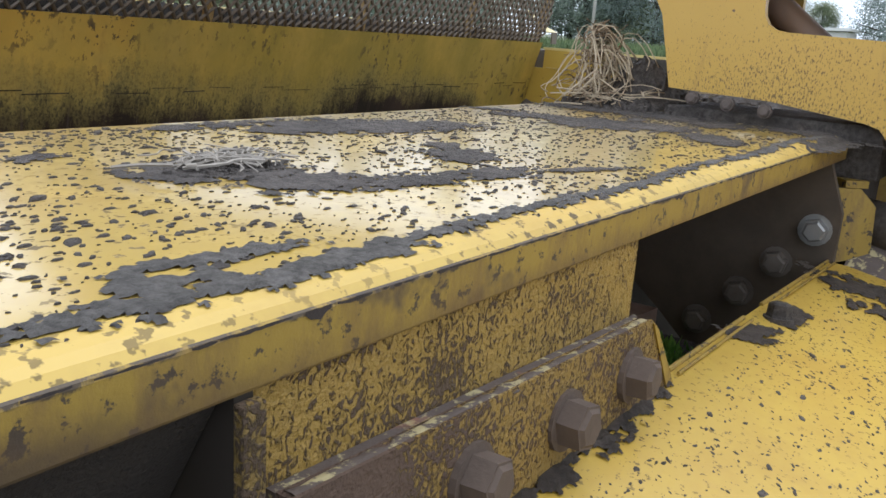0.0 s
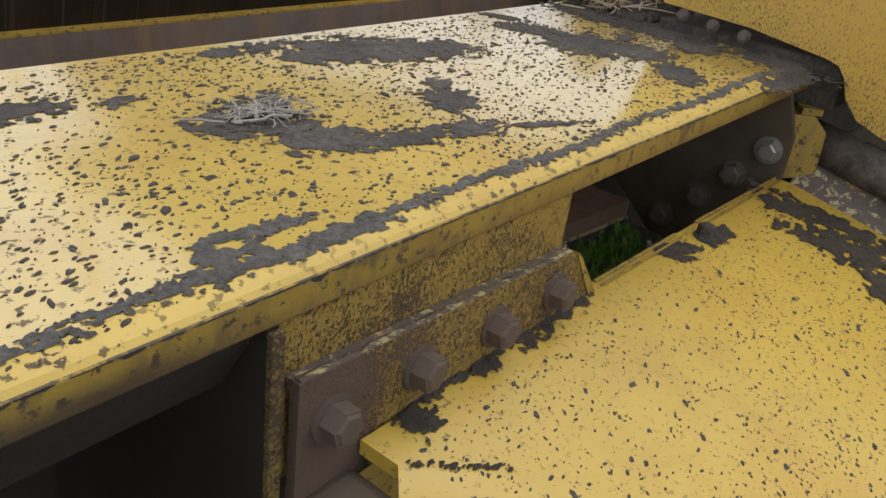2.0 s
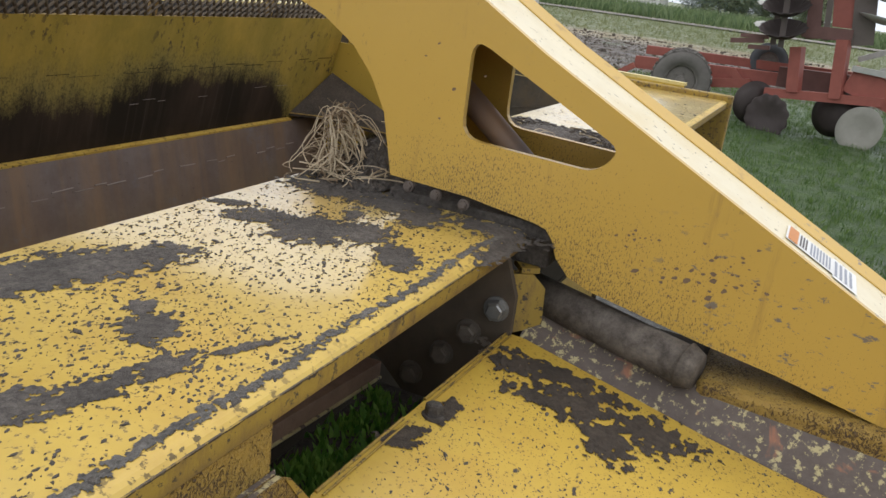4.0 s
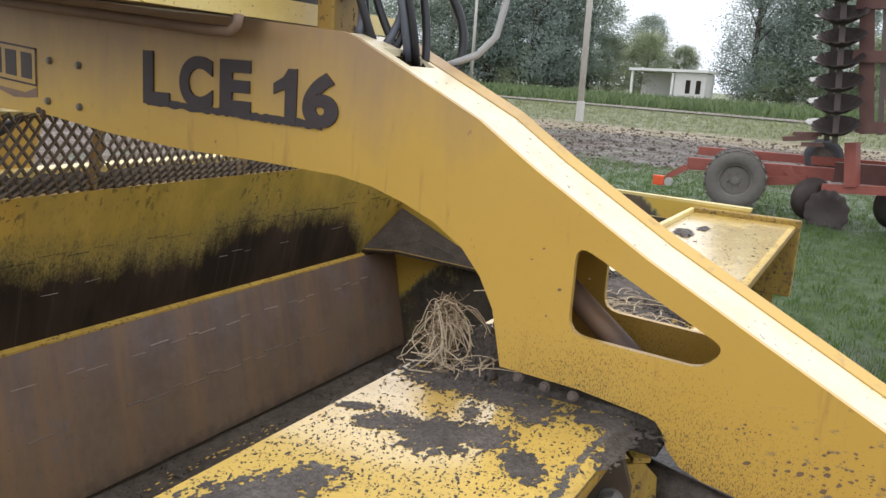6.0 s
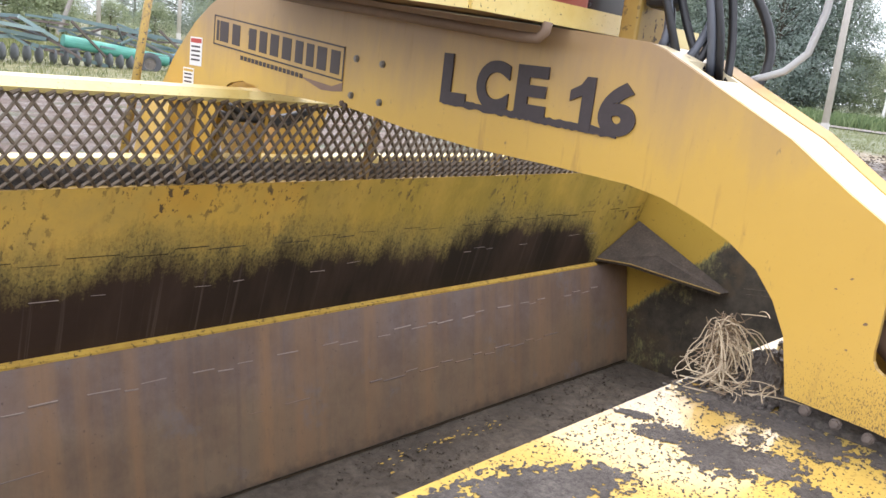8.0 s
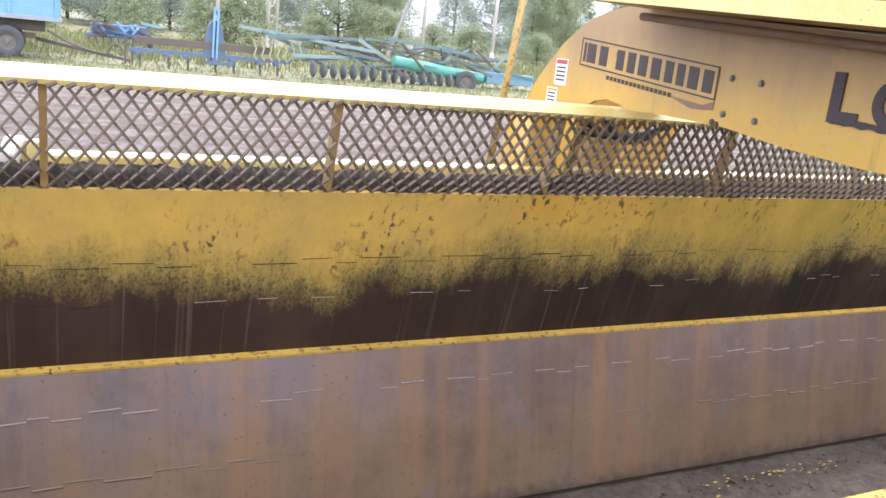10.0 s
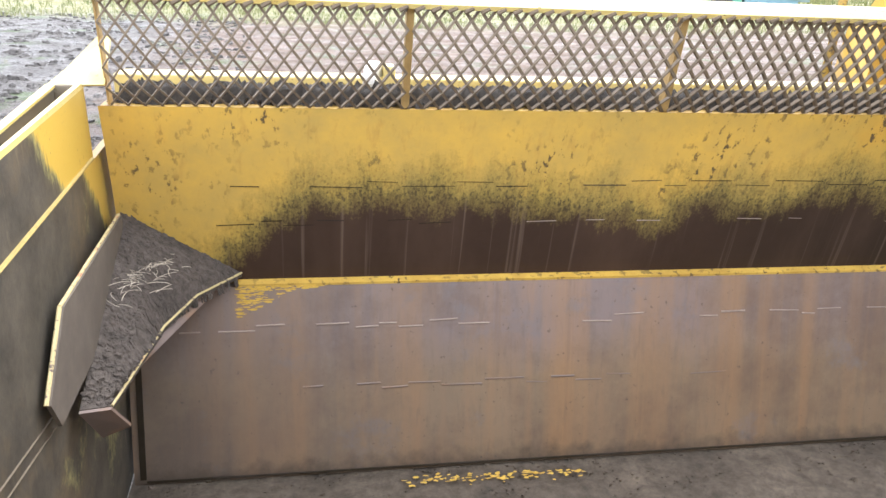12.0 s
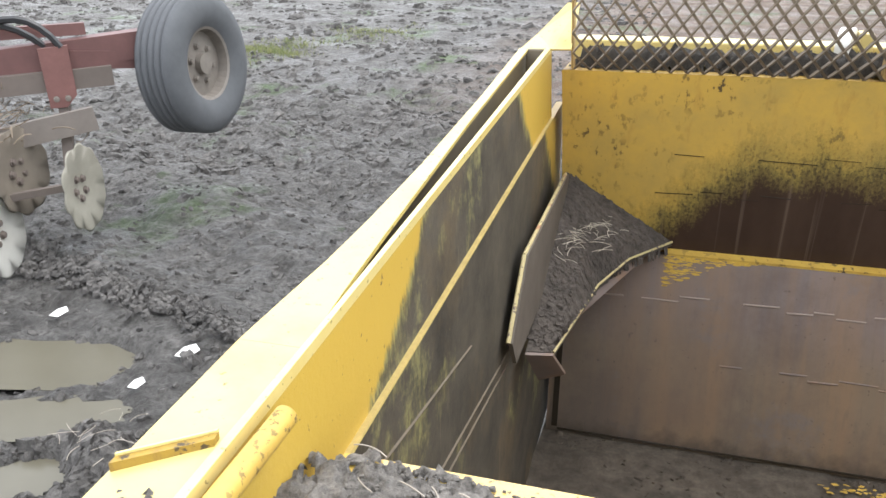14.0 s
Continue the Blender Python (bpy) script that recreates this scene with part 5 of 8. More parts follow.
part("upstand", bm, M_RAIL, near, "pale upstanding edge")

bowl_floor = thing("bowl_floor", "bowl floor covered with dark crumbly soil", "machine floor", "", "structure")
bm = bmesh.new()
N, K = 180, 60
grid = [[None] * (K + 1) for _ in range(N + 1)]
for i in range(N + 1):
    for j in range(K + 1):
        x, y = -2.24 + 4.7 * i / N, 0.41 + 1.50 * j / K
        h = 0.016 * noise.fractal(Vector((x * 9, y * 9, 0)), 1.0, 2.0, 4) + 0.01 * noise.noise(Vector((x * 2, y * 2, 5)))
        grid[i][j] = bm.verts.new((x, y, 0.222 + h * min(1, (1.88 - y) * 6 + 0.2)))
for i in range(N):
    for j in range(K):
        bm.faces.new((grid[i][j], grid[i + 1][j], grid[i + 1][j + 1], grid[i][j + 1]))
part("soil_bed", bm, M_BED, bowl_floor, "", True)
bm = bmesh.new()
box(bm, (-2.24, 0.40, 0.17), (2.46, 1.92, 0.20))
part("floor_plate", bm, M_DARK, bowl_floor)


def chips(name, x0, x1, y, spread, count, seed, label):
    """Scattered spots of bare yellow paint showing through the soil."""
    rng = random.Random(seed)
    bm = bmesh.new()
    for _ in range(count):
        x = rng.choice((rng.uniform(x0, x1), rng.gauss((x0 + x1) / 2, (x1 - x0) / 5)))
        yy, s = y + rng.gauss(0, spread), rng.uniform(0.004, 0.011)
        vs = [bm.verts.new((x + s * rng.uniform(0.6, 1.4) * math.cos(k * math.tau / 7), yy + 0.5 * s * rng.uniform(0.5, 1.3) * math.sin(k * math.tau / 7), 0.234 + 0.004 * rng.random())) for k in range(7)]
        bm.faces.new(vs)
    ob = part(name, bm, M_CHIP)
    return tagged(ob, label, "paint spots", "", "stuff")


chips("paint_spots", -1.55, -0.98, 1.785, 0.012, 90, 3, "yellow paint spots showing through soil on the bowl floor")
chips("paint_spots", 0.55, 1.35, 1.74, 0.02, 50, 5, "yellow paint spots showing through soil on the bowl floor")

# ---- the ejector wall ----
ejector = thing("ejector_wall", "tall ejector wall, yellow above and brown bare steel below", "machine wall")
EX0, EX1 = -2.228, 2.440
bm = bmesh.new()
prof = [(1.862, 1.250), (1.893, 1.150), (1.920, 1.045), (1.946, 0.930), (1.966, 0.840), (1.984, 0.768)]
cols = [EX0 + (EX1 - EX0) * i / 40 for i in range(41)]
rows = [[bm.verts.new((x, y, z)) for x in cols] for y, z in prof]
for a, b in zip(rows, rows[1:]):
    for i in range(40):
        bm.faces.new((a[i], a[i + 1], b[i + 1], b[i]))
upper_wall = part("upper_wall", bm, M_WALL, ejector, "yellow upper wall, mossy at the seam and brown below", True)
bm = bmesh.new()
lo_pts = [(1.963, 0.755), (1.862, 0.225), (1.874, 0.223), (1.984, 0.757)]
slab(bm, [(EX0 - 0.004, y, z) for y, z in lo_pts], (EX1 - EX0 + 0.008, 0, 0))
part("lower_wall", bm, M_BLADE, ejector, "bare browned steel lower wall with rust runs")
bm = bmesh.new()
slab(bm, [(EX0 + 0.28, 1.962, 0.7555), (EX0 + 0.28, 1.9835, 0.7585), (EX0 + 0.28, 1.983, 0.7690), (EX0 + 0.28, 1.961, 0.7625)], (EX1 - EX0 - 0.56, 0, 0))
part("ledge", bm, M_LEDGE_Y, ejector, "bright yellow ledge")


def stitch(z, y, x0, x1, material, seed, long=0.115, skip=0.10, r=0.0022, name="weld_seam"):
    """A row of short weld beads along the wall, alternating a little in height."""
    rng = random.Random(seed)
    bm = bmesh.new()
    x, k = x0, 0
    while x < x1:
        e = x + long * rng.uniform(0.5, 1.2)
        dz = (0.008 if k % 2 else -0.004) + rng.uniform(-0.002, 0.002)
        if rng.random() > skip:
            tube(bm, (x, y(z + dz), z + dz), (e, y(z + dz), z + dz + rng.uniform(-0.003, 0.003)), r * rng.uniform(0.6, 1.2), 6)
        x, k = e + rng.uniform(0.0, 0.02), k + 1
    return part(name, bm, material, ejector)


up_y = lambda z: np.interp(z, [p[1] for p in prof[::-1]], [p[0] for p in prof[::-1]]) - 0.0005
low_y = lambda z: 1.862 + (z - 0.225) / (0.755 - 0.225) * (1.963 - 1.862) - 0.0005
# dark strip laid on the wall, drawn in place of a shadowed gap
bm = bmesh.new()
slab(bm, [(EX0 + 0.012, low_y(z) + dy, z) for z, dy in ((0.24, 0.0003), (0.70, 0.0003), (0.70, -0.003), (0.24, -0.003))], (0.016, 0, 0))
part("gap_shade_strip", bm, M_DARK, ejector, "dark strip standing for the shaded gap at the wall's end")
bm = bmesh.new()
tube(bm, (EX0 + 0.03, 1.858, 0.236), (EX1 - 0.03, 1.858, 0.236), 0.003, 8)
part("bottom_line", bm, M_DARK, ejector, "thin dark line along the wall's foot")
rng = random.Random(41)
bm = bmesh.new()
for _ in range(190):
    x = -1.945 + 0.22 * rng.random() ** 1.8
    z = 0.757 - 0.085 * rng.random() ** 1.5 * max(0.10, 1 - (x + 1.945) / 0.17)
    r, lean = rng.uniform(0.002, 0.007), rng.uniform(0.35, 0.6)
    bm.faces.new([bm.verts.new((x + r * 2.2 * rng.uniform(0.5, 1.1) * math.cos(q * math.tau / 7), low_y(z) - 0.0004 - 0.0012 * rng.random(), z + r * lean * rng.uniform(0.5, 1.1) * math.sin(q * math.tau / 7))) for q in range(7)])
part("paint_remnant", bm, M_CHIP, ejector, "flaked yellow paint left at the ledge's end")
M_SEAM_PALE = plain("pale_weld", (0.27, 0.215, 0.18), 0.6, 0.05, 0.4, 40)
stitch(1.046, up_y, -1.95, 2.3, M_DARK, 1, 0.12, 0.15, 0.0013)
stitch(0.928, up_y, -1.98, 2.2, M_SEAM_PALE, 2, 0.07, 0.75, 0.0012)
stitch(0.640, low_y, -2.1, 2.15, M_SEAM_PALE, 3, 0.080, 0.35, 0.0028)
stitch(0.468, low_y, -1.85, 1.8, M_STEEL, 4, 0.10, 0.45, 0.0026)
stitch(0.936, up_y, -1.99, -1.45, M_DARK, 5, 0.10, 0.1, 0.0012)
bm = bmesh.new()
box(bm, (EX0, 2.055, 0.24), (EX1, 2.065, 1.24))
part("rear_plate", bm, M_OLD, ejector)
bm = bmesh.new()
box(bm, (EX0, 1.872, 1.236), (EX1, 2.04, 1.249), 0.002)
part("top_plate", bm, M_OLD, ejector, "soiled top plate behind the mesh")
bm = bmesh.new()
box(bm, (EX0, 2.045, 1.236), (EX1, 2.13, 1.298), 0.004)
part("rear_ledge", bm, M_RAIL, ejector, "ledge behind the mesh, painted pale for the skylight")
rng = random.Random(9)
blobs = [(x, 1.935 + rng.uniform(-0.006, 0.02), rng.uniform(0.07, 0.14), rng.uniform(0.045, 0.055), 0) for x in np.arange(-2.12, 2.38, 0.10)]
dirt_patch("soil_ridge", blobs, 1.250, 0.009, 0.050, "dark crumbled soil lying behind the mesh guard", soil("black_soil", (0.022, 0.018, 0.014), (0.06, 0.05, 0.04)), 0.3, 20, 1.6, 30.0)


def gusset(mirror):
    """A soil-filled corner gusset: sloping tray plate with a fin at the wall side."""
    def p(x, y, z):
        return (0.22 - x, y, z) if mirror else (x, y, z)

    g = thing("corner_gusset", "soil-filled steel corner gusset with straw on it", "gusset", "corner gussets")
    tray_pts = [(-2.215, 1.925, 0.978), (-1.935, 1.972, 0.792), (-2.035, 1.84, 0.786), (-2.095, 1.71, 0.765), (-2.150, 1.40, 0.740), (-2.205, 1.38, 0.745)]
    bm = bmesh.new()
    a = [p(*q) for q in tray_pts]
    c = [bm.verts.new(q) for q in a]
    d = [bm.verts.new((q[0], q[1] + 0.006, q[2] - 0.014)) for q in a]
    m = bm.verts.new(p(-2.13, 1.74, 0.845))
    m2 = bm.verts.new(p(-2.13, 1.75, 0.825))
    for i in range(len(a)):
        j = (i + 1) % len(a)
        bm.faces.new((c[i], c[j], m))
        bm.faces.new((d[j], d[i], m2))
        bm.faces.new((c[i], c[j], d[j], d[i]))
    part("tray_plate", bm, M_WETSOIL if mirror else M_GUSSET, g, "soil-covered sloping plate")
    bm = bmesh.new()
    pts = [p(*q) for q in tray_pts[1:5]]
    for q, r in zip(pts, pts[1:]):
        tube(bm, q, r, 0.0032, 6)
    part("edge_bead", bm, M_OLD if mirror else M_EDGE, g, "worn yellow edge")
    if mirror:
        return g
    bm = bmesh.new()
    fin = [(-2.210, 1.88, 0.985), (-2.207, 1.345, 0.979), (-2.206, 1.205, 0.857), (-2.206, 1.25, 0.790), (-2.212, 1.88, 0.80)]
    slab(bm, [p(*q) for q in fin], (-0.008 if mirror else 0.008, 0, 0))
    part("fin", bm, M_FIN, g, "upright soiled steel fin")
    bm = bmesh.new()
    q = [p(*v) for v in fin[:3]]
    for u, v in zip(q, q[1:]):
        tube(bm, u, v, 0.0045, 6)
    part("fin_edge", bm, M_EDGE, g, "pale worn fin edge")
    bm = bmesh.new()
    slab(bm, [p(*v) for v in ((-2.205, 1.37, 0.742), (-2.150, 1.39, 0.737), (-2.13, 1.45, 0.66), (-2.19, 1.46, 0.63))], (0, 0.008, 0.002))
    part("skirt", bm, M_STEEL, g)
    bm = bmesh.new()
    slab(bm, [p(*v) for v in ((-2.195, 1.40, 0.725), (-2.205, 1.42, 0.70), (-2.118, 1.71, 0.742), (-1.99, 1.93, 0.770), (-2.055, 1.85, 0.776), (-2.11, 1.72, 0.755))], (0.0, 0.006, -0.004))
    part("under_plate", bm, M_STEEL, g)
    return g


gusset(False)
gusset(True)
TRI = [Vector(q) for q in ((-2.215, 1.925, 0.978), (-1.935, 1.972, 0.792), (-2.035, 1.84, 0.786), (-2.095, 1.71, 0.765), (-2.150, 1.40, 0.740), (-2.205, 1.38, 0.745))]


def tray_level(x, y):
    """Height of the gusset's sloping soil at a place, or None beside it."""
    mid = Vector((-2.13, 1.74, 0.845))
    for k in range(6):
        p, q = TRI[k], TRI[(k + 1) % 6]
        ax, ay, bx, by, cx, cy = p.x - mid.x, p.y - mid.y, q.x - mid.x, q.y - mid.y, x - mid.x, y - mid.y
        det = ax * by - ay * bx
        u, v = (cx * by - cy * bx) / det, (ax * cy - ay * cx) / det
        if u >= 0 and v >= 0 and u + v <= 1:
            return mid.z + u * (p.z - mid.z) + v * (q.z - mid.z)
    return None


def tray_spot(r):
    x, y = r.uniform(-2.21, -1.94), r.uniform(1.40, 1.96)
    return (x, y) if tray_level(x, y) is not None else None


flakes("soil_crumbs", 4500, tray_spot, lambda x, y: tray_level(x, y) or 0.76, 0.014, "crumbly dark soil lying on the corner gusset", 61, (0.25, 0.6), M_GUSSET, 0.8)
flakes("soil_crumbs", 5000, lambda r: (r.uniform(-2.2, 2.3), 1.88 - 0.5 * r.random() ** 1.6), lambda x, y: 0.222, 0.009, "loose crumbs of soil on the bowl floor", 63, (0.3, 0.7), M_BED, 0.8)

# ---- mesh guard above the ejector wall ----
guard = thing("mesh_guard", "rusty expanded-metal guard with a pale yellow top rail", "guard")
BULGE = ((0.0, 1.866, 1.251), (0.16, 1.838, 1.285), (0.32, 1.820, 1.322), (0.52, 1.808, 1.372), (0.72, 1.803, 1.420), (0.87, 1.804, 1.458), (1.0, 1.806, 1.492))


def mesh_point(v):
    """A point of the bowed mesh, v from its foot to its top."""
    q = [b[0] for b in BULGE]
    return Vector((0, float(np.interp(v, q, [b[1] for b in BULGE])), float(np.interp(v, q, [b[2] for b in BULGE]))))


POSTS = [-2.205, -1.522, -0.853, -0.183, 0.487, 1.157, 1.827, 2.415]
bm = bmesh.new()
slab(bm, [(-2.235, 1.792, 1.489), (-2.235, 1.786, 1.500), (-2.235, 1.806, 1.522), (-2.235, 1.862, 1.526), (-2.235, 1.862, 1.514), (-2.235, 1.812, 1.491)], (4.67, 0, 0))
part("top_rail", bm, M_RAIL, guard, "yellow top rail, painted pale for the skylight on it")
for px in POSTS:
    bm = bmesh.new()
    slim = 0.0025 if px < -2 else 0.0085
    hexa(bm, [(px - slim, 1.872, 1.251), (px + slim, 1.872, 1.251), (px + slim, 1.905, 1.251), (px - slim, 1.905, 1.251)],
         [(px - slim, 1.815, 1.489), (px + slim, 1.815, 1.489), (px + slim, 1.845, 1.489), (px - slim, 1.845, 1.489)])
    part("post", bm, M_POST, guard, "rusty yellow post")
CELL, ROWS = 0.0376, 5.0
for px, qx in zip(POSTS, POSTS[1:]):
    verts, faces = [], []
    span = qx - px - 0.012
    count = round(span / CELL)
    w = span / count
    steps = 7
    for s in range(-8, count + 1):
        for lean in (1, -1):
            run = []
            for k in range(int(ROWS * 2) + 1):
                v = min(1.0, k / (ROWS * 2))
                u = s + k * 0.5 if lean > 0 else count - s - k * 0.5
                run.append((u, v))
            for (u0, v0), (u1, v1) in zip(run, run[1:]):
                if max(u0, u1) > count + 0.01 or min(u0, u1) < -0.01:
                    continue
                a = mesh_point(v0) + Vector((px + 0.006 + u0 * w, -0.002 * lean, 0))
                b = mesh_point(v1) + Vector((px + 0.006 + u1 * w, -0.002 * lean, 0))
                side = Vector((0.0021 if lean > 0 else 0.0036, 0.0, 0.0))
                deep = Vector((0.0, 0.009, 0.004 if lean > 0 else -0.002))
                base = len(verts)
                for q in (a, b):
                    verts += [tuple(q - side), tuple(q + side), tuple(q + side + deep), tuple(q - side + deep)]
                faces += [(base, base + 1, base + 5, base + 4), (base + 1, base + 2, base + 6, base + 5), (base + 2, base + 3, base + 7, base + 6), (base + 3, base, base + 4, base + 7)]
    me = bpy.data.meshes.new("mesh_panel")
    me.from_pydata(verts, [], faces)
    me.materials.append(M_MESH)
    ob = new("mesh_panel", me)
    ob.parent = guard
# knuckles of the mesh folded over the rail
bm = bmesh.new()
tube(bm, (0, 1.793, 1.4855), (0.019, 1.788, 1.4945), 0.0066, 7, 0.0042)
knuckle = part("mesh_knuckle", bm, M_MESH, guard)
knuckle.location.x = -2.19
for k in range(1, 122):
    ob = new("mesh_knuckle", knuckle.data)
    ob.parent, ob.location.x = guard, -2.19 + CELL * k

# things seen through the mesh: arm legs, hoses and a marker pole
leg = thing("arm_leg", "yellow steel leg standing behind the mesh guard", "machine leg", "legs behind the guard")
bm = bmesh.new()
slab(bm, [(-0.15, 2.10, 1.18), (-0.03, 2.10, 1.18), (0.07, 2.10, 1.50), (-0.10, 2.10, 1.50)], (0, 0.16, 0))
part("plate", bm, M_ARM, leg)
bm = bmesh.new()
slab(bm, [(-0.03, 2.04, 1.18), (-0.005, 2.04, 1.18), (0.075, 2.04, 1.50), (0.05, 2.04, 1.50)], (0, 0.05, 0))
part("rib", bm, M_LIP, leg)
leg = thing("arm_leg", "yellow steel leg standing behind the mesh guard", "machine leg", "legs behind the guard")
bm = bmesh.new()
slab(bm, [(0.24, 2.10, 1.18), (0.40, 2.10, 1.18), (0.50, 2.10, 1.50), (0.30, 2.10, 1.50)], (0, 0.16, 0))
part("plate", bm, M_ARM, leg)
hoses = thing("rear_hoses", "black hydraulic hoses sagging behind the mesh guard", "hoses")
for k in range(3):
    bm = bmesh.new()
    wire(bm, curve_pts((-0.02 + 0.05 * k, 2.0, 1.44 + 0.02 * k), (0.45 - 0.04 * k, 1.99, 1.52), (0, 0.0, -0.05 - 0.02 * k), 12), 0.012, 8)
    part("hose", bm, M_HOSE, hoses, "", True)
marker = thing("marker_pole", "leaning yellow marker pole behind the guard", "pole")
bm = bmesh.new()
tube(bm, (-0.21, 2.19, 1.20), (0.05, 2.50, 1.98), 0.013, 12)
part("pole", bm, M_LIP, marker, "", True)
bm = bmesh.new()
box(bm, (-0.24, 2.15, 1.16), (-0.17, 2.23, 1.215), 0.006)
part("foot", bm, M_RAIL, marker)
# the light on this bracket is put into its white and pale paint
lump = thing("rear_bracket", "white-lit yellow bracket with a small wheel behind the guard", "bracket")
bm = bmesh.new()
tube(bm, (-1.60, 2.06, 1.29), (-1.57, 2.05, 1.29), 0.05, 18)
part("roller", bm, M_WHITE, lump)
bm = bmesh.new()
box(bm, (-1.56, 2.03, 1.24), (-1.53, 2.09, 1.33), 0.004)
part("plate", bm, M_RAIL, lump)

# ---- soil, flakes and straw lying on the plates ----
z0 = TOP + 0.0005
dirt_patch("soil_patch", [(-0.545, 0.335, 0.115, 0.048, -20), (-0.60, 0.345, 0.06, 0.035, 0), (-0.46, 0.31, 0.05, 0.03, -25)], z0, 0.0022, 0.0006, "broad crust of dark soil on the top plate", None, 0.6, 1, 1.0, 75.0)
dirt_patch("soil_patch", [(-0.695, 0.39, 0.035, 0.013, 0), (-0.65, 0.392, 0.02, 0.008, 0)], z0, 0.0022, 0.0005, "small crust of dark soil on the top plate", None, 0.7, 2, 1.05, 80.0)
dirt_patch("soil_patch", [(-0.775, 0.245, 0.04, 0.022, 30), (-0.825, 0.22, 0.03, 0.03, 0), (-0.785, 0.195, 0.03, 0.025, 0), (-0.775, 0.155, 0.042, 0.026, -20), (-0.725, 0.127, 0.05, 0.017, -12), (-0.66, 0.113, 0.035, 0.018, -10), (-0.585, 0.085, 0.05, 0.006, -25)], z0, 0.0022, 0.0006, "curving crust of dark soil beside a tuft of straw", None, 0.65, 3, 1.05, 80.0)
dirt_patch("soil_patch", [(-0.605, 0.178, 0.035, 0.026, 35), (-0.575, 0.215, 0.02, 0.012, 20)], z0, 0.0022, 0.0005, "patch of dark soil on the top plate", None, 0.75, 4, 1.05, 80.0)
dirt_patch("soil_patch", [(-0.235, 0.385, 0.035, 0.013, -65), (-0.255, 0.32, 0.045, 0.03, -60), (-0.25, 0.235, 0.06, 0.055, -20), (-0.215, 0.18, 0.045, 0.04, 0), (-0.265, 0.10, 0.045, 0.028, 40)], z0, 0.0022, 0.0006, "long tongue of dark soil towards the arm", None, 0.62, 5, 1.05, 80.0)
dirt_patch("soil_patch", [(-0.05, 0.33, 0.05, 0.08, 0), (-0.055, 0.22, 0.045, 0.09, 0), (-0.085, 0.155, 0.05, 0.035, 10), (-0.05, 0.05, 0.035, 0.07, 0), (-0.12, 0.012, 0.08, 0.016, 0), (-0.15, 0.235, 0.03, 0.012, 20)], z0, 0.0022, 0.0005, "soil heaped along the foot of the arm", None, 0.7, 6, 1.05, 80.0)
dirt_patch("soil_patch", [(-0.915, 0.066, 0.045, 0.007, -10), (-0.955, 0.050, 0.025, 0.012, 0), (-0.90, 0.036, 0.05, 0.007, 6)], z0, 0.0022, 0.0005, "soil smeared along the plate's edge", M_STREAK, 0.7, 7, 1.05, 80.0)
dirt_patch("soil_streak", [(x, 0.036 + 0.004 * math.sin(x * 23), 0.05, 0.0050, 0) for x in np.arange(-1.5, -0.05, 0.07)], z0, 0.0018, 0.0004, "streak of soil along the front edge", M_STREAK, 1.0, 8, 0.95, 120.0)
dirt_patch("soil_patch", [(-0.935, 0.322, 0.035, 0.02, 10), (-0.865, 0.307, 0.02, 0.010, 20), (-1.02, 0.30, 0.03, 0.02, 0)], z0, 0.0022, 0.0005, "patch of dark soil on the top plate", None, 0.75, 9, 1.05, 80.0)
dirt_patch("soil_heap", [(-2.14, 0.33, 0.10, 0.085, 0), (-2.13, 0.18, 0.08, 0.13, 90), (-2.055, 0.365, 0.035, 0.05, 60), (-1.99, 0.31, 0.06, 0.06, 0), (-1.86, 0.395, 0.04, 0.02, 0), (-1.70, 0.36, 0.07, 0.03, 0)], z0, 0.004, 0.014, "heap of grey crumbly soil at the beam's end", M_HEAP, 0.5, 10, 1.3, 60.0)
dirt_patch("soil_heap", [(-2.238, 0.12, 0.022, 0.10, 0), (-2.236, 0.205, 0.018, 0.05, 0)], 1.2560, 0.004, 0.010, "soil lying on the corner plate", M_HEAP, 0.5, 13)
dirt_patch("soil_patch", [(1.80, 0.34, 0.10, 0.03, 10), (1.95, 0.30, 0.05, 0.02, 0)], z0, 0.01, 0.008, "patch of soil on the far end of the beam", None, 0.5, 11)
wing_soil = dirt_patch("soil_patch", [(-0.12, -0.10, 0.02, 0.10, 5), (-0.145, -0.05, 0.03, 0.05, 20), (-0.20, -0.10, 0.02, 0.045, 20), (-0.15, -0.24, 0.022, 0.07, 10), (-0.175, -0.135, 0.040, 0.050, 20), (-0.225, -0.195, 0.045, 0.030, 30), (-0.16, -0.24, 0.040, 0.045, 30), (-0.33, -0.022, 0.032, 0.010, 0), (-0.415, -0.010, 0.028, 0.014, -20)], 0, 0.003, 0.0014, "soil and rust at the wing plate's edge", M_WETSOIL, 0.75, 12, 1.0, 70.0)
for v in wing_soil.data.vertices:
    v.co.z += wing_z(v.co.x, v.co.y) + 0.001


edge_soil = dirt_patch("soil_crust", [(-0.815 + 0.03 * k, 0.000 + 0.003 * (k % 2), 0.020, 0.006 + 0.003 * (k % 3), 0) for k in range(8)] + [(-0.838, -0.008, 0.015, 0.015, 20)], 0, 0.0022, 0.0025, "wet soil packed under the bolted angle", M_WETSOIL, 0.75, 16, 1.0, 100.0)
for v in edge_soil.data.vertices:
    v.co.z += wing_z(v.co.x, v.co.y) + 0.001


def top_spot(rng):
    x = -1.35 + 1.33 * rng.random() ** 0.9
    y = rng.uniform(FRONT + 0.012, REAR - 0.01)
    dense = 0.55 + 0.6 * noise.noise(Vector((x * 7, y * 7, 2)))
    return (x, y) if rng.random() < dense else None


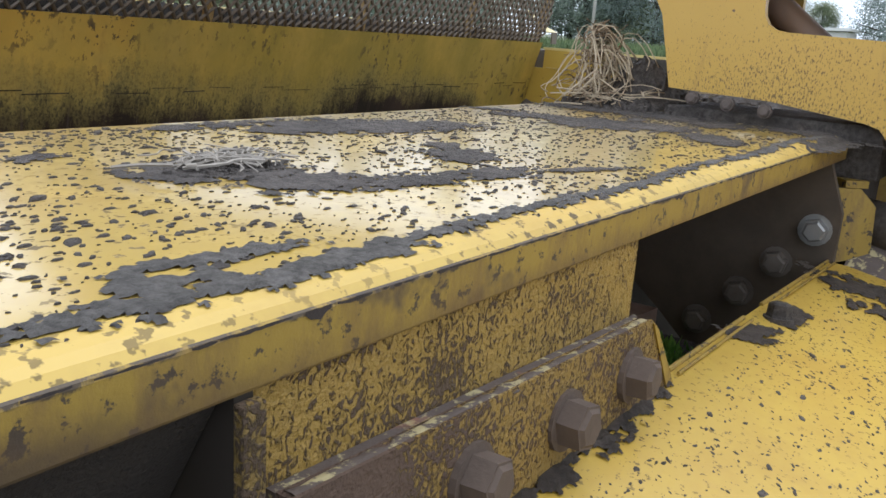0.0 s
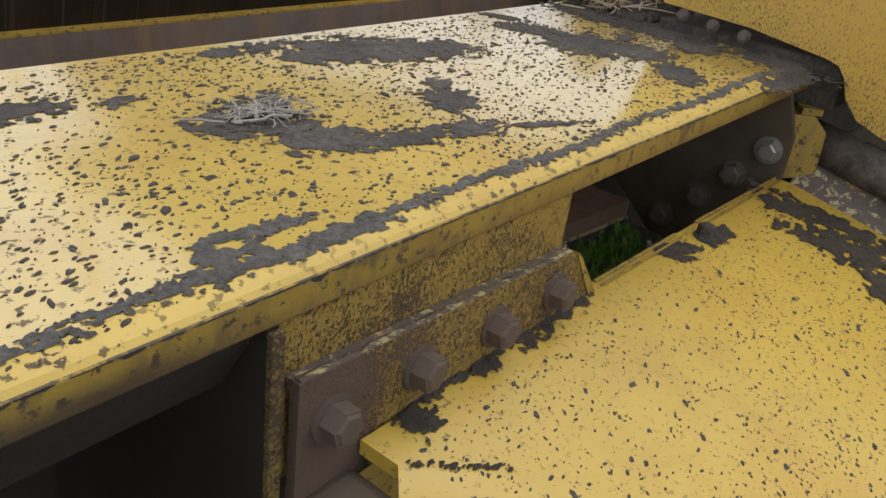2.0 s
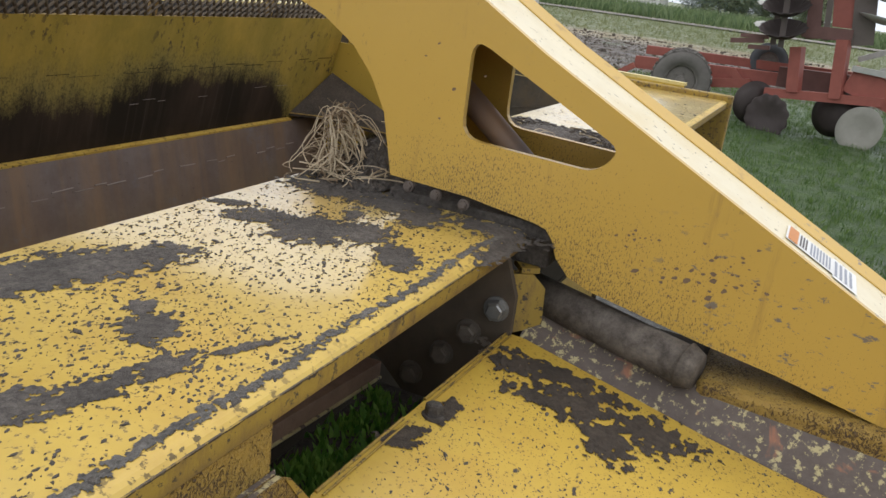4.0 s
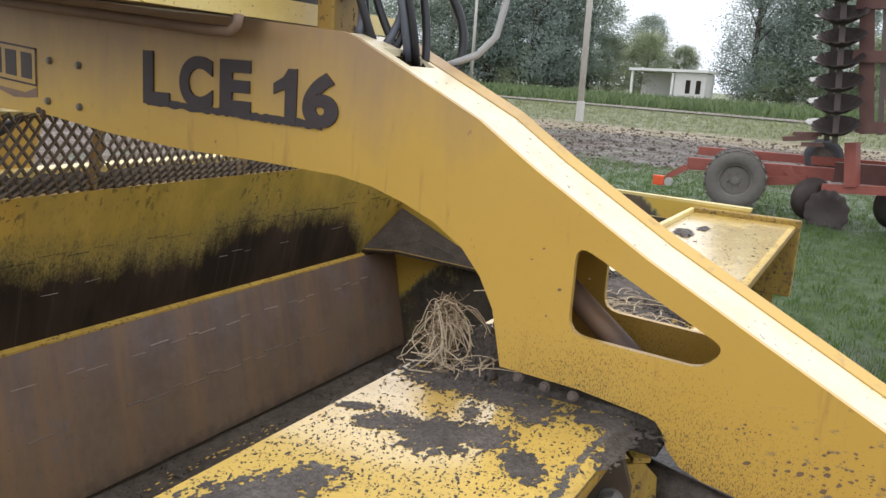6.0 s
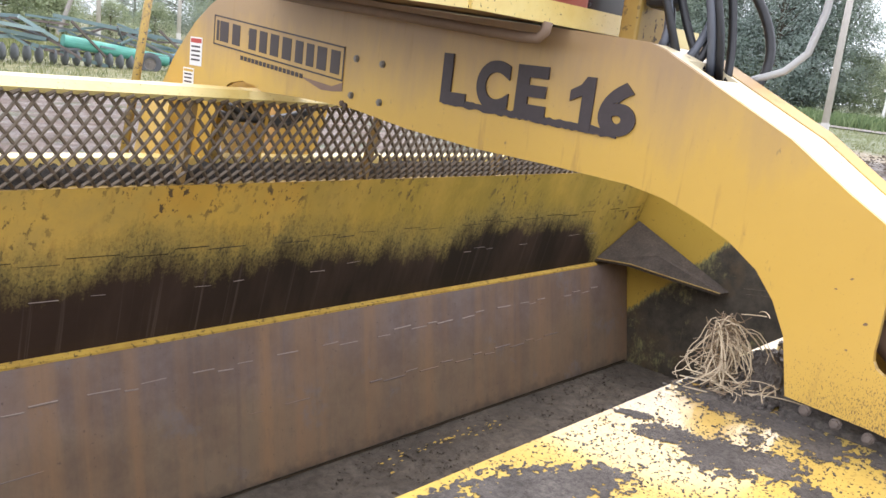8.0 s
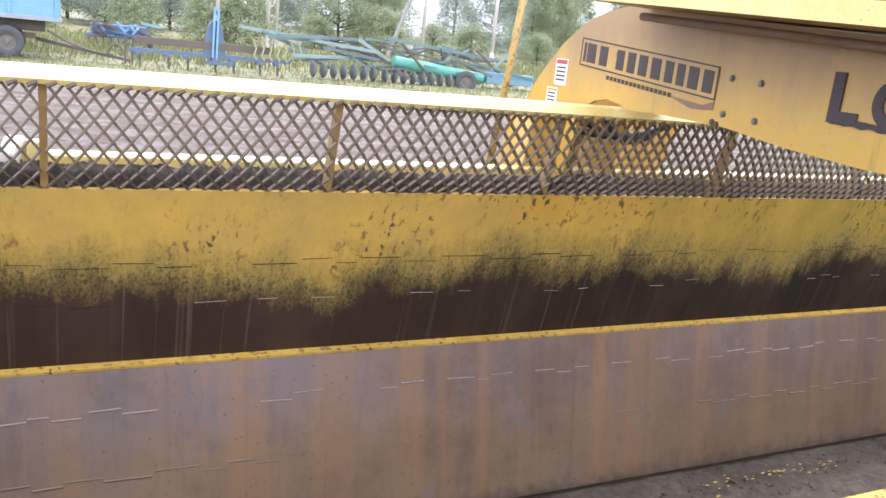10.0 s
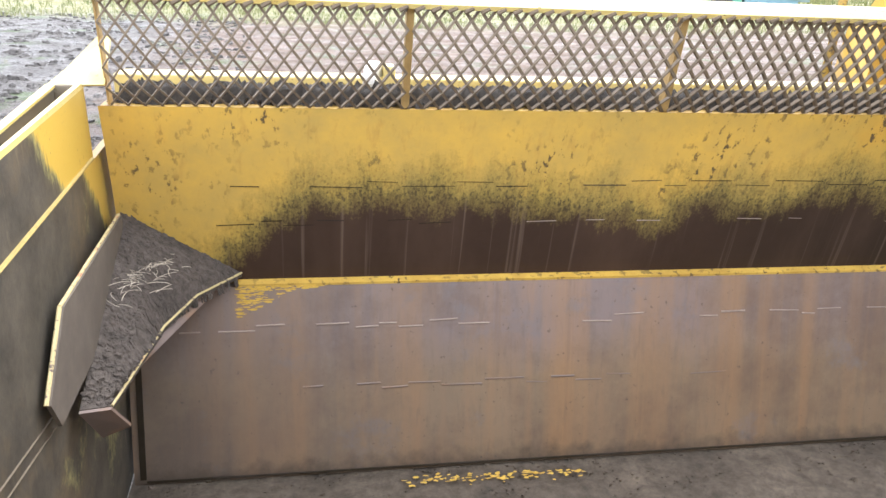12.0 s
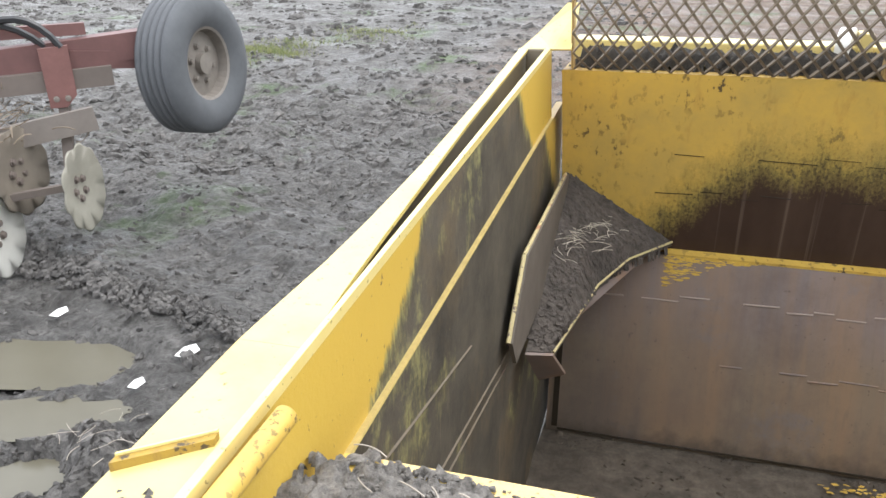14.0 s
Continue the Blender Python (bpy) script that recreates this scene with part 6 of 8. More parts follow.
flakes("soil_flakes", 13000, top_spot, lambda x, y: TOP - droop(y) + 0.0004, 0.0052, "small dark flakes of soil strewn over the top plate", 21)
flakes("soil_flakes", 1300, lambda r: (0.2 + 2.17 * r.random(), r.uniform(FRONT + 0.01, REAR - 0.01)), lambda x, y: TOP, 0.008, "small dark flakes of soil strewn over the top plate", 24)
flakes("soil_flakes", 1500, lambda r: (r.uniform(-2.15, -1.3), r.uniform(FRONT + 0.01, REAR - 0.01)), lambda x, y: TOP - droop(y) + 0.0004, 0.007, "small dark flakes of soil strewn over the top plate", 22)
flakes("soil_flakes", 7000, lambda r: (r.uniform(-0.86, -0.10), -0.02 - 0.55 * r.random()), wing_z, 0.0042, "fine dark specks of soil strewn over the wing plate", 23)


def straw_bunch(name, label, centre, spread, high, count, length, seed, lean=(0, 0, 0), r=0.0011, material=None):
    rng = random.Random(seed)
    bm = bmesh.new()
    for _ in range(count):
        a = Vector(centre) + Vector((rng.gauss(0, spread[0]), rng.gauss(0, spread[1]), 0.002))
        t = rng.gauss(3.6, 1.25) if high > 0.03 else rng.uniform(0, math.tau)
        d = Vector((math.cos(t), math.sin(t), 0))
        if high > 0.03:
            peak = Vector(centre) + Vector(lean) + Vector((rng.gauss(0, 0.011), rng.gauss(0, 0.011), 0))
            out_r, hh = rng.uniform(0.25, 1.0) * (spread[0] + spread[1]) * 0.62, high * rng.uniform(0.6, 1.0)
            kink = Vector((rng.gauss(0, 0.012), rng.gauss(0, 0.012), rng.gauss(0, 0.004)))
            turn, reach = rng.uniform(-1.1, 1.1), rng.uniform(0.7, 1.08)
            pts = []
            for k in range(11):
                q = k / 10 * reach
                dd = Vector((math.cos(t + turn * q), math.sin(t + turn * q), 0))
                pts.append(peak.lerp(Vector(centre), q * 0.9) + dd * out_r * q ** 0.85 + kink * math.sin(4.5 * q + t) + Vector((0, 0, max(0.0015, hh * (1 - q ** 1.35)))))
        else:
            ln = length * rng.uniform(0.4, 1.0)
            side = Vector((-d.y, d.x, 0)) * rng.uniform(-0.12, 0.12) * ln
            up = Vector((0, 0, rng.uniform(0.002, max(high, 0.006))))
            tilt = rng.uniform(-0.25, 0.25) * high / ln
            pts = [a + d * ln * (k / 5 - 0.5) + side * (4 * (k / 5) * (1 - k / 5)) + up * (0.4 + 1.2 * (k / 5) * (1 - k / 5)) + Vector((0, 0, max(0.0, tilt * ln * k / 5))) for k in range(6)]
        wire(bm, pts, r * rng.uniform(0.6, 1.2), 4)
    ob = part(name, bm, material or M_STRAW)
    return tagged(ob, label, "straw", "", "stuff")


def root_tuft(name, label, centre, seed, material):
    """A torn root of stubble: forked stalks spreading from one heart and drooping to the plate."""
    rng = random.Random(seed)
    bm = bmesh.new()
    c = Vector(centre)
    for k in range(48):
        a = rng.uniform(0, math.tau)
        reach = rng.uniform(0.014, 0.046)
        d, s = Vector((math.cos(a), math.sin(a), 0)), Vector((-math.sin(a), math.cos(a), 0)) * rng.gauss(0, 0.16)
        rise_by, r = rng.uniform(0.0, 0.004), rng.choice((0.0004, 0.0005, 0.0006, 0.0011))
        start = c + Vector((rng.gauss(0, 0.017), rng.gauss(0, 0.012), 0.0045))
        start -= d * reach * rng.uniform(0.0, 0.7)
        crook = Vector((rng.gauss(0, 0.0022), rng.gauss(0, 0.0022), 0))
        pts = [start + (d + s * q) * reach * q + Vector((0, 0, rise_by * 4 * q * (1 - q) - 0.004 * q)) + crook * math.sin(7 * q) for q in (0, 0.2, 0.4, 0.6, 0.8, 1.0)]
        wire(bm, pts, r, 5)
        if rng.random() < 0.6:
            b = pts[3]
            e = b + (d * 0.6 + Vector((-d.y, d.x, 0)) * rng.choice((-0.8, 0.8))) * reach * 0.4
            wire(bm, [b, b.lerp(e, 0.5) + Vector((0, 0, 0.001)), Vector((e.x, e.y, c.z + 0.001))], r * 0.7, 4)
    return tagged(part(name, bm, material), label, "straw", "", "stuff")


root_tuft("straw_tuft", "torn tuft of pale dry stubble lying on the plate", (-0.792, 0.226, TOP + 0.003), 31, plain("grey_stalks", (0.33, 0.295, 0.245), 0.85, 0, 0.5, 90))
flakes("soil_crumbs", 340, lambda r: (r.gauss(-0.792, 0.017), r.gauss(0.226, 0.014)), lambda x, y: TOP + 0.001, 0.006, "dark crumbs under the tuft of stubble", 67, (0.2, 0.5), M_SOIL, 0.7)


def bent_bundle(name, label, foot, top, seed):
    """A clump of bent stalks: a brown matted heart, and pale stalks folded over it that droop to the plate with a knee."""
    rng = random.Random(seed)
    t = tagged(new(name), label, "straw", "", "stuff")
    foot, top = Vector(foot), Vector(top)
    bm = bmesh.new()
    for _ in range(190):
        q = rng.random()
        c = foot.lerp(top, q) + Vector((rng.gauss(0, 1), rng.gauss(0, 1), 0)) * (0.026 - 0.014 * q)
        a = rng.uniform(0, math.tau)
        d = Vector((math.cos(a), math.sin(a), rng.uniform(-0.9, 0.9))) * rng.uniform(0.009, 0.020)
        bow = Vector((rng.gauss(0, 0.007), rng.gauss(0, 0.007), rng.gauss(0.003, 0.005)))
        wire(bm, [c + d * (k / 2 - 1) + bow * (1 - (k / 2 - 1) ** 2) for k in range(5)], rng.uniform(0.0006, 0.0011), 4)
    part("heart", bm, plain("brown_straw", (0.27, 0.195, 0.12), 0.85, 0, 0.5, 40), t, "brown matted stalks")
    bm = bmesh.new()
    for _ in range(64):
        a = rng.gauss(3.9, 1.1)
        d = Vector((math.cos(a), math.sin(a), 0))
        s = d.cross(Vector((0, 0, 1)))
        start = foot.lerp(top, rng.uniform(0.45, 1.0)) + Vector((rng.gauss(0, 0.012), rng.gauss(0, 0.012), 0))
        knee = Vector((start.x, start.y, 0)) + d * rng.choice((rng.uniform(0.012, 0.035), rng.uniform(0.03, 0.062))) + s * rng.gauss(0, 0.020)
        knee.z = foot.z + (start.z - foot.z) * rng.uniform(0.35, 0.85)
        end = Vector((knee.x, knee.y, foot.z + rng.uniform(0.001, 0.020))) + d * rng.uniform(-0.030, 0.018) + s * rng.gauss(0, 0.022)
        wob, bow_out = rng.gauss(0, 0.008), rng.uniform(-0.004, 0.016)
        pts = [start.lerp(knee, k / 4) + Vector((0, 0, 0.020 * math.sin(k / 4 * math.pi))) + s * wob * math.sin(k / 4 * math.pi) for k in range(5)] + [knee.lerp(end, k / 4) + d * bow_out * math.sin(k / 4 * math.pi) - s * wob * math.sin(k / 4 * math.pi) for k in range(1, 5)]
        if rng.random() < 0.35:
            pts.append(end + s * rng.uniform(-0.05, 0.05) + Vector((0, 0, 0.001)))
        wire(bm, pts, rng.uniform(0.0007, 0.0014), 4)
    wire(bm, curve_pts(top, top + Vector((0.085, -0.05, -0.075)), (0, 0, 0.012), 8), 0.0016, 5)
    wire(bm, curve_pts(top + Vector((-0.03, 0.0, -0.02)), top + Vector((0.012, -0.004, -0.01)), (0, 0, 0.022), 8), 0.0012, 5)
    part("stalks", bm, M_STRAW, t, "pale bent stalks")
    return t


bent_bundle("straw_bundle", "upright clump of pale bent straw beside the arm", (0.004, 0.366, TOP + 0.002), (0.040, 0.386, TOP + 0.112), 32)
straw_bunch("straw_scatter", "tangled straw round the bundle's foot", (-0.01, 0.36, TOP + 0.006), (0.028, 0.03), 0.020, 22, 0.10, 37, (0, 0, 0), 0.0009)
straw_bunch("straw_scatter", "loose straw at the foot of the arm", (0.06, 0.33, TOP + 0.012), (0.05, 0.05), 0.03, 40, 0.12, 33)
straw_bunch("straw_scatter", "loose straw scattered on the gusset's soil", (-2.14, 1.78, 0.875), (0.035, 0.075), 0.014, 80, 0.055, 34, (0, 0, 0), 0.0007, plain("pale_straw", (0.48, 0.43, 0.35), 0.85, 0, 0.3, 20))
straw_bunch("straw_scatter", "loose straw at the far side of the arm", (0.45, 0.24, TOP + 0.016), (0.13, 0.07), 0.025, 170, 0.10, 35, (0, 0, 0), 0.0012, M_STRAW)
straw_bunch("straw_scatter", "bits of straw in the soil heap", (-2.10, 0.30, TOP + 0.018), (0.035, 0.04), 0.008, 16, 0.035, 36, (0, 0, 0), 0.0006, M_STRAW_OLD)
flakes("soil_heap", 2600, lambda r: (r.gauss(0.055, 0.035), min(r.gauss(0.315, 0.045), 0.412)), lambda x, y: TOP + 0.060 * math.exp(-((x - 0.06) / 0.045) ** 2 - ((y - 0.32) / 0.06) ** 2), 0.013, "crumbly soil heaped behind the straw bundle", 64, (0.3, 0.8), M_SOIL, 0.8)
flakes("soil_heap", 3000, lambda r: (r.uniform(0.17, 0.95), r.uniform(0.05, 0.40)), lambda x, y: TOP + 0.004, 0.017, "loose crumbs of soil on the beam beyond the arm", 65, (0.3, 0.6), M_WETSOIL, 0.8)
flakes("soil_heap", 4200, lambda r: (min(max(r.gauss(-2.12, 0.04), -2.172), -1.98), min(r.gauss(0.27, 0.06), 0.408)), lambda x, y: TOP + 0.022 * math.exp(-((x + 2.12) / 0.06) ** 2 - ((y - 0.28) / 0.10) ** 2), 0.006, "loose crumbs on the soil heap at the beam's end", 66, (0.3, 0.7), M_HEAP, 0.8)
dirt_patch("soil_heap", [(0.45, 0.22, 0.22, 0.15, 0), (0.75, 0.25, 0.15, 0.10, 0)], z0, 0.010, 0.018, "soil spread on the beam beyond the arm", M_WETSOIL, 0.5, 15, 2.0)

# ---- ground ----


def rise(x, y):
    """The field climbs gently away from the machine."""
    return 0.018 * min(max(x - 4, 0), 76) + 0.02 * min(max(y - 25, 0), 60)


POOLS = ((-4.30, 2.12, 0.42, 0.17, 0.25), (-4.02, 1.80, 0.34, 0.11, 0.45), (-3.80, 1.52, 0.22, 0.10, 0.5))


def ground_z(x, y):
    d = math.hypot(x + 1, y)
    near = 1.0 if d < 12 else max(0.0, 1 - (d - 12) / 25)
    mud = 1.0 if x < -2 else max(0.15, 1 - (x + 2) / 3)
    h = 0.030 * noise.fractal(Vector((x * 2.2, y * 2.2, 3)), 0.9, 2.1, 5) + 0.03 * noise.noise(Vector((x * 0.7, y * 0.7, 8)))
    rut = 0.035 * math.sin(5.2 * (0.55 * x + y) + 2.0 * noise.noise(Vector((x * 0.6, y * 0.6, 1)))) if x < -2.4 and 0.5 < y < 30 else 0.0
    fine = 0.027 * noise.fractal(Vector((x * 7, y * 10, 6)), 0.7, 2.2, 4) if x < -2 and d < 10 else 0.0
    dip = 0.0
    for cx, cy, a, c, turn in POOLS:
        ct, st = math.cos(turn), math.sin(turn)
        u, v = ((x - cx) * ct + (y - cy) * st) / a, (-(x - cx) * st + (y - cy) * ct) / c
        dip = max(dip, 0.075 * max(0.0, 1.25 - u * u - v * v))
    return rise(x, y) + (h + rut * 0.85 + fine) * near * mud - 0.01 - dip


def axis_steps(fine0, fine1, fine, far):
    out, v, s = [], fine0, fine
    while v > -far:
        s *= 1.25
        v -= s
        out.append(v)
    out = out[::-1]
    v = fine0
    while v < fine1:
        out.append(v)
        v += fine
    s = fine
    while v < far:
        out.append(v)
        s *= 1.12
        v += s
    return out


def ground_material():
    n = Nodes("field_ground")
    x, y = n.axis(0), n.axis(1)
    wob = n.math("MULTIPLY", n.noise(0.5, 4), 3.0)
    xw, yw = n.math("ADD_FREE", x, wob), n.math("ADD_FREE", y, wob)
    mud = n.mix(n.steps(n.noise(7.0, 12, 0.82, n.scaled(1, 1.5, 1), 0.6), (0.36, 0.0), (0.64, 1.0)), (0.045, 0.042, 0.039), (0.255, 0.243, 0.226))
    mud = n.mix(n.steps(n.noise(34, 8, 0.75), (0.46, 0.0), (0.62, 0.8)), mud, (0.05, 0.044, 0.038))
    mud = n.mix(n.steps(n.noise(75, 3, 0.6), (0.68, 0.0), (0.71, 0.8)), mud, (0.26, 0.23, 0.19))
    brown = n.mix(n.steps(n.noise(3.0, 10, 0.8, n.scaled(1, 1, 1)), (0.36, 0.0), (0.64, 1.0)), (0.075, 0.048, 0.034), (0.23, 0.16, 0.115))
    green = n.mix(n.steps(n.noise(4.0, 9, 0.75), (0.35, 0.0), (0.65, 1.0)), (0.035, 0.075, 0.015), (0.10, 0.165, 0.04))
    pale = n.mix(n.noise(3.0, 8, 0.7), (0.19, 0.20, 0.075), (0.32, 0.29, 0.15))
    straw = n.mix(n.noise(4.0, 8, 0.7), (0.24, 0.19, 0.11), (0.34, 0.28, 0.17))
    t = n.mix(n.ramp(yw, 7.0, 10.0), mud, brown)
    t = n.mix(n.ramp(n.math("MULTIPLY", x, -1.0), 3.0, 5.0), t, mud)
    t = n.mix(n.ramp(yw, 20.0, 24.0), t, pale)
    right = n.ramp(xw, 4.5, 7.0)
    tilled = n.mix(n.steps(n.noise(3.0, 10, 0.8), (0.36, 0.0), (0.64, 1.0)), (0.028, 0.021, 0.015), (0.17, 0.13, 0.095))
    rt = n.mix(n.ramp(xw, 14.5, 17.5), green, tilled)
    rt = n.mix(n.ramp(xw, 23.5, 25.5), rt, straw)
    rt = n.mix(n.ramp(xw, 27.0, 29.0), rt, n.mix(n.noise(1.0), (0.10, 0.14, 0.04), (0.2, 0.2, 0.09)))
    low = n.ramp(n.math("ADD_FREE", n.math("MULTIPLY", x, 0.9), n.math("MULTIPLY", y, -1.0)), -3.0, 2.0)
    t = n.mix(n.math("MULTIPLY", right, low), t, rt)
    patch = n.steps(n.noise(0.9, 6, 0.7), (0.55, 0.0), (0.65, 0.7))
    t = n.mix(n.math("MULTIPLY", patch, n.ramp(yw, 4.0, 6.0)), t, green)
    wet = n.steps(n.noise(1.6, 6, 0.65), (0.38, 0.34), (0.62, 0.82))
    return n.done(t, wet, 0.0, n.math("ADD_FREE", n.noise(26, 10, 0.8), n.math("MULTIPLY", n.noise(3.5, 6, 0.7), 2.0)), 1.0, 0.06)


gx, gy = axis_steps(-6.8, -2.3, 0.024, 1500), axis_steps(0.7, 7.0, 0.024, 1500)
verts = [(x, y, ground_z(x, y)) for x in gx for y in gy]
K = len(gy)
faces = [(i * K + j, (i + 1) * K + j, (i + 1) * K + j + 1, i * K + j + 1) for i in range(len(gx) - 1) for j in range(K - 1)]
me = bpy.data.meshes.new("ground")
me.from_pydata(verts, [], faces)
me.materials.append(ground_material())
for p in me.polygons:
    p.use_smooth = True
ground = tagged(new("ground", me), "muddy rutted farmyard ground turning to grass and ploughed soil", "ground", "", "structure")
road = bmesh.new()
prev = None
for k in range(41):
    y = -160 + 8 * k
    x = 40 + 0.05 * y
    a, b = road.verts.new((x, y, rise(x, y) + 0.05)), road.verts.new((x + 2.2, y, rise(x + 2.2, y) + 0.05))
    if prev:
        road.faces.new((prev[0], a, b, prev[1]))
    prev = (a, b)
tagged(part("road", road, soil("pale_track", (0.20, 0.18, 0.155), (0.30, 0.275, 0.24), 2.0)), "pale gravel track across the field", "road", "", "structure")


def puddle(cx, cy, a, b, turn, seed):
    rng = random.Random(seed)
    bm = bmesh.new()
    z = -0.030
    vs = []
    for k in range(28):
        ang = k * math.tau / 28
        r = 0.75 + 0.45 * noise.noise(Vector((math.cos(ang) * 1.7, math.sin(ang) * 1.7, seed)))
        u, v = a * r * math.cos(ang), b * r * math.sin(ang)
        vs.append(bm.verts.new((cx + u * math.cos(turn) - v * math.sin(turn), cy + u * math.sin(turn) + v * math.cos(turn), z)))
    bm.faces.new(vs)
    n = Nodes("muddy_water")
    m = n.done(n.mix(n.noise(4), (0.075, 0.068, 0.046), (0.12, 0.11, 0.08)), 0.28, 0.0, n.noise(6), 0.03, 0.002)
    return tagged(part("puddle", bm, m), "shallow muddy puddle in a wheel rut", "puddle", "puddles", "structure")


M_CLOD = soil("loose_clods", (0.050, 0.046, 0.043), (0.195, 0.183, 0.170), 25, 0.8, 1.0, 0.01)
flakes("mud_clods", 4200, lambda r: (-2.45 - 4.3 * r.random(), 0.8 + 6.0 * r.random()), ground_z, 0.036, "loose clods of wet mud strewn over the yard", 44, (0.25, 0.6), M_CLOD, 0.7)
flakes("mud_clods", 12000, lambda r: (-2.6 - 16 * r.random(), 4.5 + 16 * r.random() ** 1.3), ground_z, 0.085, "loose clods of wet mud strewn over the yard", 45, (0.2, 0.5), M_CLOD, 0.7)
for k, (cx, cy, a, c, turn) in enumerate(POOLS):
    puddle(cx, cy, a * 1.6, c * 1.6, turn, k + 1)
flakes("mud_clods", 9000, lambda r: (14.5 + 11 * r.random(), -12 + 30 * r.random()), ground_z, 0.075, "clods of turned soil on the ploughed strip", 48, (0.25, 0.6), soil("turned_clods", (0.05, 0.04, 0.03), (0.20, 0.155, 0.11), 12), 0.7)
flakes("clod_heap", 1700, lambda r: (r.gauss(-3.62, 0.13), r.gauss(1.62, 0.09)), lambda x, y: ground_z(x, y) + 0.13 * math.exp(-((x + 3.62) / 0.15) ** 2 - ((y - 1.62) / 0.10) ** 2), 0.035, "heap of torn wet clods with roots", 46, (0.3, 0.8), M_CLOD, 0.75)
flakes("clod_ridge", 1300, lambda r: (lambda s: (-3.3 - 2.2 * s + r.gauss(0, 0.06), 2.35 + 0.75 * s + r.gauss(0, 0.06)))(r.random()), lambda x, y: ground_z(x, y) + 0.02, 0.035, "ridge of wet clods beside a wheel rut", 47, (0.3, 0.8), M_CLOD, 0.75)
straw_bunch("straw_scatter", "stalks mixed into the torn clods", (-3.62, 1.62, 0.10), (0.12, 0.08), 0.02, 16, 0.10, 42, (0, 0, 0), 0.0012, M_STRAW_OLD)
for k, (sx, sy, s) in enumerate(((-4.47, 2.45, 0.035), (-3.70, 2.26, 0.042), (-3.76, 2.02, 0.028))):
    bm = bmesh.new()
    z = ground_z(sx, sy) + 0.02
    slab(bm, [(sx - s, sy - s * 0.7, z), (sx + s * 0.6, sy - s, z + 0.006), (sx + s, sy + s * 0.5, z + 0.012), (sx + s * 0.2, sy + s * 1.1, z + 0.02), (sx - s * 0.8, sy + s * 0.6, z + 0.01)], (0, 0, 0.001))
    ob = part("paper_scrap", bm, M_WHITE)
    tagged(ob, "torn white paper scrap lying on wet mud", "paper", "paper scraps")


def grass_field(name, label, count, spot, high, seed, material, blades=5, level=None, broad=0.07):
    rng = random.Random(seed)
    verts, faces = [], []
    for _ in range(count):
        x, y = spot(rng)
        z = ground_z(x, y) if level is None else level
        for _ in range(blades):
            a, s = rng.uniform(0, math.tau), high * rng.uniform(0.4, 1.0)
            bx, by = x + rng.gauss(0, high * 0.4), y + rng.gauss(0, high * 0.4)
            w, b = s * broad, len(verts)
            lean = s * rng.uniform(0.1, 0.7)
            verts += [(bx - w * math.sin(a), by + w * math.cos(a), z), (bx + w * math.sin(a), by - w * math.cos(a), z), (bx + 0.4 * lean * math.cos(a) + w * 0.7 * math.sin(a), by + 0.4 * lean * math.sin(a) - w * 0.7 * math.cos(a), z + 0.65 * s), (bx + lean * math.cos(a), by + lean * math.sin(a), z + s)]
            faces += [(b, b + 1, b + 2), (b, b + 2, b + 3)]
    me = bpy.data.meshes.new(name)
    me.from_pydata(verts, [], faces)
    me.materials.append(material)
    return tagged(new(name, me), label, "grass", "", "stuff")


def leaf_material(name, a, b):
    n = Nodes(name)
    g = n.add("ShaderNodeNewGeometry")
    t = n.mix(g.outputs["Random Per Island"], a, b)
    n.b.inputs["Subsurface Weight"].default_value = 0.0
    m = n.done(t, 0.6)
    thin = n.add("ShaderNodeBsdfTranslucent")
    both = n.add("ShaderNodeMixShader")
    both.inputs[0].default_value = 0.5
    n.link(t, thin.inputs["Color"])
    n.link(n.b.outputs[0], both.inputs[1])
    n.link(thin.outputs[0], both.inputs[2])
    n.link(both.outputs[0], n.t.nodes["Material Output"].inputs["Surface"])
    return m


M_GRASS = leaf_material("grass_blades", (0.055, 0.115, 0.024), (0.16, 0.235, 0.065))
M_SHOOT = leaf_material("young_shoots", (0.095, 0.247, 0.038), (0.323, 0.551, 0.114))
M_WEED = leaf_material("tall_weeds", (0.12, 0.155, 0.06), (0.30, 0.30, 0.14))
M_VERGE = leaf_material("verge_weeds", (0.10, 0.155, 0.065), (0.22, 0.28, 0.13))
grass_field("grass", "short green grass beside the machine", 15000, lambda r: (4.2 + 11 * r.random() ** 1.3, r.uniform(-5.5, 5.5)), 0.065, 50, M_GRASS)
grass_field("weeds", "weeds growing under the front beam", 1500, lambda r: (r.uniform(-0.75, 0.6), r.uniform(-0.05, 1.0)), 0.20, 51, M_GRASS, 6)
grass_field("weeds", "small green weeds sprouting on the soil-covered shelf", 280, lambda r: (r.uniform(-0.60, -0.12), r.uniform(0.05, 0.185)), 0.024, 57, M_SHOOT, 6, 0.886, 0.24)
grass_field("tall_weeds", "tall weeds along the far edge of the field", 5200, lambda r: (r.uniform(43, 52), r.uniform(-30, 60)), 0.75, 52, M_VERGE, 5)
grass_field("tall_weeds", "tall weeds in front of the tree belt", 5200, lambda r: (r.uniform(-28, 45), r.uniform(29.5, 42)), 0.45, 53, M_WEED, 5)
grass_field("grass", "thin pale grass at the edge of the ploughed soil", 3500, lambda r: (r.uniform(-12, 20), r.uniform(19, 30)), 0.16, 54, M_WEED, 4)

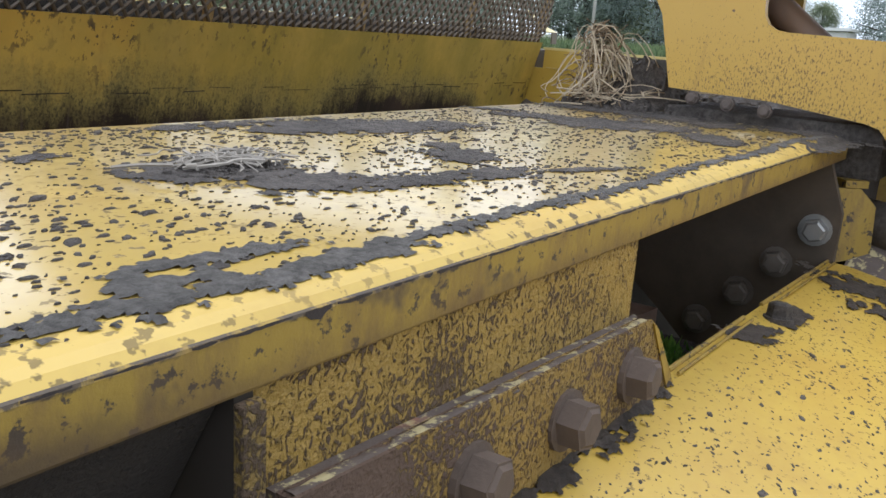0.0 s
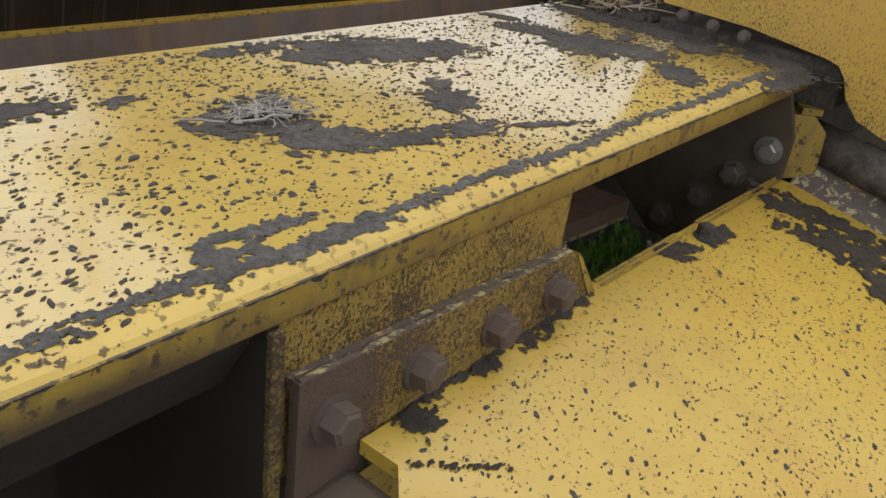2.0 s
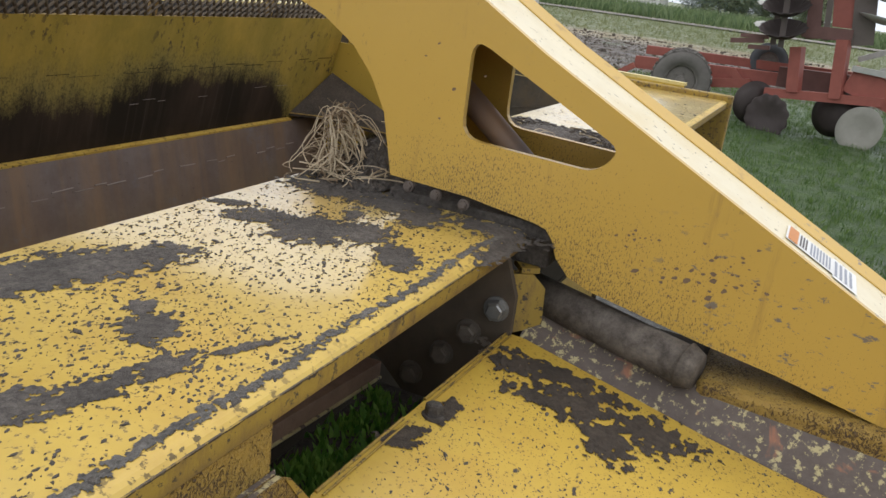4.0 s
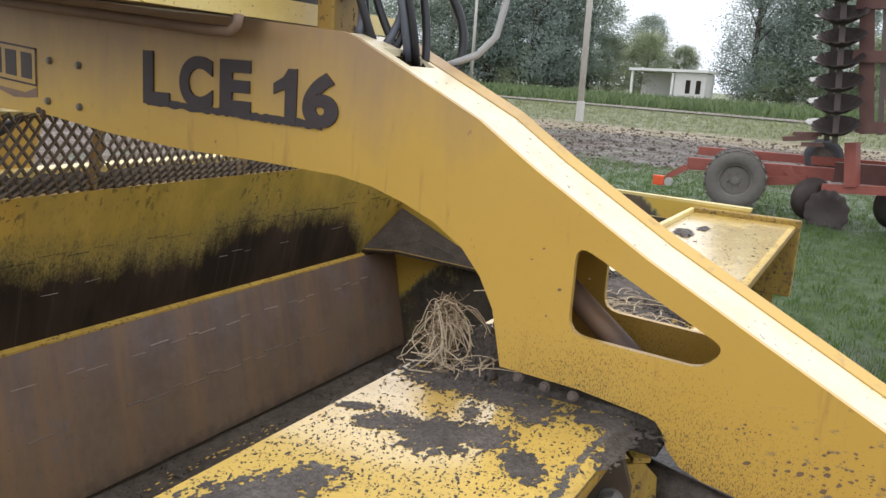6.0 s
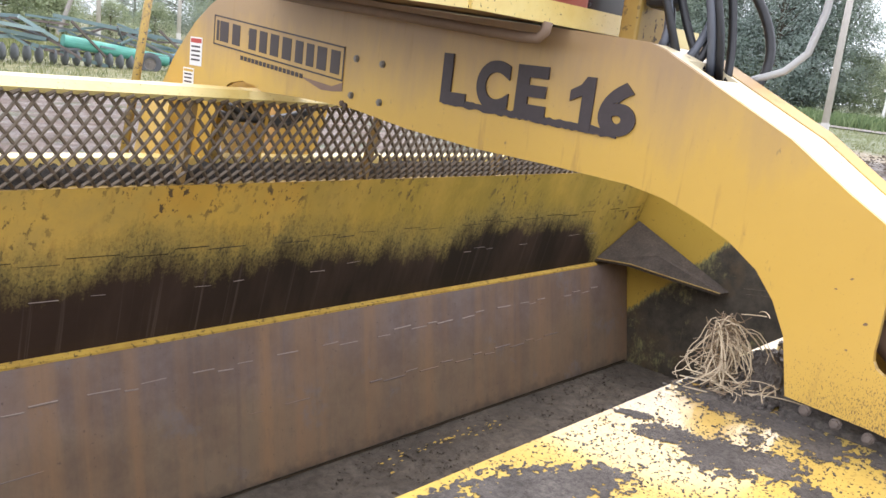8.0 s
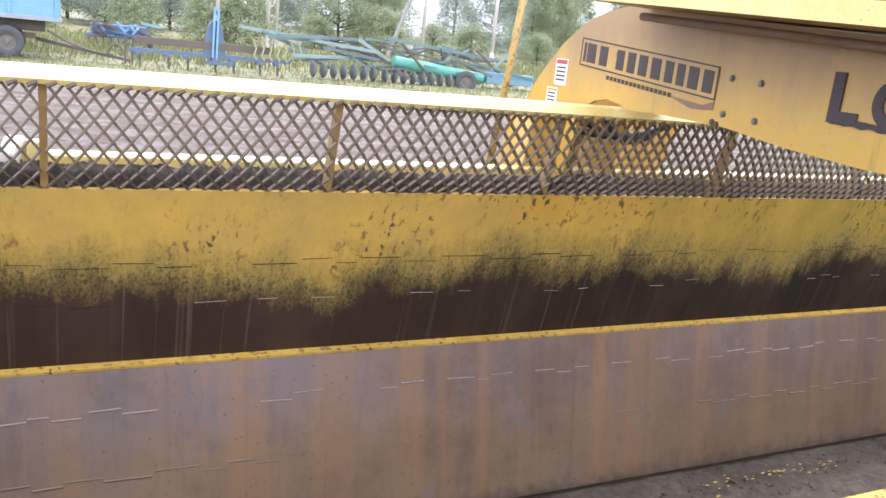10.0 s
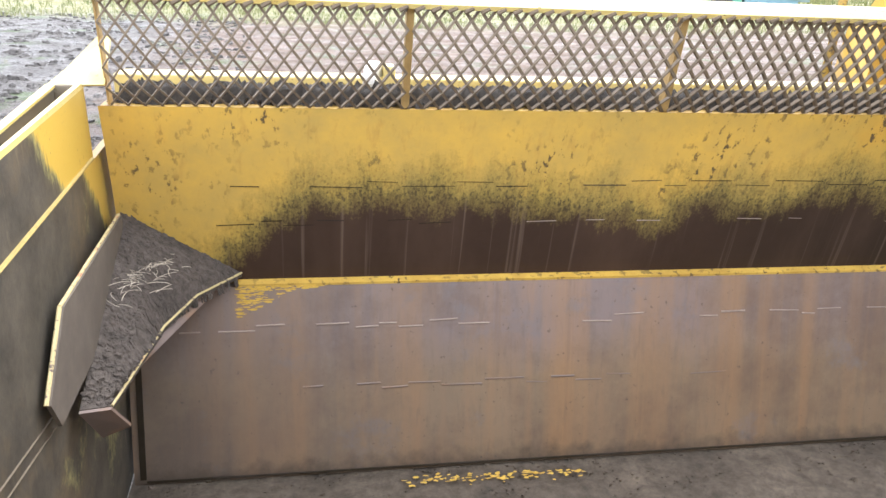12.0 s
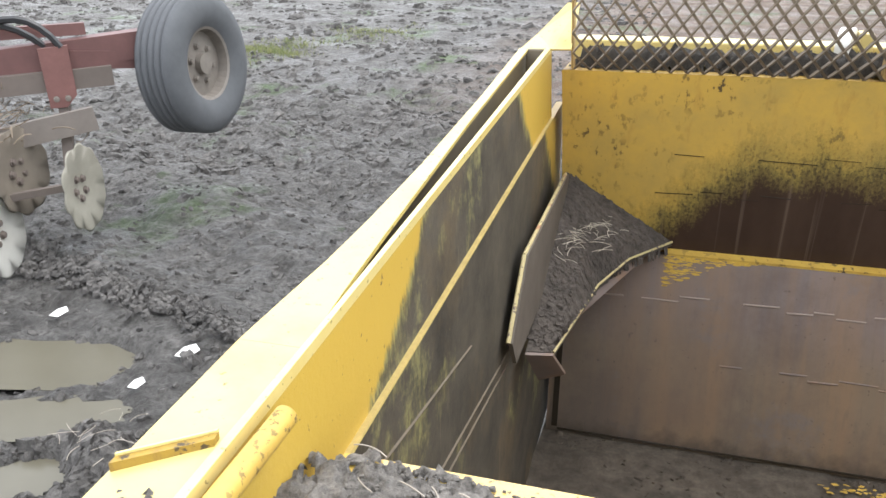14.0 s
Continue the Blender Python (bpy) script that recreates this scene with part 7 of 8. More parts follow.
grass_field("grass", "tufts of grass beyond the ploughed strip", 8000, lambda r: (26 + 17 * r.random(), -14 + 44 * r.random()), 0.13, 55, M_WEED, 4)
grass_field("grass", "patch of pale green grass among the ruts", 260, lambda r: (-7.2 + r.gauss(0, 0.30), 9.5 + r.gauss(0, 0.35)), 0.08, 56, M_WEED, 5)
grass_field("grass", "patch of pale green grass among the ruts", 160, lambda r: (-6.4 + r.gauss(0, 0.30), 11.2 + r.gauss(0, 0.3)), 0.07, 58, M_WEED, 4)

# ---- trees ----
M_BARK = plain("bark", (0.10, 0.08, 0.06), 0.9, 0, 0.4, 6)


def make_tree(name, label, high, wide, seed, leaf, clumps=170, per=26, low=0.12, cone=0.5, size=0.30):
    """A tapered trunk with limbs, and a crown of many small leaf faces in uneven clumps."""
    rng = random.Random(seed)
    t = thing(name, label, "tree", "trees")
    bm = bmesh.new()
    tube(bm, (0, 0, -0.2), (0.1, 0.05, high * 0.5), 0.03 * high * 0.6, 8, 0.014 * high)
    tube(bm, (0.1, 0.05, high * 0.5), (0.0, 0.0, high * 0.92), 0.014 * high, 6, 0.003 * high)
    spots = []
    for k in range(clumps):
        v = low + (1 - low) * rng.random() ** 0.85
        prof = (1 - v) ** cone * (0.45 + 0.55 * min(1.0, (v - low + 0.05) * 5))
        r = wide * prof * math.sqrt(rng.uniform(0.15, 1.0)) * (0.8 + 0.4 * rng.random())
        a = rng.uniform(0, math.tau)
        spots.append((r * math.cos(a), r * math.sin(a), high * v))
    for p in spots[::9]:
        tube(bm, (0.05, 0.02, max(0.4, p[2] * 0.75)), p, 0.006 * high, 5, 0.002 * high)
    part("trunk", bm, M_BARK, t)
    verts, faces = [], []
    for cx, cy, cz in spots:
        cr = wide * rng.uniform(0.07, 0.19)
        for _ in range(per):
            p = Vector((cx + rng.gauss(0, cr), cy + rng.gauss(0, cr), cz + rng.gauss(0, cr * 0.75)))
            out = Vector((p.x, p.y, (p.z - high * 0.45) * 0.6 + wide * 1.1)).normalized() + 0.45 * Vector((rng.gauss(0, 1), rng.gauss(0, 1), rng.gauss(0, 1)))
            e = out.orthogonal().normalized()
            f = out.cross(e).normalized()
            ang = rng.uniform(0, math.tau)
            e, f = e * math.cos(ang) + f * math.sin(ang), f * math.cos(ang) - e * math.sin(ang)
            e, f = e * size * rng.uniform(0.35, 0.65), f * size * rng.uniform(0.5, 1.0)
            b = len(verts)
            verts += [tuple(p - f), tuple(p + e), tuple(p + f), tuple(p - e)]
            faces += [(b, b + 1, b + 2, b + 3)]
    me = bpy.data.meshes.new("crown")
    me.from_pydata(verts, [], faces)
    me.materials.append(leaf)
    ob = new("crown", me)
    ob.parent = t
    return t


# leaf colours lifted and greyed: the haze of distance is mixed into them
M_LEAF_D = leaf_material("hazed_dark_leaves", (0.25, 0.31, 0.275), (0.36, 0.42, 0.37))
M_LEAF_M = leaf_material("hazed_leaves", (0.27, 0.33, 0.265), (0.39, 0.45, 0.35))
M_LEAF_L = leaf_material("hazed_light_leaves", (0.24, 0.295, 0.17), (0.42, 0.46, 0.28))
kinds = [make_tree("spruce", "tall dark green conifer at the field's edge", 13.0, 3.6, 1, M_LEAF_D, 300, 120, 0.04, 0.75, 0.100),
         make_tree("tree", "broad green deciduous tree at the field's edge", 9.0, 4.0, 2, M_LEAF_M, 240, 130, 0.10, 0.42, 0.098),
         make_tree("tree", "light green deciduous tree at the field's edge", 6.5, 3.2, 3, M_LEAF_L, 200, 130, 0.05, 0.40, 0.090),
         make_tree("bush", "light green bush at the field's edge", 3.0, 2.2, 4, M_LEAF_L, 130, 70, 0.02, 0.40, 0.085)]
plots = []
rng = random.Random(77)
# right-hand tree line with a gap of sky
for y, k, s in ((36, 0, 1.1), (33, 1, 1.2), (30.5, 0, 1.15), (28, 1, 1.1), (26, 0, 1.15), (24, 0, 1.05), (22.2, 1, 1.0), (31.5, 2, 1.0), (27, 3, 1.2), (24.5, 3, 1.0), (20.5, 2, 0.7), (18.0, 1, 0.72), (16.5, 2, 0.75), (15.2, 2, 0.6),
                (9.0, 0, 1.0), (7.0, 0, 1.12), (5.0, 1, 1.15), (2.5, 0, 0.95), (8.0, 3, 1.1), (5.2, 3, 1.0), (1.0, 2, 0.8), (-12, 1, 0.8), (40, 1, 1.2), (45, 0, 1.1), (51, 1, 1.1), (57, 0, 1.2)):
    plots.append((64 + rng.uniform(-3, 4), y, k, s))
# tree belt on the far side
for k in range(36):
    x = -40 + 2.9 * k + rng.uniform(-0.8, 0.8)
    plots.append((x, 58 + rng.uniform(-6, 10), rng.choice((1, 1, 2, 2)), rng.uniform(0.60, 0.95)))
for x, y, k, s in ((-6, 56, 1, 0.7), (-2, 58, 1, 0.7), (2, 56, 1, 0.68), (5, 60, 1, 0.66), (15, 50, 2, 0.8), (18, 51, 2, 0.75), (36, 48, 1, 0.75), (39, 46, 1, 0.85), (42, 44, 0, 0.8), (46, 40, 1, 1.0), (50, 36, 1, 1.0)):
    plots.append((x, y, k, s))
for k in range(20):
    plots.append((-30 + 3.6 * k + rng.uniform(-1, 1), 47 + rng.uniform(-3, 3), 3, rng.uniform(0.6, 1.0)))
# unseen trees added behind the camera, only for reflections
for k in range(7):
    plots.append((-55 + 18 * k, -60 + rng.uniform(-6, 6), rng.choice((0, 1)), rng.uniform(0.8, 1.1)))
used = set()
for x, y, k, s in plots:
    m = pose(x, y, rise(x, y) - 0.1, 0, 0, rng.uniform(0, 360))
    if k in used:
        ob = copy_thing(kinds[k], m)
    else:
        ob = kinds[k]
        ob.matrix_basis = m
        used.add(k)
    ob.scale = (s, s, s * rng.uniform(0.92, 1.08))

# ---- utility poles, hut, far shed ----


M_PLASTER = plain("grey_plaster", (0.66, 0.645, 0.61), 0.85, 0, 0.1, 3)


def utility_pole(x, y, high, lean=(0, 0), brace=None):
    p = thing("utility_pole", "grey wooden utility pole standing in the field", "pole", "utility poles")
    z = rise(x, y)
    bm = bmesh.new()
    tube(bm, (x, y, z - 0.3), (x + lean[0], y + lean[1], z + high), 0.120, 10, 0.09)
    part("post", bm, plain("grey_wood", (0.50, 0.47, 0.42), 0.85, 0, 0.2, 3), p, "", True)
    bm = bmesh.new()
    tube(bm, (x, y, z - 0.1), (x, y, z + 0.70), 0.143, 10, 0.140)
    part("base_sleeve", bm, plain("pale_concrete", (0.56, 0.54, 0.50), 0.85, 0, 0.1, 3), p, "pale concrete base sleeve")
    if brace:
        bm = bmesh.new()
        tube(bm, (x + brace, y, z - 0.2), (x + lean[0] * 0.8, y, z + high * 0.8), 0.12, 8)
        part("brace", bm, plain("brace_wood", (0.30, 0.28, 0.25), 0.85), p)
    return p


utility_pole(27.0, 9.5, 8.5, (0.0, 0.12))
utility_pole(6.7, 45, 7.5)
utility_pole(9.6, 46, 7.5)
utility_pole(10.2, 46.5, 7.5)
utility_pole(18.5, 45, 7.5, (0, 0), -2.2)
utility_pole(23.2, 45, 6.5)
utility_pole(50, 25.5, 8.5)
hut = thing("hut", "small grey shelter with a white flat roof", "hut")
HX = 57.0
hz = rise(HX, 14) - 0.05
bm = bmesh.new()
box(bm, (HX, 11.2, hz), (HX + 3, 13.3, hz + 2.1))
part("wall", bm, M_PLASTER, hut)
bm = bmesh.new()
box(bm, (HX + 2.7, 13.3, hz), (HX + 3, 16.3, hz + 2.0))
part("rear_wall", bm, M_PLASTER, hut)
bm = bmesh.new()
slab(bm, [(HX - 0.3, 11.0, hz + 2.15), (HX - 0.3, 16.5, hz + 2.05), (HX + 3.3, 16.5, hz + 2.05), (HX + 3.3, 11.0, hz + 2.15)], (0, 0, 0.18))
part("roof", bm, M_WHITE, hut, "white flat roof slab")
for y in (13.35, 16.2):
    bm = bmesh.new()
    box(bm, (HX - 0.1, y, hz), (HX + 0.08, y + 0.16, hz + 2.04))
    part("post", bm, M_WHITE, hut)
for y in (11.5, 12.2):
    bm = bmesh.new()
    box(bm, (HX - 0.02, y, hz + 0.7), (HX + 0.02, y + 0.32, hz + 1.6))
    part("window", bm, M_DARK, hut)
shed = thing("shed", "long grey shed with a pale gable roof", "shed")
sz = rise(75, -6)
bm = bmesh.new()
box(bm, (70, -17, sz), (78, -4, sz + 1.6))
part("wall", bm, M_PLASTER, shed)
bm = bmesh.new()
slab(bm, [(69.6, -17.3, sz + 1.6), (74, -17.3, sz + 3.2), (78.4, -17.3, sz + 1.6)], (0, 13.7, 0))
part("roof", bm, plain("asbestos_roof", (0.36, 0.36, 0.36), 0.85), shed)
for k in range(4):
    bm = bmesh.new()
    box(bm, (69.97, -15 + 2.6 * k, sz + 0.5), (70.02, -14 + 2.6 * k, sz + 1.2))
    part("window", bm, M_DARK, shed)

# ---- farm implements ----
M_REDP = plain("faded_red_paint", (0.125, 0.058, 0.052), 0.55, 0, 0.35, 8)
M_TYRE = plain("rubber", (0.085, 0.089, 0.095), 0.8, 0, 0.3, 10)
M_RIM = plain("rusty_rim", (0.19, 0.168, 0.145), 0.6, 0.2, 0.4, 15)
M_DISC = plain("worn_disc_steel", (0.27, 0.255, 0.21), 0.6, 0.15, 0.3, 6)
M_DISC_PALE = plain("polished_disc_steel", (0.50, 0.49, 0.45), 0.5, 0.15, 0.2, 6)
M_DISC_DARK = plain("dark_disc_steel", (0.06, 0.045, 0.04), 0.6, 0.3, 0.4, 6)
M_BLUE = plain("blue_paint", (0.19, 0.38, 0.55), 0.5, 0, 0.25, 3)
M_BLUE_D = plain("dark_blue_paint", (0.11, 0.155, 0.24), 0.5, 0, 0.3, 4)
M_GREEN = plain("green_paint", (0.11, 0.37, 0.29), 0.5, 0, 0.25, 3)
M_TEAL = plain("teal_grey_paint", (0.15, 0.22, 0.22), 0.6, 0, 0.3, 4)
M_FRAME = plain("brown_frame", (0.13, 0.105, 0.09), 0.75, 0, 0.35, 4)


def lathe(bm, centre, axle, profile, sides=40, wave=0.0, notch_count=0):
    """A round body: profile of (radius, along) swept about the axle."""
    c, d = Vector(centre), Vector(axle).normalized()
    u = d.orthogonal().normalized()
    w = d.cross(u)
    rings = []
    for r, a in profile:
        ring_v = []
        for k in range(sides):
            ang = k * math.tau / sides
            rr = r * (1 + (wave * (2 * abs(math.cos(0.5 * notch_count * ang)) - 1) if notch_count and r == max(q[0] for q in profile) else 0))
            ring_v.append(bm.verts.new(c + a * d + rr * (math.cos(ang) * u + math.sin(ang) * w)))
        rings.append(ring_v)
    for a, b in zip(rings, rings[1:]):
        for k in range(sides):
            bm.faces.new((a[k], a[(k + 1) % sides], b[(k + 1) % sides], b[k]))
    return rings


def wheel(parent, centre, axle, radius, width, rim=0.52, rubber=None):
    """Tyre with ribs, rim and hub, as one wheel under its thing."""
    w = new("wheel")
    w.parent = parent
    h = width / 2
    prof = [(radius * rim, -h * 0.75), (radius * 0.62, -h * 0.95), (radius * 0.80, -h), (radius * 0.94, -h * 0.86), (radius * 0.985, -h * 0.66)]
    for k in range(5):
        a = -0.62 + 0.31 * k
        prof += [(radius, h * (a - 0.10)), (radius, h * (a + 0.10)), (radius * 0.972, h * (a + 0.13)), (radius * 0.972, h * (a + 0.18))] if k < 4 else [(radius, h * (a - 0.10)), (radius, h * (a + 0.06))]
    prof += [(radius * 0.94, h * 0.86), (radius * 0.80, h), (radius * 0.62, h * 0.95), (radius * rim, h * 0.75)]
    bm = bmesh.new()
    lathe(bm, centre, axle, prof, 48)
    tyre = part("tyre", bm, rubber or M_TYRE, w, "ribbed black rubber tyre", True)
    bm = bmesh.new()
    lathe(bm, centre, axle, [(radius * rim, -h * 0.75), (radius * rim * 0.93, -h * 0.7), (radius * rim * 0.88, -h * 0.3), (radius * 0.16, -h * 0.35), (radius * 0.15, -h * 0.6), (0.001, -h * 0.62)], 32)
    lathe(bm, centre, axle, [(radius * rim, h * 0.75), (radius * rim * 0.93, h * 0.7), (radius * rim * 0.88, h * 0.3), (radius * 0.16, h * 0.35), (radius * 0.15, h * 0.6), (0.001, h * 0.62)], 32)
    part("rim", bm, M_RIM, w, "rusty pale wheel rim")
    d = Vector(axle).normalized()
    u = d.orthogonal().normalized()
    v = d.cross(u)
    for side in (-1, 1):
        for k in range(6):
            p = Vector(centre) + side * h * 0.36 * d + radius * 0.26 * (math.cos(k * math.tau / 6) * u + math.sin(k * math.tau / 6) * v)
            hex_bolt(w, p, side * d, radius * 0.07, M_RIM, "lug_nut")
    return w


def disc(parent, centre, axle, radius, material, notched=0, deep=0.22):
    bm = bmesh.new()
    lathe(bm, centre, axle, [(0.001, 0.0), (radius * 0.2, 0.0), (radius * 0.6, radius * deep * 0.36), (radius, radius * deep), (radius * 0.985, radius * deep + 0.004), (radius * 0.6, radius * deep * 0.36 + 0.006), (0.001, 0.006)], 60, 0.06 if notched else 0.0, notched)
    return part("disc", bm, material, parent, "", True)


def beam_between(parent, a, b, wide, high, material, name="beam"):
    a, b = Vector(a), Vector(b)
    d = (b - a).normalized()
    s = Vector((0, 0, 1)).cross(d)
    s = s.normalized() if s.length > 0.01 else Vector((1, 0, 0))
    t = d.cross(s)
    bm = bmesh.new()
    c = [s * sx * wide / 2 + t * sz * high / 2 for sx, sz in ((-1, -1), (1, -1), (1, 1), (-1, 1))]
    hexa(bm, [a + q for q in c], [b + q for q in c])
    return part(name, bm, material, parent)


# disc harrow on the mud, with a raised gauge wheel
harrow = thing("disc_harrow", "faded red disc harrow with raised gauge wheel on the mud", "disc harrow")
AXLE = Vector((1.0, -0.03, 0.03))
wheel(harrow, (-4.60, 3.90, 0.845), AXLE, 0.385, 0.26)
beam_between(harrow, (-5.9, 2.75, 0.87), (-4.74, 3.72, 0.985), 0.13, 0.14, M_REDP, "frame_beam")
beam_between(harrow, (-5.02, 3.42, 0.93), (-4.76, 3.68, 0.90), 0.07, 0.09, M_REDP, "wheel_arm")
beam_between(harrow, (-5.9, 2.62, 0.80), (-4.85, 3.52, 0.84), 0.06, 0.10, M_FRAME, "lower_beam")
bm = bmesh.new()
slab(bm, [(-5.04 + 0.757 * s, 3.335 + 0.653 * s, z) for s, z in ((-0.07, 1.00), (0.07, 1.01), (0.075, 0.76), (0.02, 0.70), (-0.06, 0.70))], (0.02, -0.02, 0))
clamp = part("clamp_plate", bm, plain("clamp_red", (0.165, 0.075, 0.065), 0.6, 0, 0.35, 12), harrow)
for s in (-0.025, 0.03):
    hex_bolt(clamp, (-5.02 + 0.757 * s, 3.315 + 0.653 * s, 0.745), (0.7, -0.7, 0), 0.022, M_RIM)
beam_between(harrow, (-5.9, 2.80, 1.06), (-5.0, 3.55, 1.07), 0.05, 0.06, plain("dull_red_rail", (0.14, 0.068, 0.06), 0.6), "upper_rail")
beam_between(harrow, (-5.9, 2.40, 0.45), (-4.87, 3.36, 0.645), 0.035, 0.12, plain("gang_bar", (0.175, 0.15, 0.13), 0.7), "gang_bar")
beam_between(harrow, (-5.05, 3.36, 0.72), (-5.0, 3.26, 0.40), 0.05, 0.05, M_FRAME, "hanger")
beam_between(harrow, (-5.6, 2.3, 0.32), (-4.88, 3.16, 0.34), 0.035, 0.035, M_FRAME, "gang_shaft")
gang_dir = Vector((0.95, 0.25, 0.05))
M_DISC_SOILED = plain("soiled_disc_steel", (0.17, 0.145, 0.115), 0.75, 0.05, 0.35, 8)
for p, m, tilt in (((-4.85, 3.12, 0.340), M_DISC, 0.0), ((-5.07, 2.76, 0.205), M_DISC_PALE, 0.02), ((-5.12, 3.02, 0.44), M_DISC_SOILED, -0.1), ((-5.40, 2.58, 0.26), M_DISC_SOILED, 0.0), ((-5.48, 2.9, 0.28), M_DISC_SOILED, 0.0)):
    d = disc(harrow, p, gang_dir + Vector((0, tilt, 0)), 0.215, m, 10, 0.16)
    face = Vector(p) + gang_dir.normalized() * 0.010
    u_ax = gang_dir.orthogonal().normalized()
    v_ax = gang_dir.normalized().cross(u_ax)
    for q in range(5):
        hex_bolt(d, face + 0.055 * (math.cos(q * math.tau / 5) * u_ax + math.sin(q * math.tau / 5) * v_ax), gang_dir, 0.030, M_FRAME, "hub_bolt", 0.5)
for k in range(2):
    bm = bmesh.new()
    wire(bm, curve_pts((-5.5 + 0.12 * k, 3.0 + 0.12 * k, 1.05), (-5.1 + 0.1 * k, 3.35, 1.0), (0.03, 0.02, 0.10 + 0.02 * k), 8), 0.018, 6)
    part("hose", bm, M_HOSE, harrow)
rng = random.Random(6)
bm = bmesh.new()
for _ in range(120):
    a = Vector((-5.35 + rng.gauss(0, 0.14), 3.02 + rng.gauss(0, 0.12), 0.62 + rng.uniform(-0.05, 0.12)))
    wire(bm, curve_pts(a, a + Vector((rng.gauss(0, 0.14), rng.gauss(0, 0.14), rng.gauss(0, 0.05))), (0, 0, rng.uniform(-0.05, 0.05)), 4), 0.003, 3)
part("caught_straw", bm, plain("old_straw", (0.20, 0.155, 0.11), 0.9), harrow, "dull straw caught in the frame")

# folded red disc harrow on the grass
M_RED_FAR = plain("red_implement_paint", (0.30, 0.085, 0.06), 0.6, 0, 0.35, 5)
M_RED_DUST = plain("dusty_maroon", (0.15, 0.075, 0.062), 0.75, 0, 0.35, 7)
M_TYRE_GREY = plain("dusty_rubber", (0.15, 0.135, 0.118), 0.85, 0, 0.3, 12)
M_PALE_STEEL = plain("pale_steel", (0.42, 0.41, 0.37), 0.5, 0.3)
red = thing("disc_harrow", "large red disc harrow with wings folded upright on the grass", "disc harrow")
RX = 10.6
rz = rise(RX, 0)


def lug_tyre(w, centre, axle, radius, width):
    """Raised bar lugs round a tyre, set in two slanting rows."""
    d = Vector(axle).normalized()
    u_ax = d.orthogonal().normalized()
    v_ax = d.cross(u_ax)
    for k in range(36):
        a, side = k * math.tau / 36, 1 if k % 2 else -1
        bm = bmesh.new()
        pts_l = []
        for da, o in ((-0.03, 0.02), (0.03, 0.02), (0.12, 0.48), (0.06, 0.48)):
            e = math.cos(a + da) * u_ax + math.sin(a + da) * v_ax
            pts_l.append(Vector(centre) + e * radius * 0.985 + d * side * o * width)
        out = math.cos(a) * u_ax + math.sin(a) * v_ax
        hexa(bm, pts_l, [q + out * radius * 0.055 for q in pts_l])
        part("lug", bm, M_TYRE_GREY, w)


for cx, cy in ((RX, 1.50), (RX + 0.75, 1.62)):
    w = wheel(red, (cx, cy, rz + 0.43), (1, 0.14, 0), 0.40, 0.30, 0.55, M_TYRE_GREY)
    if cx == RX:
        lug_tyre(w, (cx, cy, rz + 0.43), (1, 0.14, 0), 0.40, 0.30)
wheel(red, (RX + 0.9, 0.50, rz + 0.80), (1, 0.1, 0), 0.26, 0.2)
for a, b, w, h, m in (((RX + 0.30, 2.22, rz + 0.56), (RX + 0.30, 0.30, rz + 0.62), 0.12, 0.17, M_RED_FAR), ((RX + 0.85, 2.20, rz + 0.72), (RX + 0.85, -1.0, rz + 0.78), 0.12, 0.12, M_RED_FAR),
                      ((RX + 0.30, 0.30, rz + 0.66), (RX + 0.30, -2.6, rz + 0.74), 0.14, 0.26, M_RED_DUST), ((RX + 0.2, 1.45, rz + 0.40), (RX + 0.2, 0.62, rz + 0.52), 0.08, 0.12, M_RED_FAR),
                      ((RX + 0.22, 0.90, rz + 0.66), (RX + 0.22, 0.62, rz + 0.40), 0.10, 0.10, M_RED_FAR), ((RX + 0.15, 2.20, rz + 0.52), (RX + 0.15, 2.46, rz + 0.34), 0.07, 0.08, M_RED_FAR),
                      ((RX - 0.05, 0.40, rz + 0.46), (RX - 0.05, -1.0, rz + 0.56), 0.14, 0.11, M_RED_FAR), ((RX, -0.55, rz + 0.80), (RX, -1.15, rz + 0.60), 0.14, 0.34, M_RED_FAR),
                      ((RX, -1.1, rz + 0.62), (RX, -2.6, rz + 0.66), 0.14, 0.22, M_RED_DUST)):
    beam_between(red, a, b, w, h, m, "frame_beam")
for y0, y1, z1 in ((0.05, 0.13, 1.08), (-0.46, -0.38, 1.24)):
    beam_between(red, (RX - 0.06, y0, rz + 0.52), (RX - 0.04, y1, rz + z1), 0.20, 0.14, M_RED_FAR, "upright")
for y0, y1, wide, m in ((-0.01, 0.17, 0.17, M_RED_DUST), (-0.16, -0.06, 0.07, M_FRAME), (-0.59, -0.40, 0.26, M_FRAME)):
    beam_between(red, (RX + 0.05, y0, rz + 1.20), (RX + 0.05, y1 + 0.10, rz + 3.0), 0.12, wide, m, "wing_post")
bm = bmesh.new()
slab(bm, [(RX + 0.02, y, rz + z) for y, z in ((-0.20, 1.38), (-0.44, 1.38), (-0.34, 2.02), (-0.08, 2.02))], (0.03, 0, 0))
part("wing_panel", bm, M_RED_FAR, red, "bright red wing panel")
for z, ya, yb in ((1.28, 0.13, -0.46), (2.15, 0.30, -0.30), (2.80, 0.36, -0.26)):
    beam_between(red, (RX, ya, rz + z), (RX, yb, rz + z + 0.02), 0.12, 0.15, M_RED_DUST, "cross_beam")
for y0, y1, x in ((0.33, 0.52, RX - 0.15), (0.46, 0.62, RX + 0.35)):
    beam_between(red, (x, y0, rz + 1.05), (x, y1, rz + 3.1), 0.07, 0.07, M_FRAME, "gang_shaft")
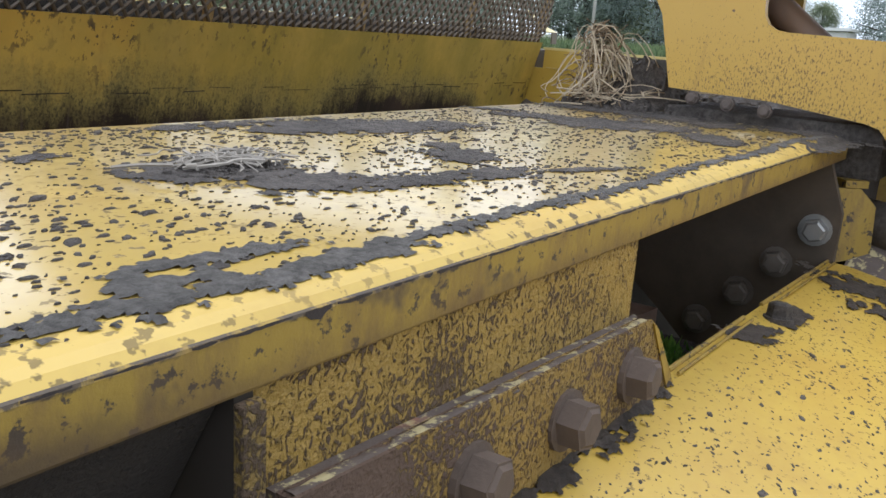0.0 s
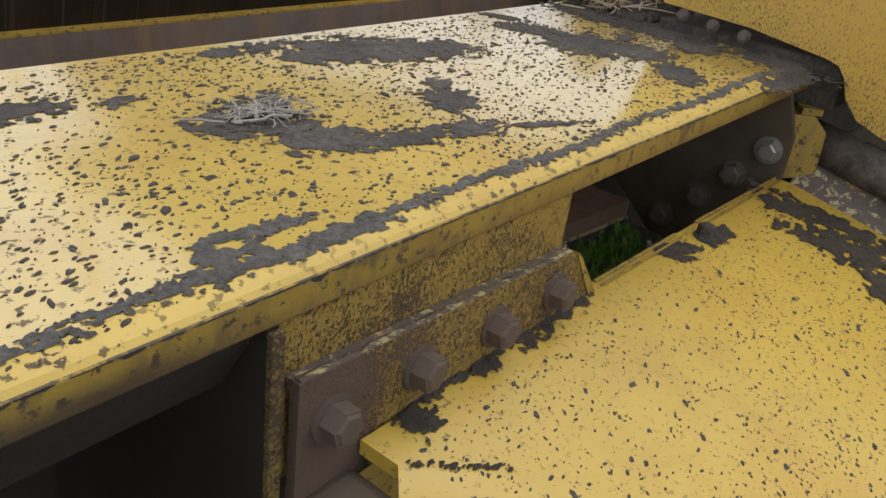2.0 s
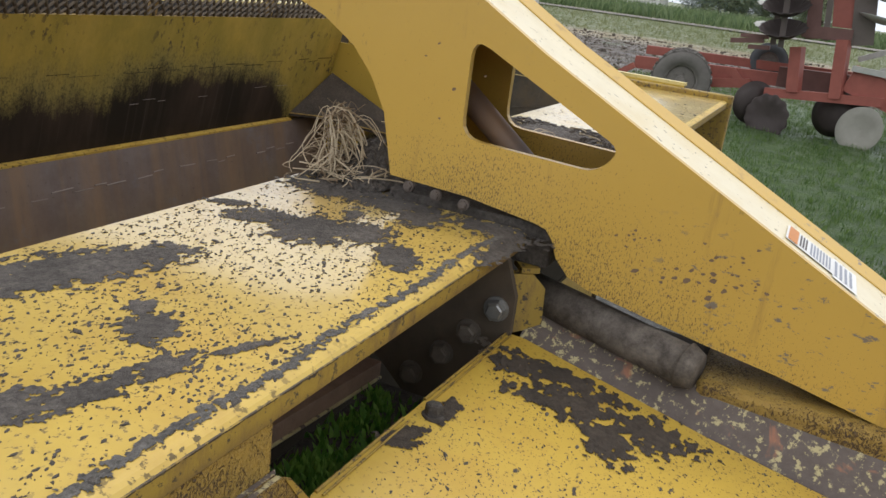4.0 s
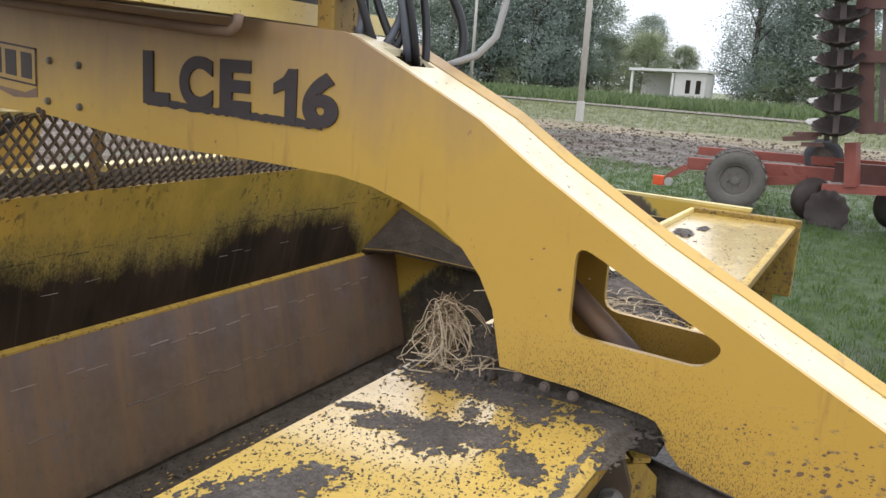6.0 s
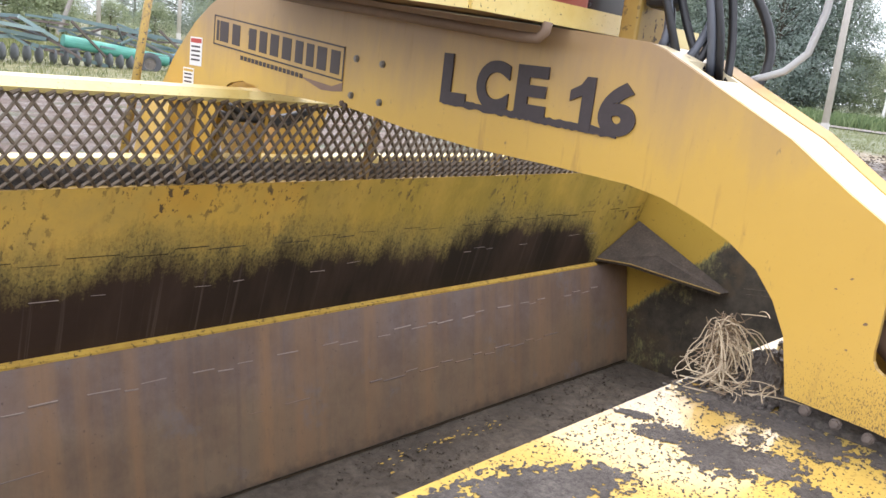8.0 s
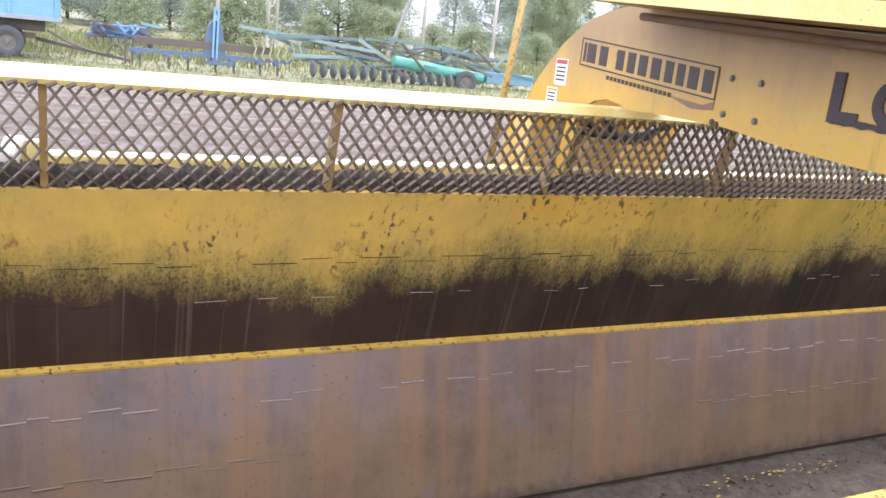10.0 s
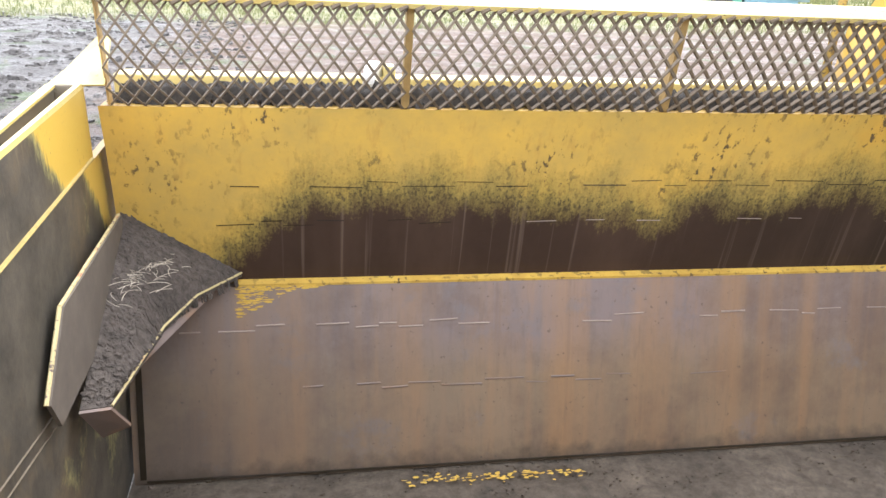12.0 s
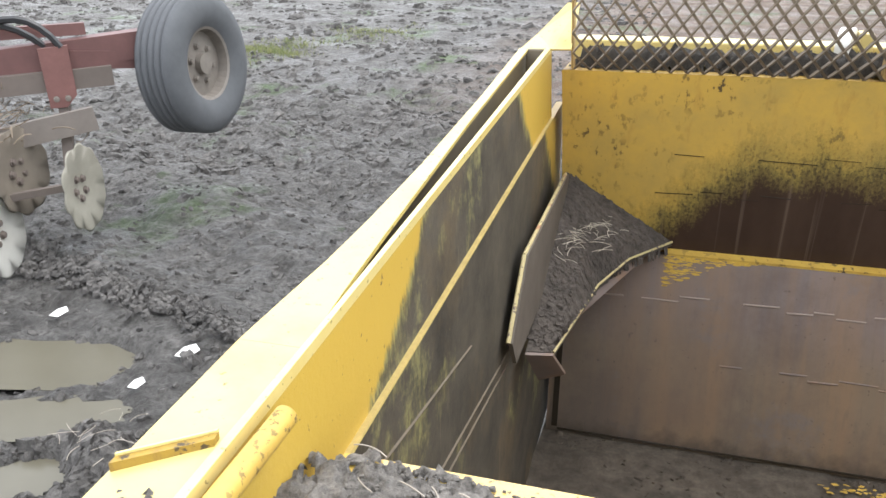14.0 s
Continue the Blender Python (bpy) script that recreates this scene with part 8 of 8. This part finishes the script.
for k in range(8):
    q = k / 7
    disc(red, (RX - 0.15, 0.34 + 0.17 * q, rz + 1.16 + 0.275 * k), (-0.42, 0.10, 1.0), 0.285, M_DISC_DARK, 14, 0.50)
    disc(red, (RX + 0.35, 0.47 + 0.14 * q, rz + 1.24 + 0.275 * k), (-0.22, -0.12, 1.0), 0.285, M_PALE_STEEL, 14, 0.10)
    disc(red, (RX - 0.05, -0.72 + 0.15 * q, rz + 1.48 + 0.265 * k), (0.06, -0.16, 1.0), 0.27, M_PALE_STEEL, 0, 0.22)
for (x, y, z), way, m, notch in (((RX - 0.1, 0.47, 0.30), (0.85, 0.50, 0.0), M_DISC_DARK, 0), ((RX - 0.25, 0.27, 0.17), (-0.85, 0.30, 0.05), M_DISC_DARK, 12), ((RX - 0.22, 0.27, 0.165), (-0.85, 0.30, 0.05), M_PALE_STEEL, 12),
                                 ((RX + 0.05, -0.45, 0.30), (0.85, -0.45, 0.0), M_DISC_DARK, 0), ((RX + 0.05, -0.62, 0.32), (0.85, -0.45, 0.0), M_DISC_DARK, 0), ((RX - 0.25, -0.83, 0.20), (-0.85, 0.35, 0.2), M_DISC, 0)):
    disc(red, (x, y, rz + z), way, 0.285, m, notch, 0.2)
bm = bmesh.new()
box(bm, (RX + 0.05, 2.48, rz + 0.22), (RX + 0.12, 2.64, rz + 0.36), 0.01)
part("reflector", bm, plain("orange_plastic", (0.75, 0.10, 0.03), 0.4), red, "orange-red reflector")
bm = bmesh.new()
tube(bm, (RX + 0.04, 2.40, rz + 0.29), (RX - 0.02, 2.40, rz + 0.29), 0.06, 14)
part("hitch_ring", bm, M_PALE_STEEL, red, "pale steel ring")
for a, b in (((RX + 0.3, -0.60, rz + 1.02), (RX + 0.3, -1.9, rz + 1.60)), ((RX + 0.5, -0.9, rz + 0.9), (RX + 0.5, -2.3, rz + 1.5)), ((RX - 0.1, -0.55, rz + 0.92), (RX - 0.1, -2.6, rz + 0.80))):
    beam_between(red, a, b, 0.07, 0.07, M_PALE_STEEL, "strut")
for a, b, h in (((RX - 0.1, 0.95, rz + 1.05), (RX - 0.1, 0.55, rz + 1.10), 0.06), ((RX - 0.1, 0.84, rz + 1.13), (RX - 0.1, 0.50, rz + 1.15), 0.05), ((RX - 0.1, 0.72, rz + 1.00), (RX - 0.1, 0.46, rz + 1.02), 0.05)):
    beam_between(red, a, b, 0.20, h, M_RED_DUST, "scraper_blade")

# blue trailer on the far grass
trailer = thing("trailer", "blue farm trailer with a brown chassis on the grass", "trailer")
ty, tz = 27.0, rise(0, 27.0)
bm = bmesh.new()
box(bm, (-7.4, ty, tz + 1.20), (-1.05, ty + 2.3, tz + 2.25), 0.01)
part("body", bm, M_BLUE, trailer)
bm = bmesh.new()
box(bm, (-7.45, ty - 0.05, tz + 1.10), (-1.0, ty + 2.35, tz + 1.22), 0.01)
part("side_rail", bm, plain("pale_blue_grey", (0.30, 0.34, 0.38), 0.5), trailer)
for k in range(6):
    bm = bmesh.new()
    box(bm, (-7.3 + 1.22 * k, ty - 0.05, tz + 1.2), (-7.22 + 1.22 * k, ty, tz + 2.25), 0.005)
    part("rib", bm, M_BLUE, trailer)
bm = bmesh.new()
box(bm, (-7.2, ty + 0.5, tz + 0.78), (-1.45, ty + 1.8, tz + 1.10), 0.01)
part("chassis", bm, M_FRAME, trailer)
for x in (-2.45, -6.3):
    for y in (0.15, 2.0):
        wheel(trailer, (x, ty + y, tz + 0.44), (0, 1, 0), 0.45, 0.26)
    beam_between(trailer, (x - 0.6, ty + 0.5, tz + 0.65), (x + 0.75, ty + 0.5, tz + 0.65), 0.12, 0.16, M_FRAME, "axle_frame")
beam_between(trailer, (-1.7, ty + 0.9, tz + 0.55), (0.9, ty + 0.2, tz + 0.15), 0.09, 0.09, M_FRAME, "drawbar")
bm = bmesh.new()
wire(bm, curve_pts((-1.4, ty + 0.3, tz + 0.85), (0.4, ty + 0.1, tz + 0.30), (0.0, 0, -0.14), 10), 0.035, 6)
part("hose", bm, M_FRAME, trailer)
bm = bmesh.new()
wire(bm, curve_pts((0.2, ty + 0.1, tz + 0.28), (0.75, ty + 0.1, tz + 0.26), (0.0, 0, 0.36), 10), 0.03, 6)
part("hose", bm, M_FRAME, trailer)
beam_between(trailer, (-1.7, ty + 1.4, tz + 0.55), (0.9, ty + 0.3, tz + 0.15), 0.09, 0.09, M_FRAME, "drawbar")
beam_between(trailer, (-4.1, ty + 0.4, tz + 0.78), (-4.1, ty + 0.4, tz + 0.1), 0.14, 0.14, M_FRAME, "stand")

# blue toolbar with its tower
bar = thing("toolbar", "blue tillage toolbar with a tall hitch tower", "tillage implement")
by, bz = 27.3, rise(0, 27.3)
for z, h, m, x0, x1 in ((0.80, 0.22, M_FRAME, 1.0, 5.3), (0.50, 0.12, M_BLUE_D, 0.85, 5.9)):
    beam_between(bar, (x0, by, bz + z), (x1, by, bz + z), 0.14, h, m, "beam")
bm = bmesh.new()
slab(bm, [(3.06, by - 0.05, bz + 0.42), (3.80, by - 0.05, bz + 0.42), (3.62, by - 0.05, bz + 1.45), (3.50, by - 0.05, bz + 1.60), (3.34, by - 0.05, bz + 1.60), (3.22, by - 0.05, bz + 1.45)], (0, 0.2, 0))
part("tower", bm, M_BLUE_D, bar)
for x in (3.38, 3.50):
    beam_between(bar, (x - 0.03, by - 0.1, bz + 0.40), (x, by - 0.1, bz + 2.02), 0.07, 0.06, M_BLUE, "mast")
beam_between(bar, (3.34, by - 0.1, bz + 1.95), (3.56, by - 0.1, bz + 1.72), 0.06, 0.08, M_BLUE_D, "hook")
beam_between(bar, (3.1, by - 0.15, bz + 0.28), (4.0, by - 0.15, bz + 0.30), 0.10, 0.10, M_BLUE_D, "hitch_foot")
for k in range(7):
    x = 1.15 + 0.72 * k + 0.14 * (k % 2)
    beam_between(bar, (x, by, bz + 0.45), (x + 0.03, by, bz - 0.02), 0.05, 0.07, M_FRAME, "tine")
    bm = bmesh.new()
    box(bm, (x - 0.14, by - 0.15, bz + 0.34), (x + 0.02, by + 0.1, bz + 0.46), 0.01)
    part("clamp", bm, M_BLUE_D, bar)
for x in (0.75, 0.95):
    beam_between(bar, (x, by, bz + 0.85), (x, by, bz + 0.05), 0.05, 0.07, M_FRAME, "stand")

# green and grey harrow with rollers
gh = thing("field_harrow", "green and grey folding field harrow with rollers in the grass", "harrow")
gy0, gz = 27.3, rise(0, 27.3)
rng = random.Random(15)
bm = bmesh.new()
lathe(bm, (9.6, gy0, gz + 0.85), (1, 0, -0.10), [(0.001, 0), (0.20, 0), (0.20, 3.6), (0.001, 3.6)], 16)
part("green_hood", bm, M_GREEN, gh, "bright green cylinder hood")
for x0, x1, z0_, z1_ in ((4.3, 8.9, 1.50, 1.10), (5.3, 8.4, 1.35, 1.45), (5.9, 9.0, 0.75, 0.85), (9.2, 13.8, 1.60, 1.20), (8.2, 9.4, 1.45, 0.85), (8.6, 11.5, 0.65, 0.05), (12.0, 16.0, 0.62, 0.60), (13.6, 14.3, 0.7, 1.7), (7.0, 9.0, 1.1, 0.85), (5.0, 6.4, 1.42, 0.9)):
    beam_between(gh, (x0, gy0 + rng.uniform(-0.4, 0.4), gz + z0_), (x1, gy0 + rng.uniform(-0.4, 0.4), gz + z1_), 0.10, 0.11, rng.choice((M_TEAL, M_TEAL, plain("pale_green_grey", (0.24, 0.33, 0.32), 0.6))), "beam")
M_ROLL = plain("grey_roller", (0.15, 0.16, 0.16), 0.6, 0.1, 0.35, 3)
for k in range(40):
    x0, x1 = rng.uniform(4.5, 13.5), rng.uniform(0.6, 2.6)
    za, zb = rng.uniform(0.5, 1.6), rng.uniform(0.3, 1.5)
    beam_between(gh, (x0, gy0 + rng.uniform(-0.6, 0.8), gz + za), (x0 + x1, gy0 + rng.uniform(-0.6, 0.8), gz + zb), 0.06, 0.07, rng.choice((M_TEAL, M_ROLL, M_FRAME)), "strut")
for k in range(7):
    disc(gh, (6.6 + 0.36 * k, gy0 - 0.15, gz + 0.36), (1, 0.15, 0), 0.28, M_ROLL)
for k in range(10):
    disc(gh, (9.2 + 0.36 * k, gy0 - 0.15, gz + 0.34), (1, 0.12, 0), 0.26, M_ROLL)
for k in range(7):
    bm = bmesh.new()
    x = 4.6 + 0.25 * k
    wire(bm, [(x, gy0 - 0.2, gz + 1.15), (x + 0.10, gy0 - 0.25, gz + 0.85), (x + 0.02, gy0 - 0.3, gz + 0.65), (x + 0.12, gy0 - 0.3, gz + 0.5)], 0.03, 6)
    part("spring_tine", bm, plain("yellow_tine", (0.33, 0.32, 0.17), 0.5), gh)
wheel(gh, (12.3, gy0 - 0.5, gz + 0.36), (0.3, 1, 0), 0.38, 0.22)
bm = bmesh.new()
box(bm, (13.3, gy0 - 0.2, gz + 0.35), (15.3, gy0 + 0.3, gz + 0.75), 0.02)
part("blue_box", bm, plain("grey_blue", (0.16, 0.30, 0.38), 0.5), gh)
small = thing("seed_drill", "small blue seed drill standing in the weeds", "seed drill")
sy, sz2 = 34.0, rise(0, 34.0)
bm = bmesh.new()
box(bm, (0.1, sy, sz2 + 0.55), (2.1, sy + 0.6, sz2 + 0.95), 0.05)
part("hopper", bm, M_BLUE_D, small)
srng = random.Random(21)
for k in range(16):
    x = srng.uniform(0.0, 1.9)
    beam_between(small, (x, sy - srng.uniform(0, 0.3), sz2 + srng.uniform(0.4, 1.1)), (x + srng.uniform(0.2, 0.8), sy - srng.uniform(0, 0.3), sz2 + srng.uniform(0.4, 1.05)), 0.06, 0.08, srng.choice((M_BLUE_D, M_BLUE, M_FRAME)), "strut")
beam_between(small, (-0.1, sy, sz2 + 0.5), (2.3, sy, sz2 + 0.5), 0.1, 0.12, M_BLUE_D, "frame")
for k in range(9):
    beam_between(small, (0.0 + 0.26 * k, sy, sz2 + 0.5), (0.05 + 0.26 * k, sy - 0.2, sz2), 0.05, 0.05, M_FRAME, "coulter")
wheel(small, (2.2, sy, sz2 + 0.34), (1, 0, 0), 0.36, 0.14)
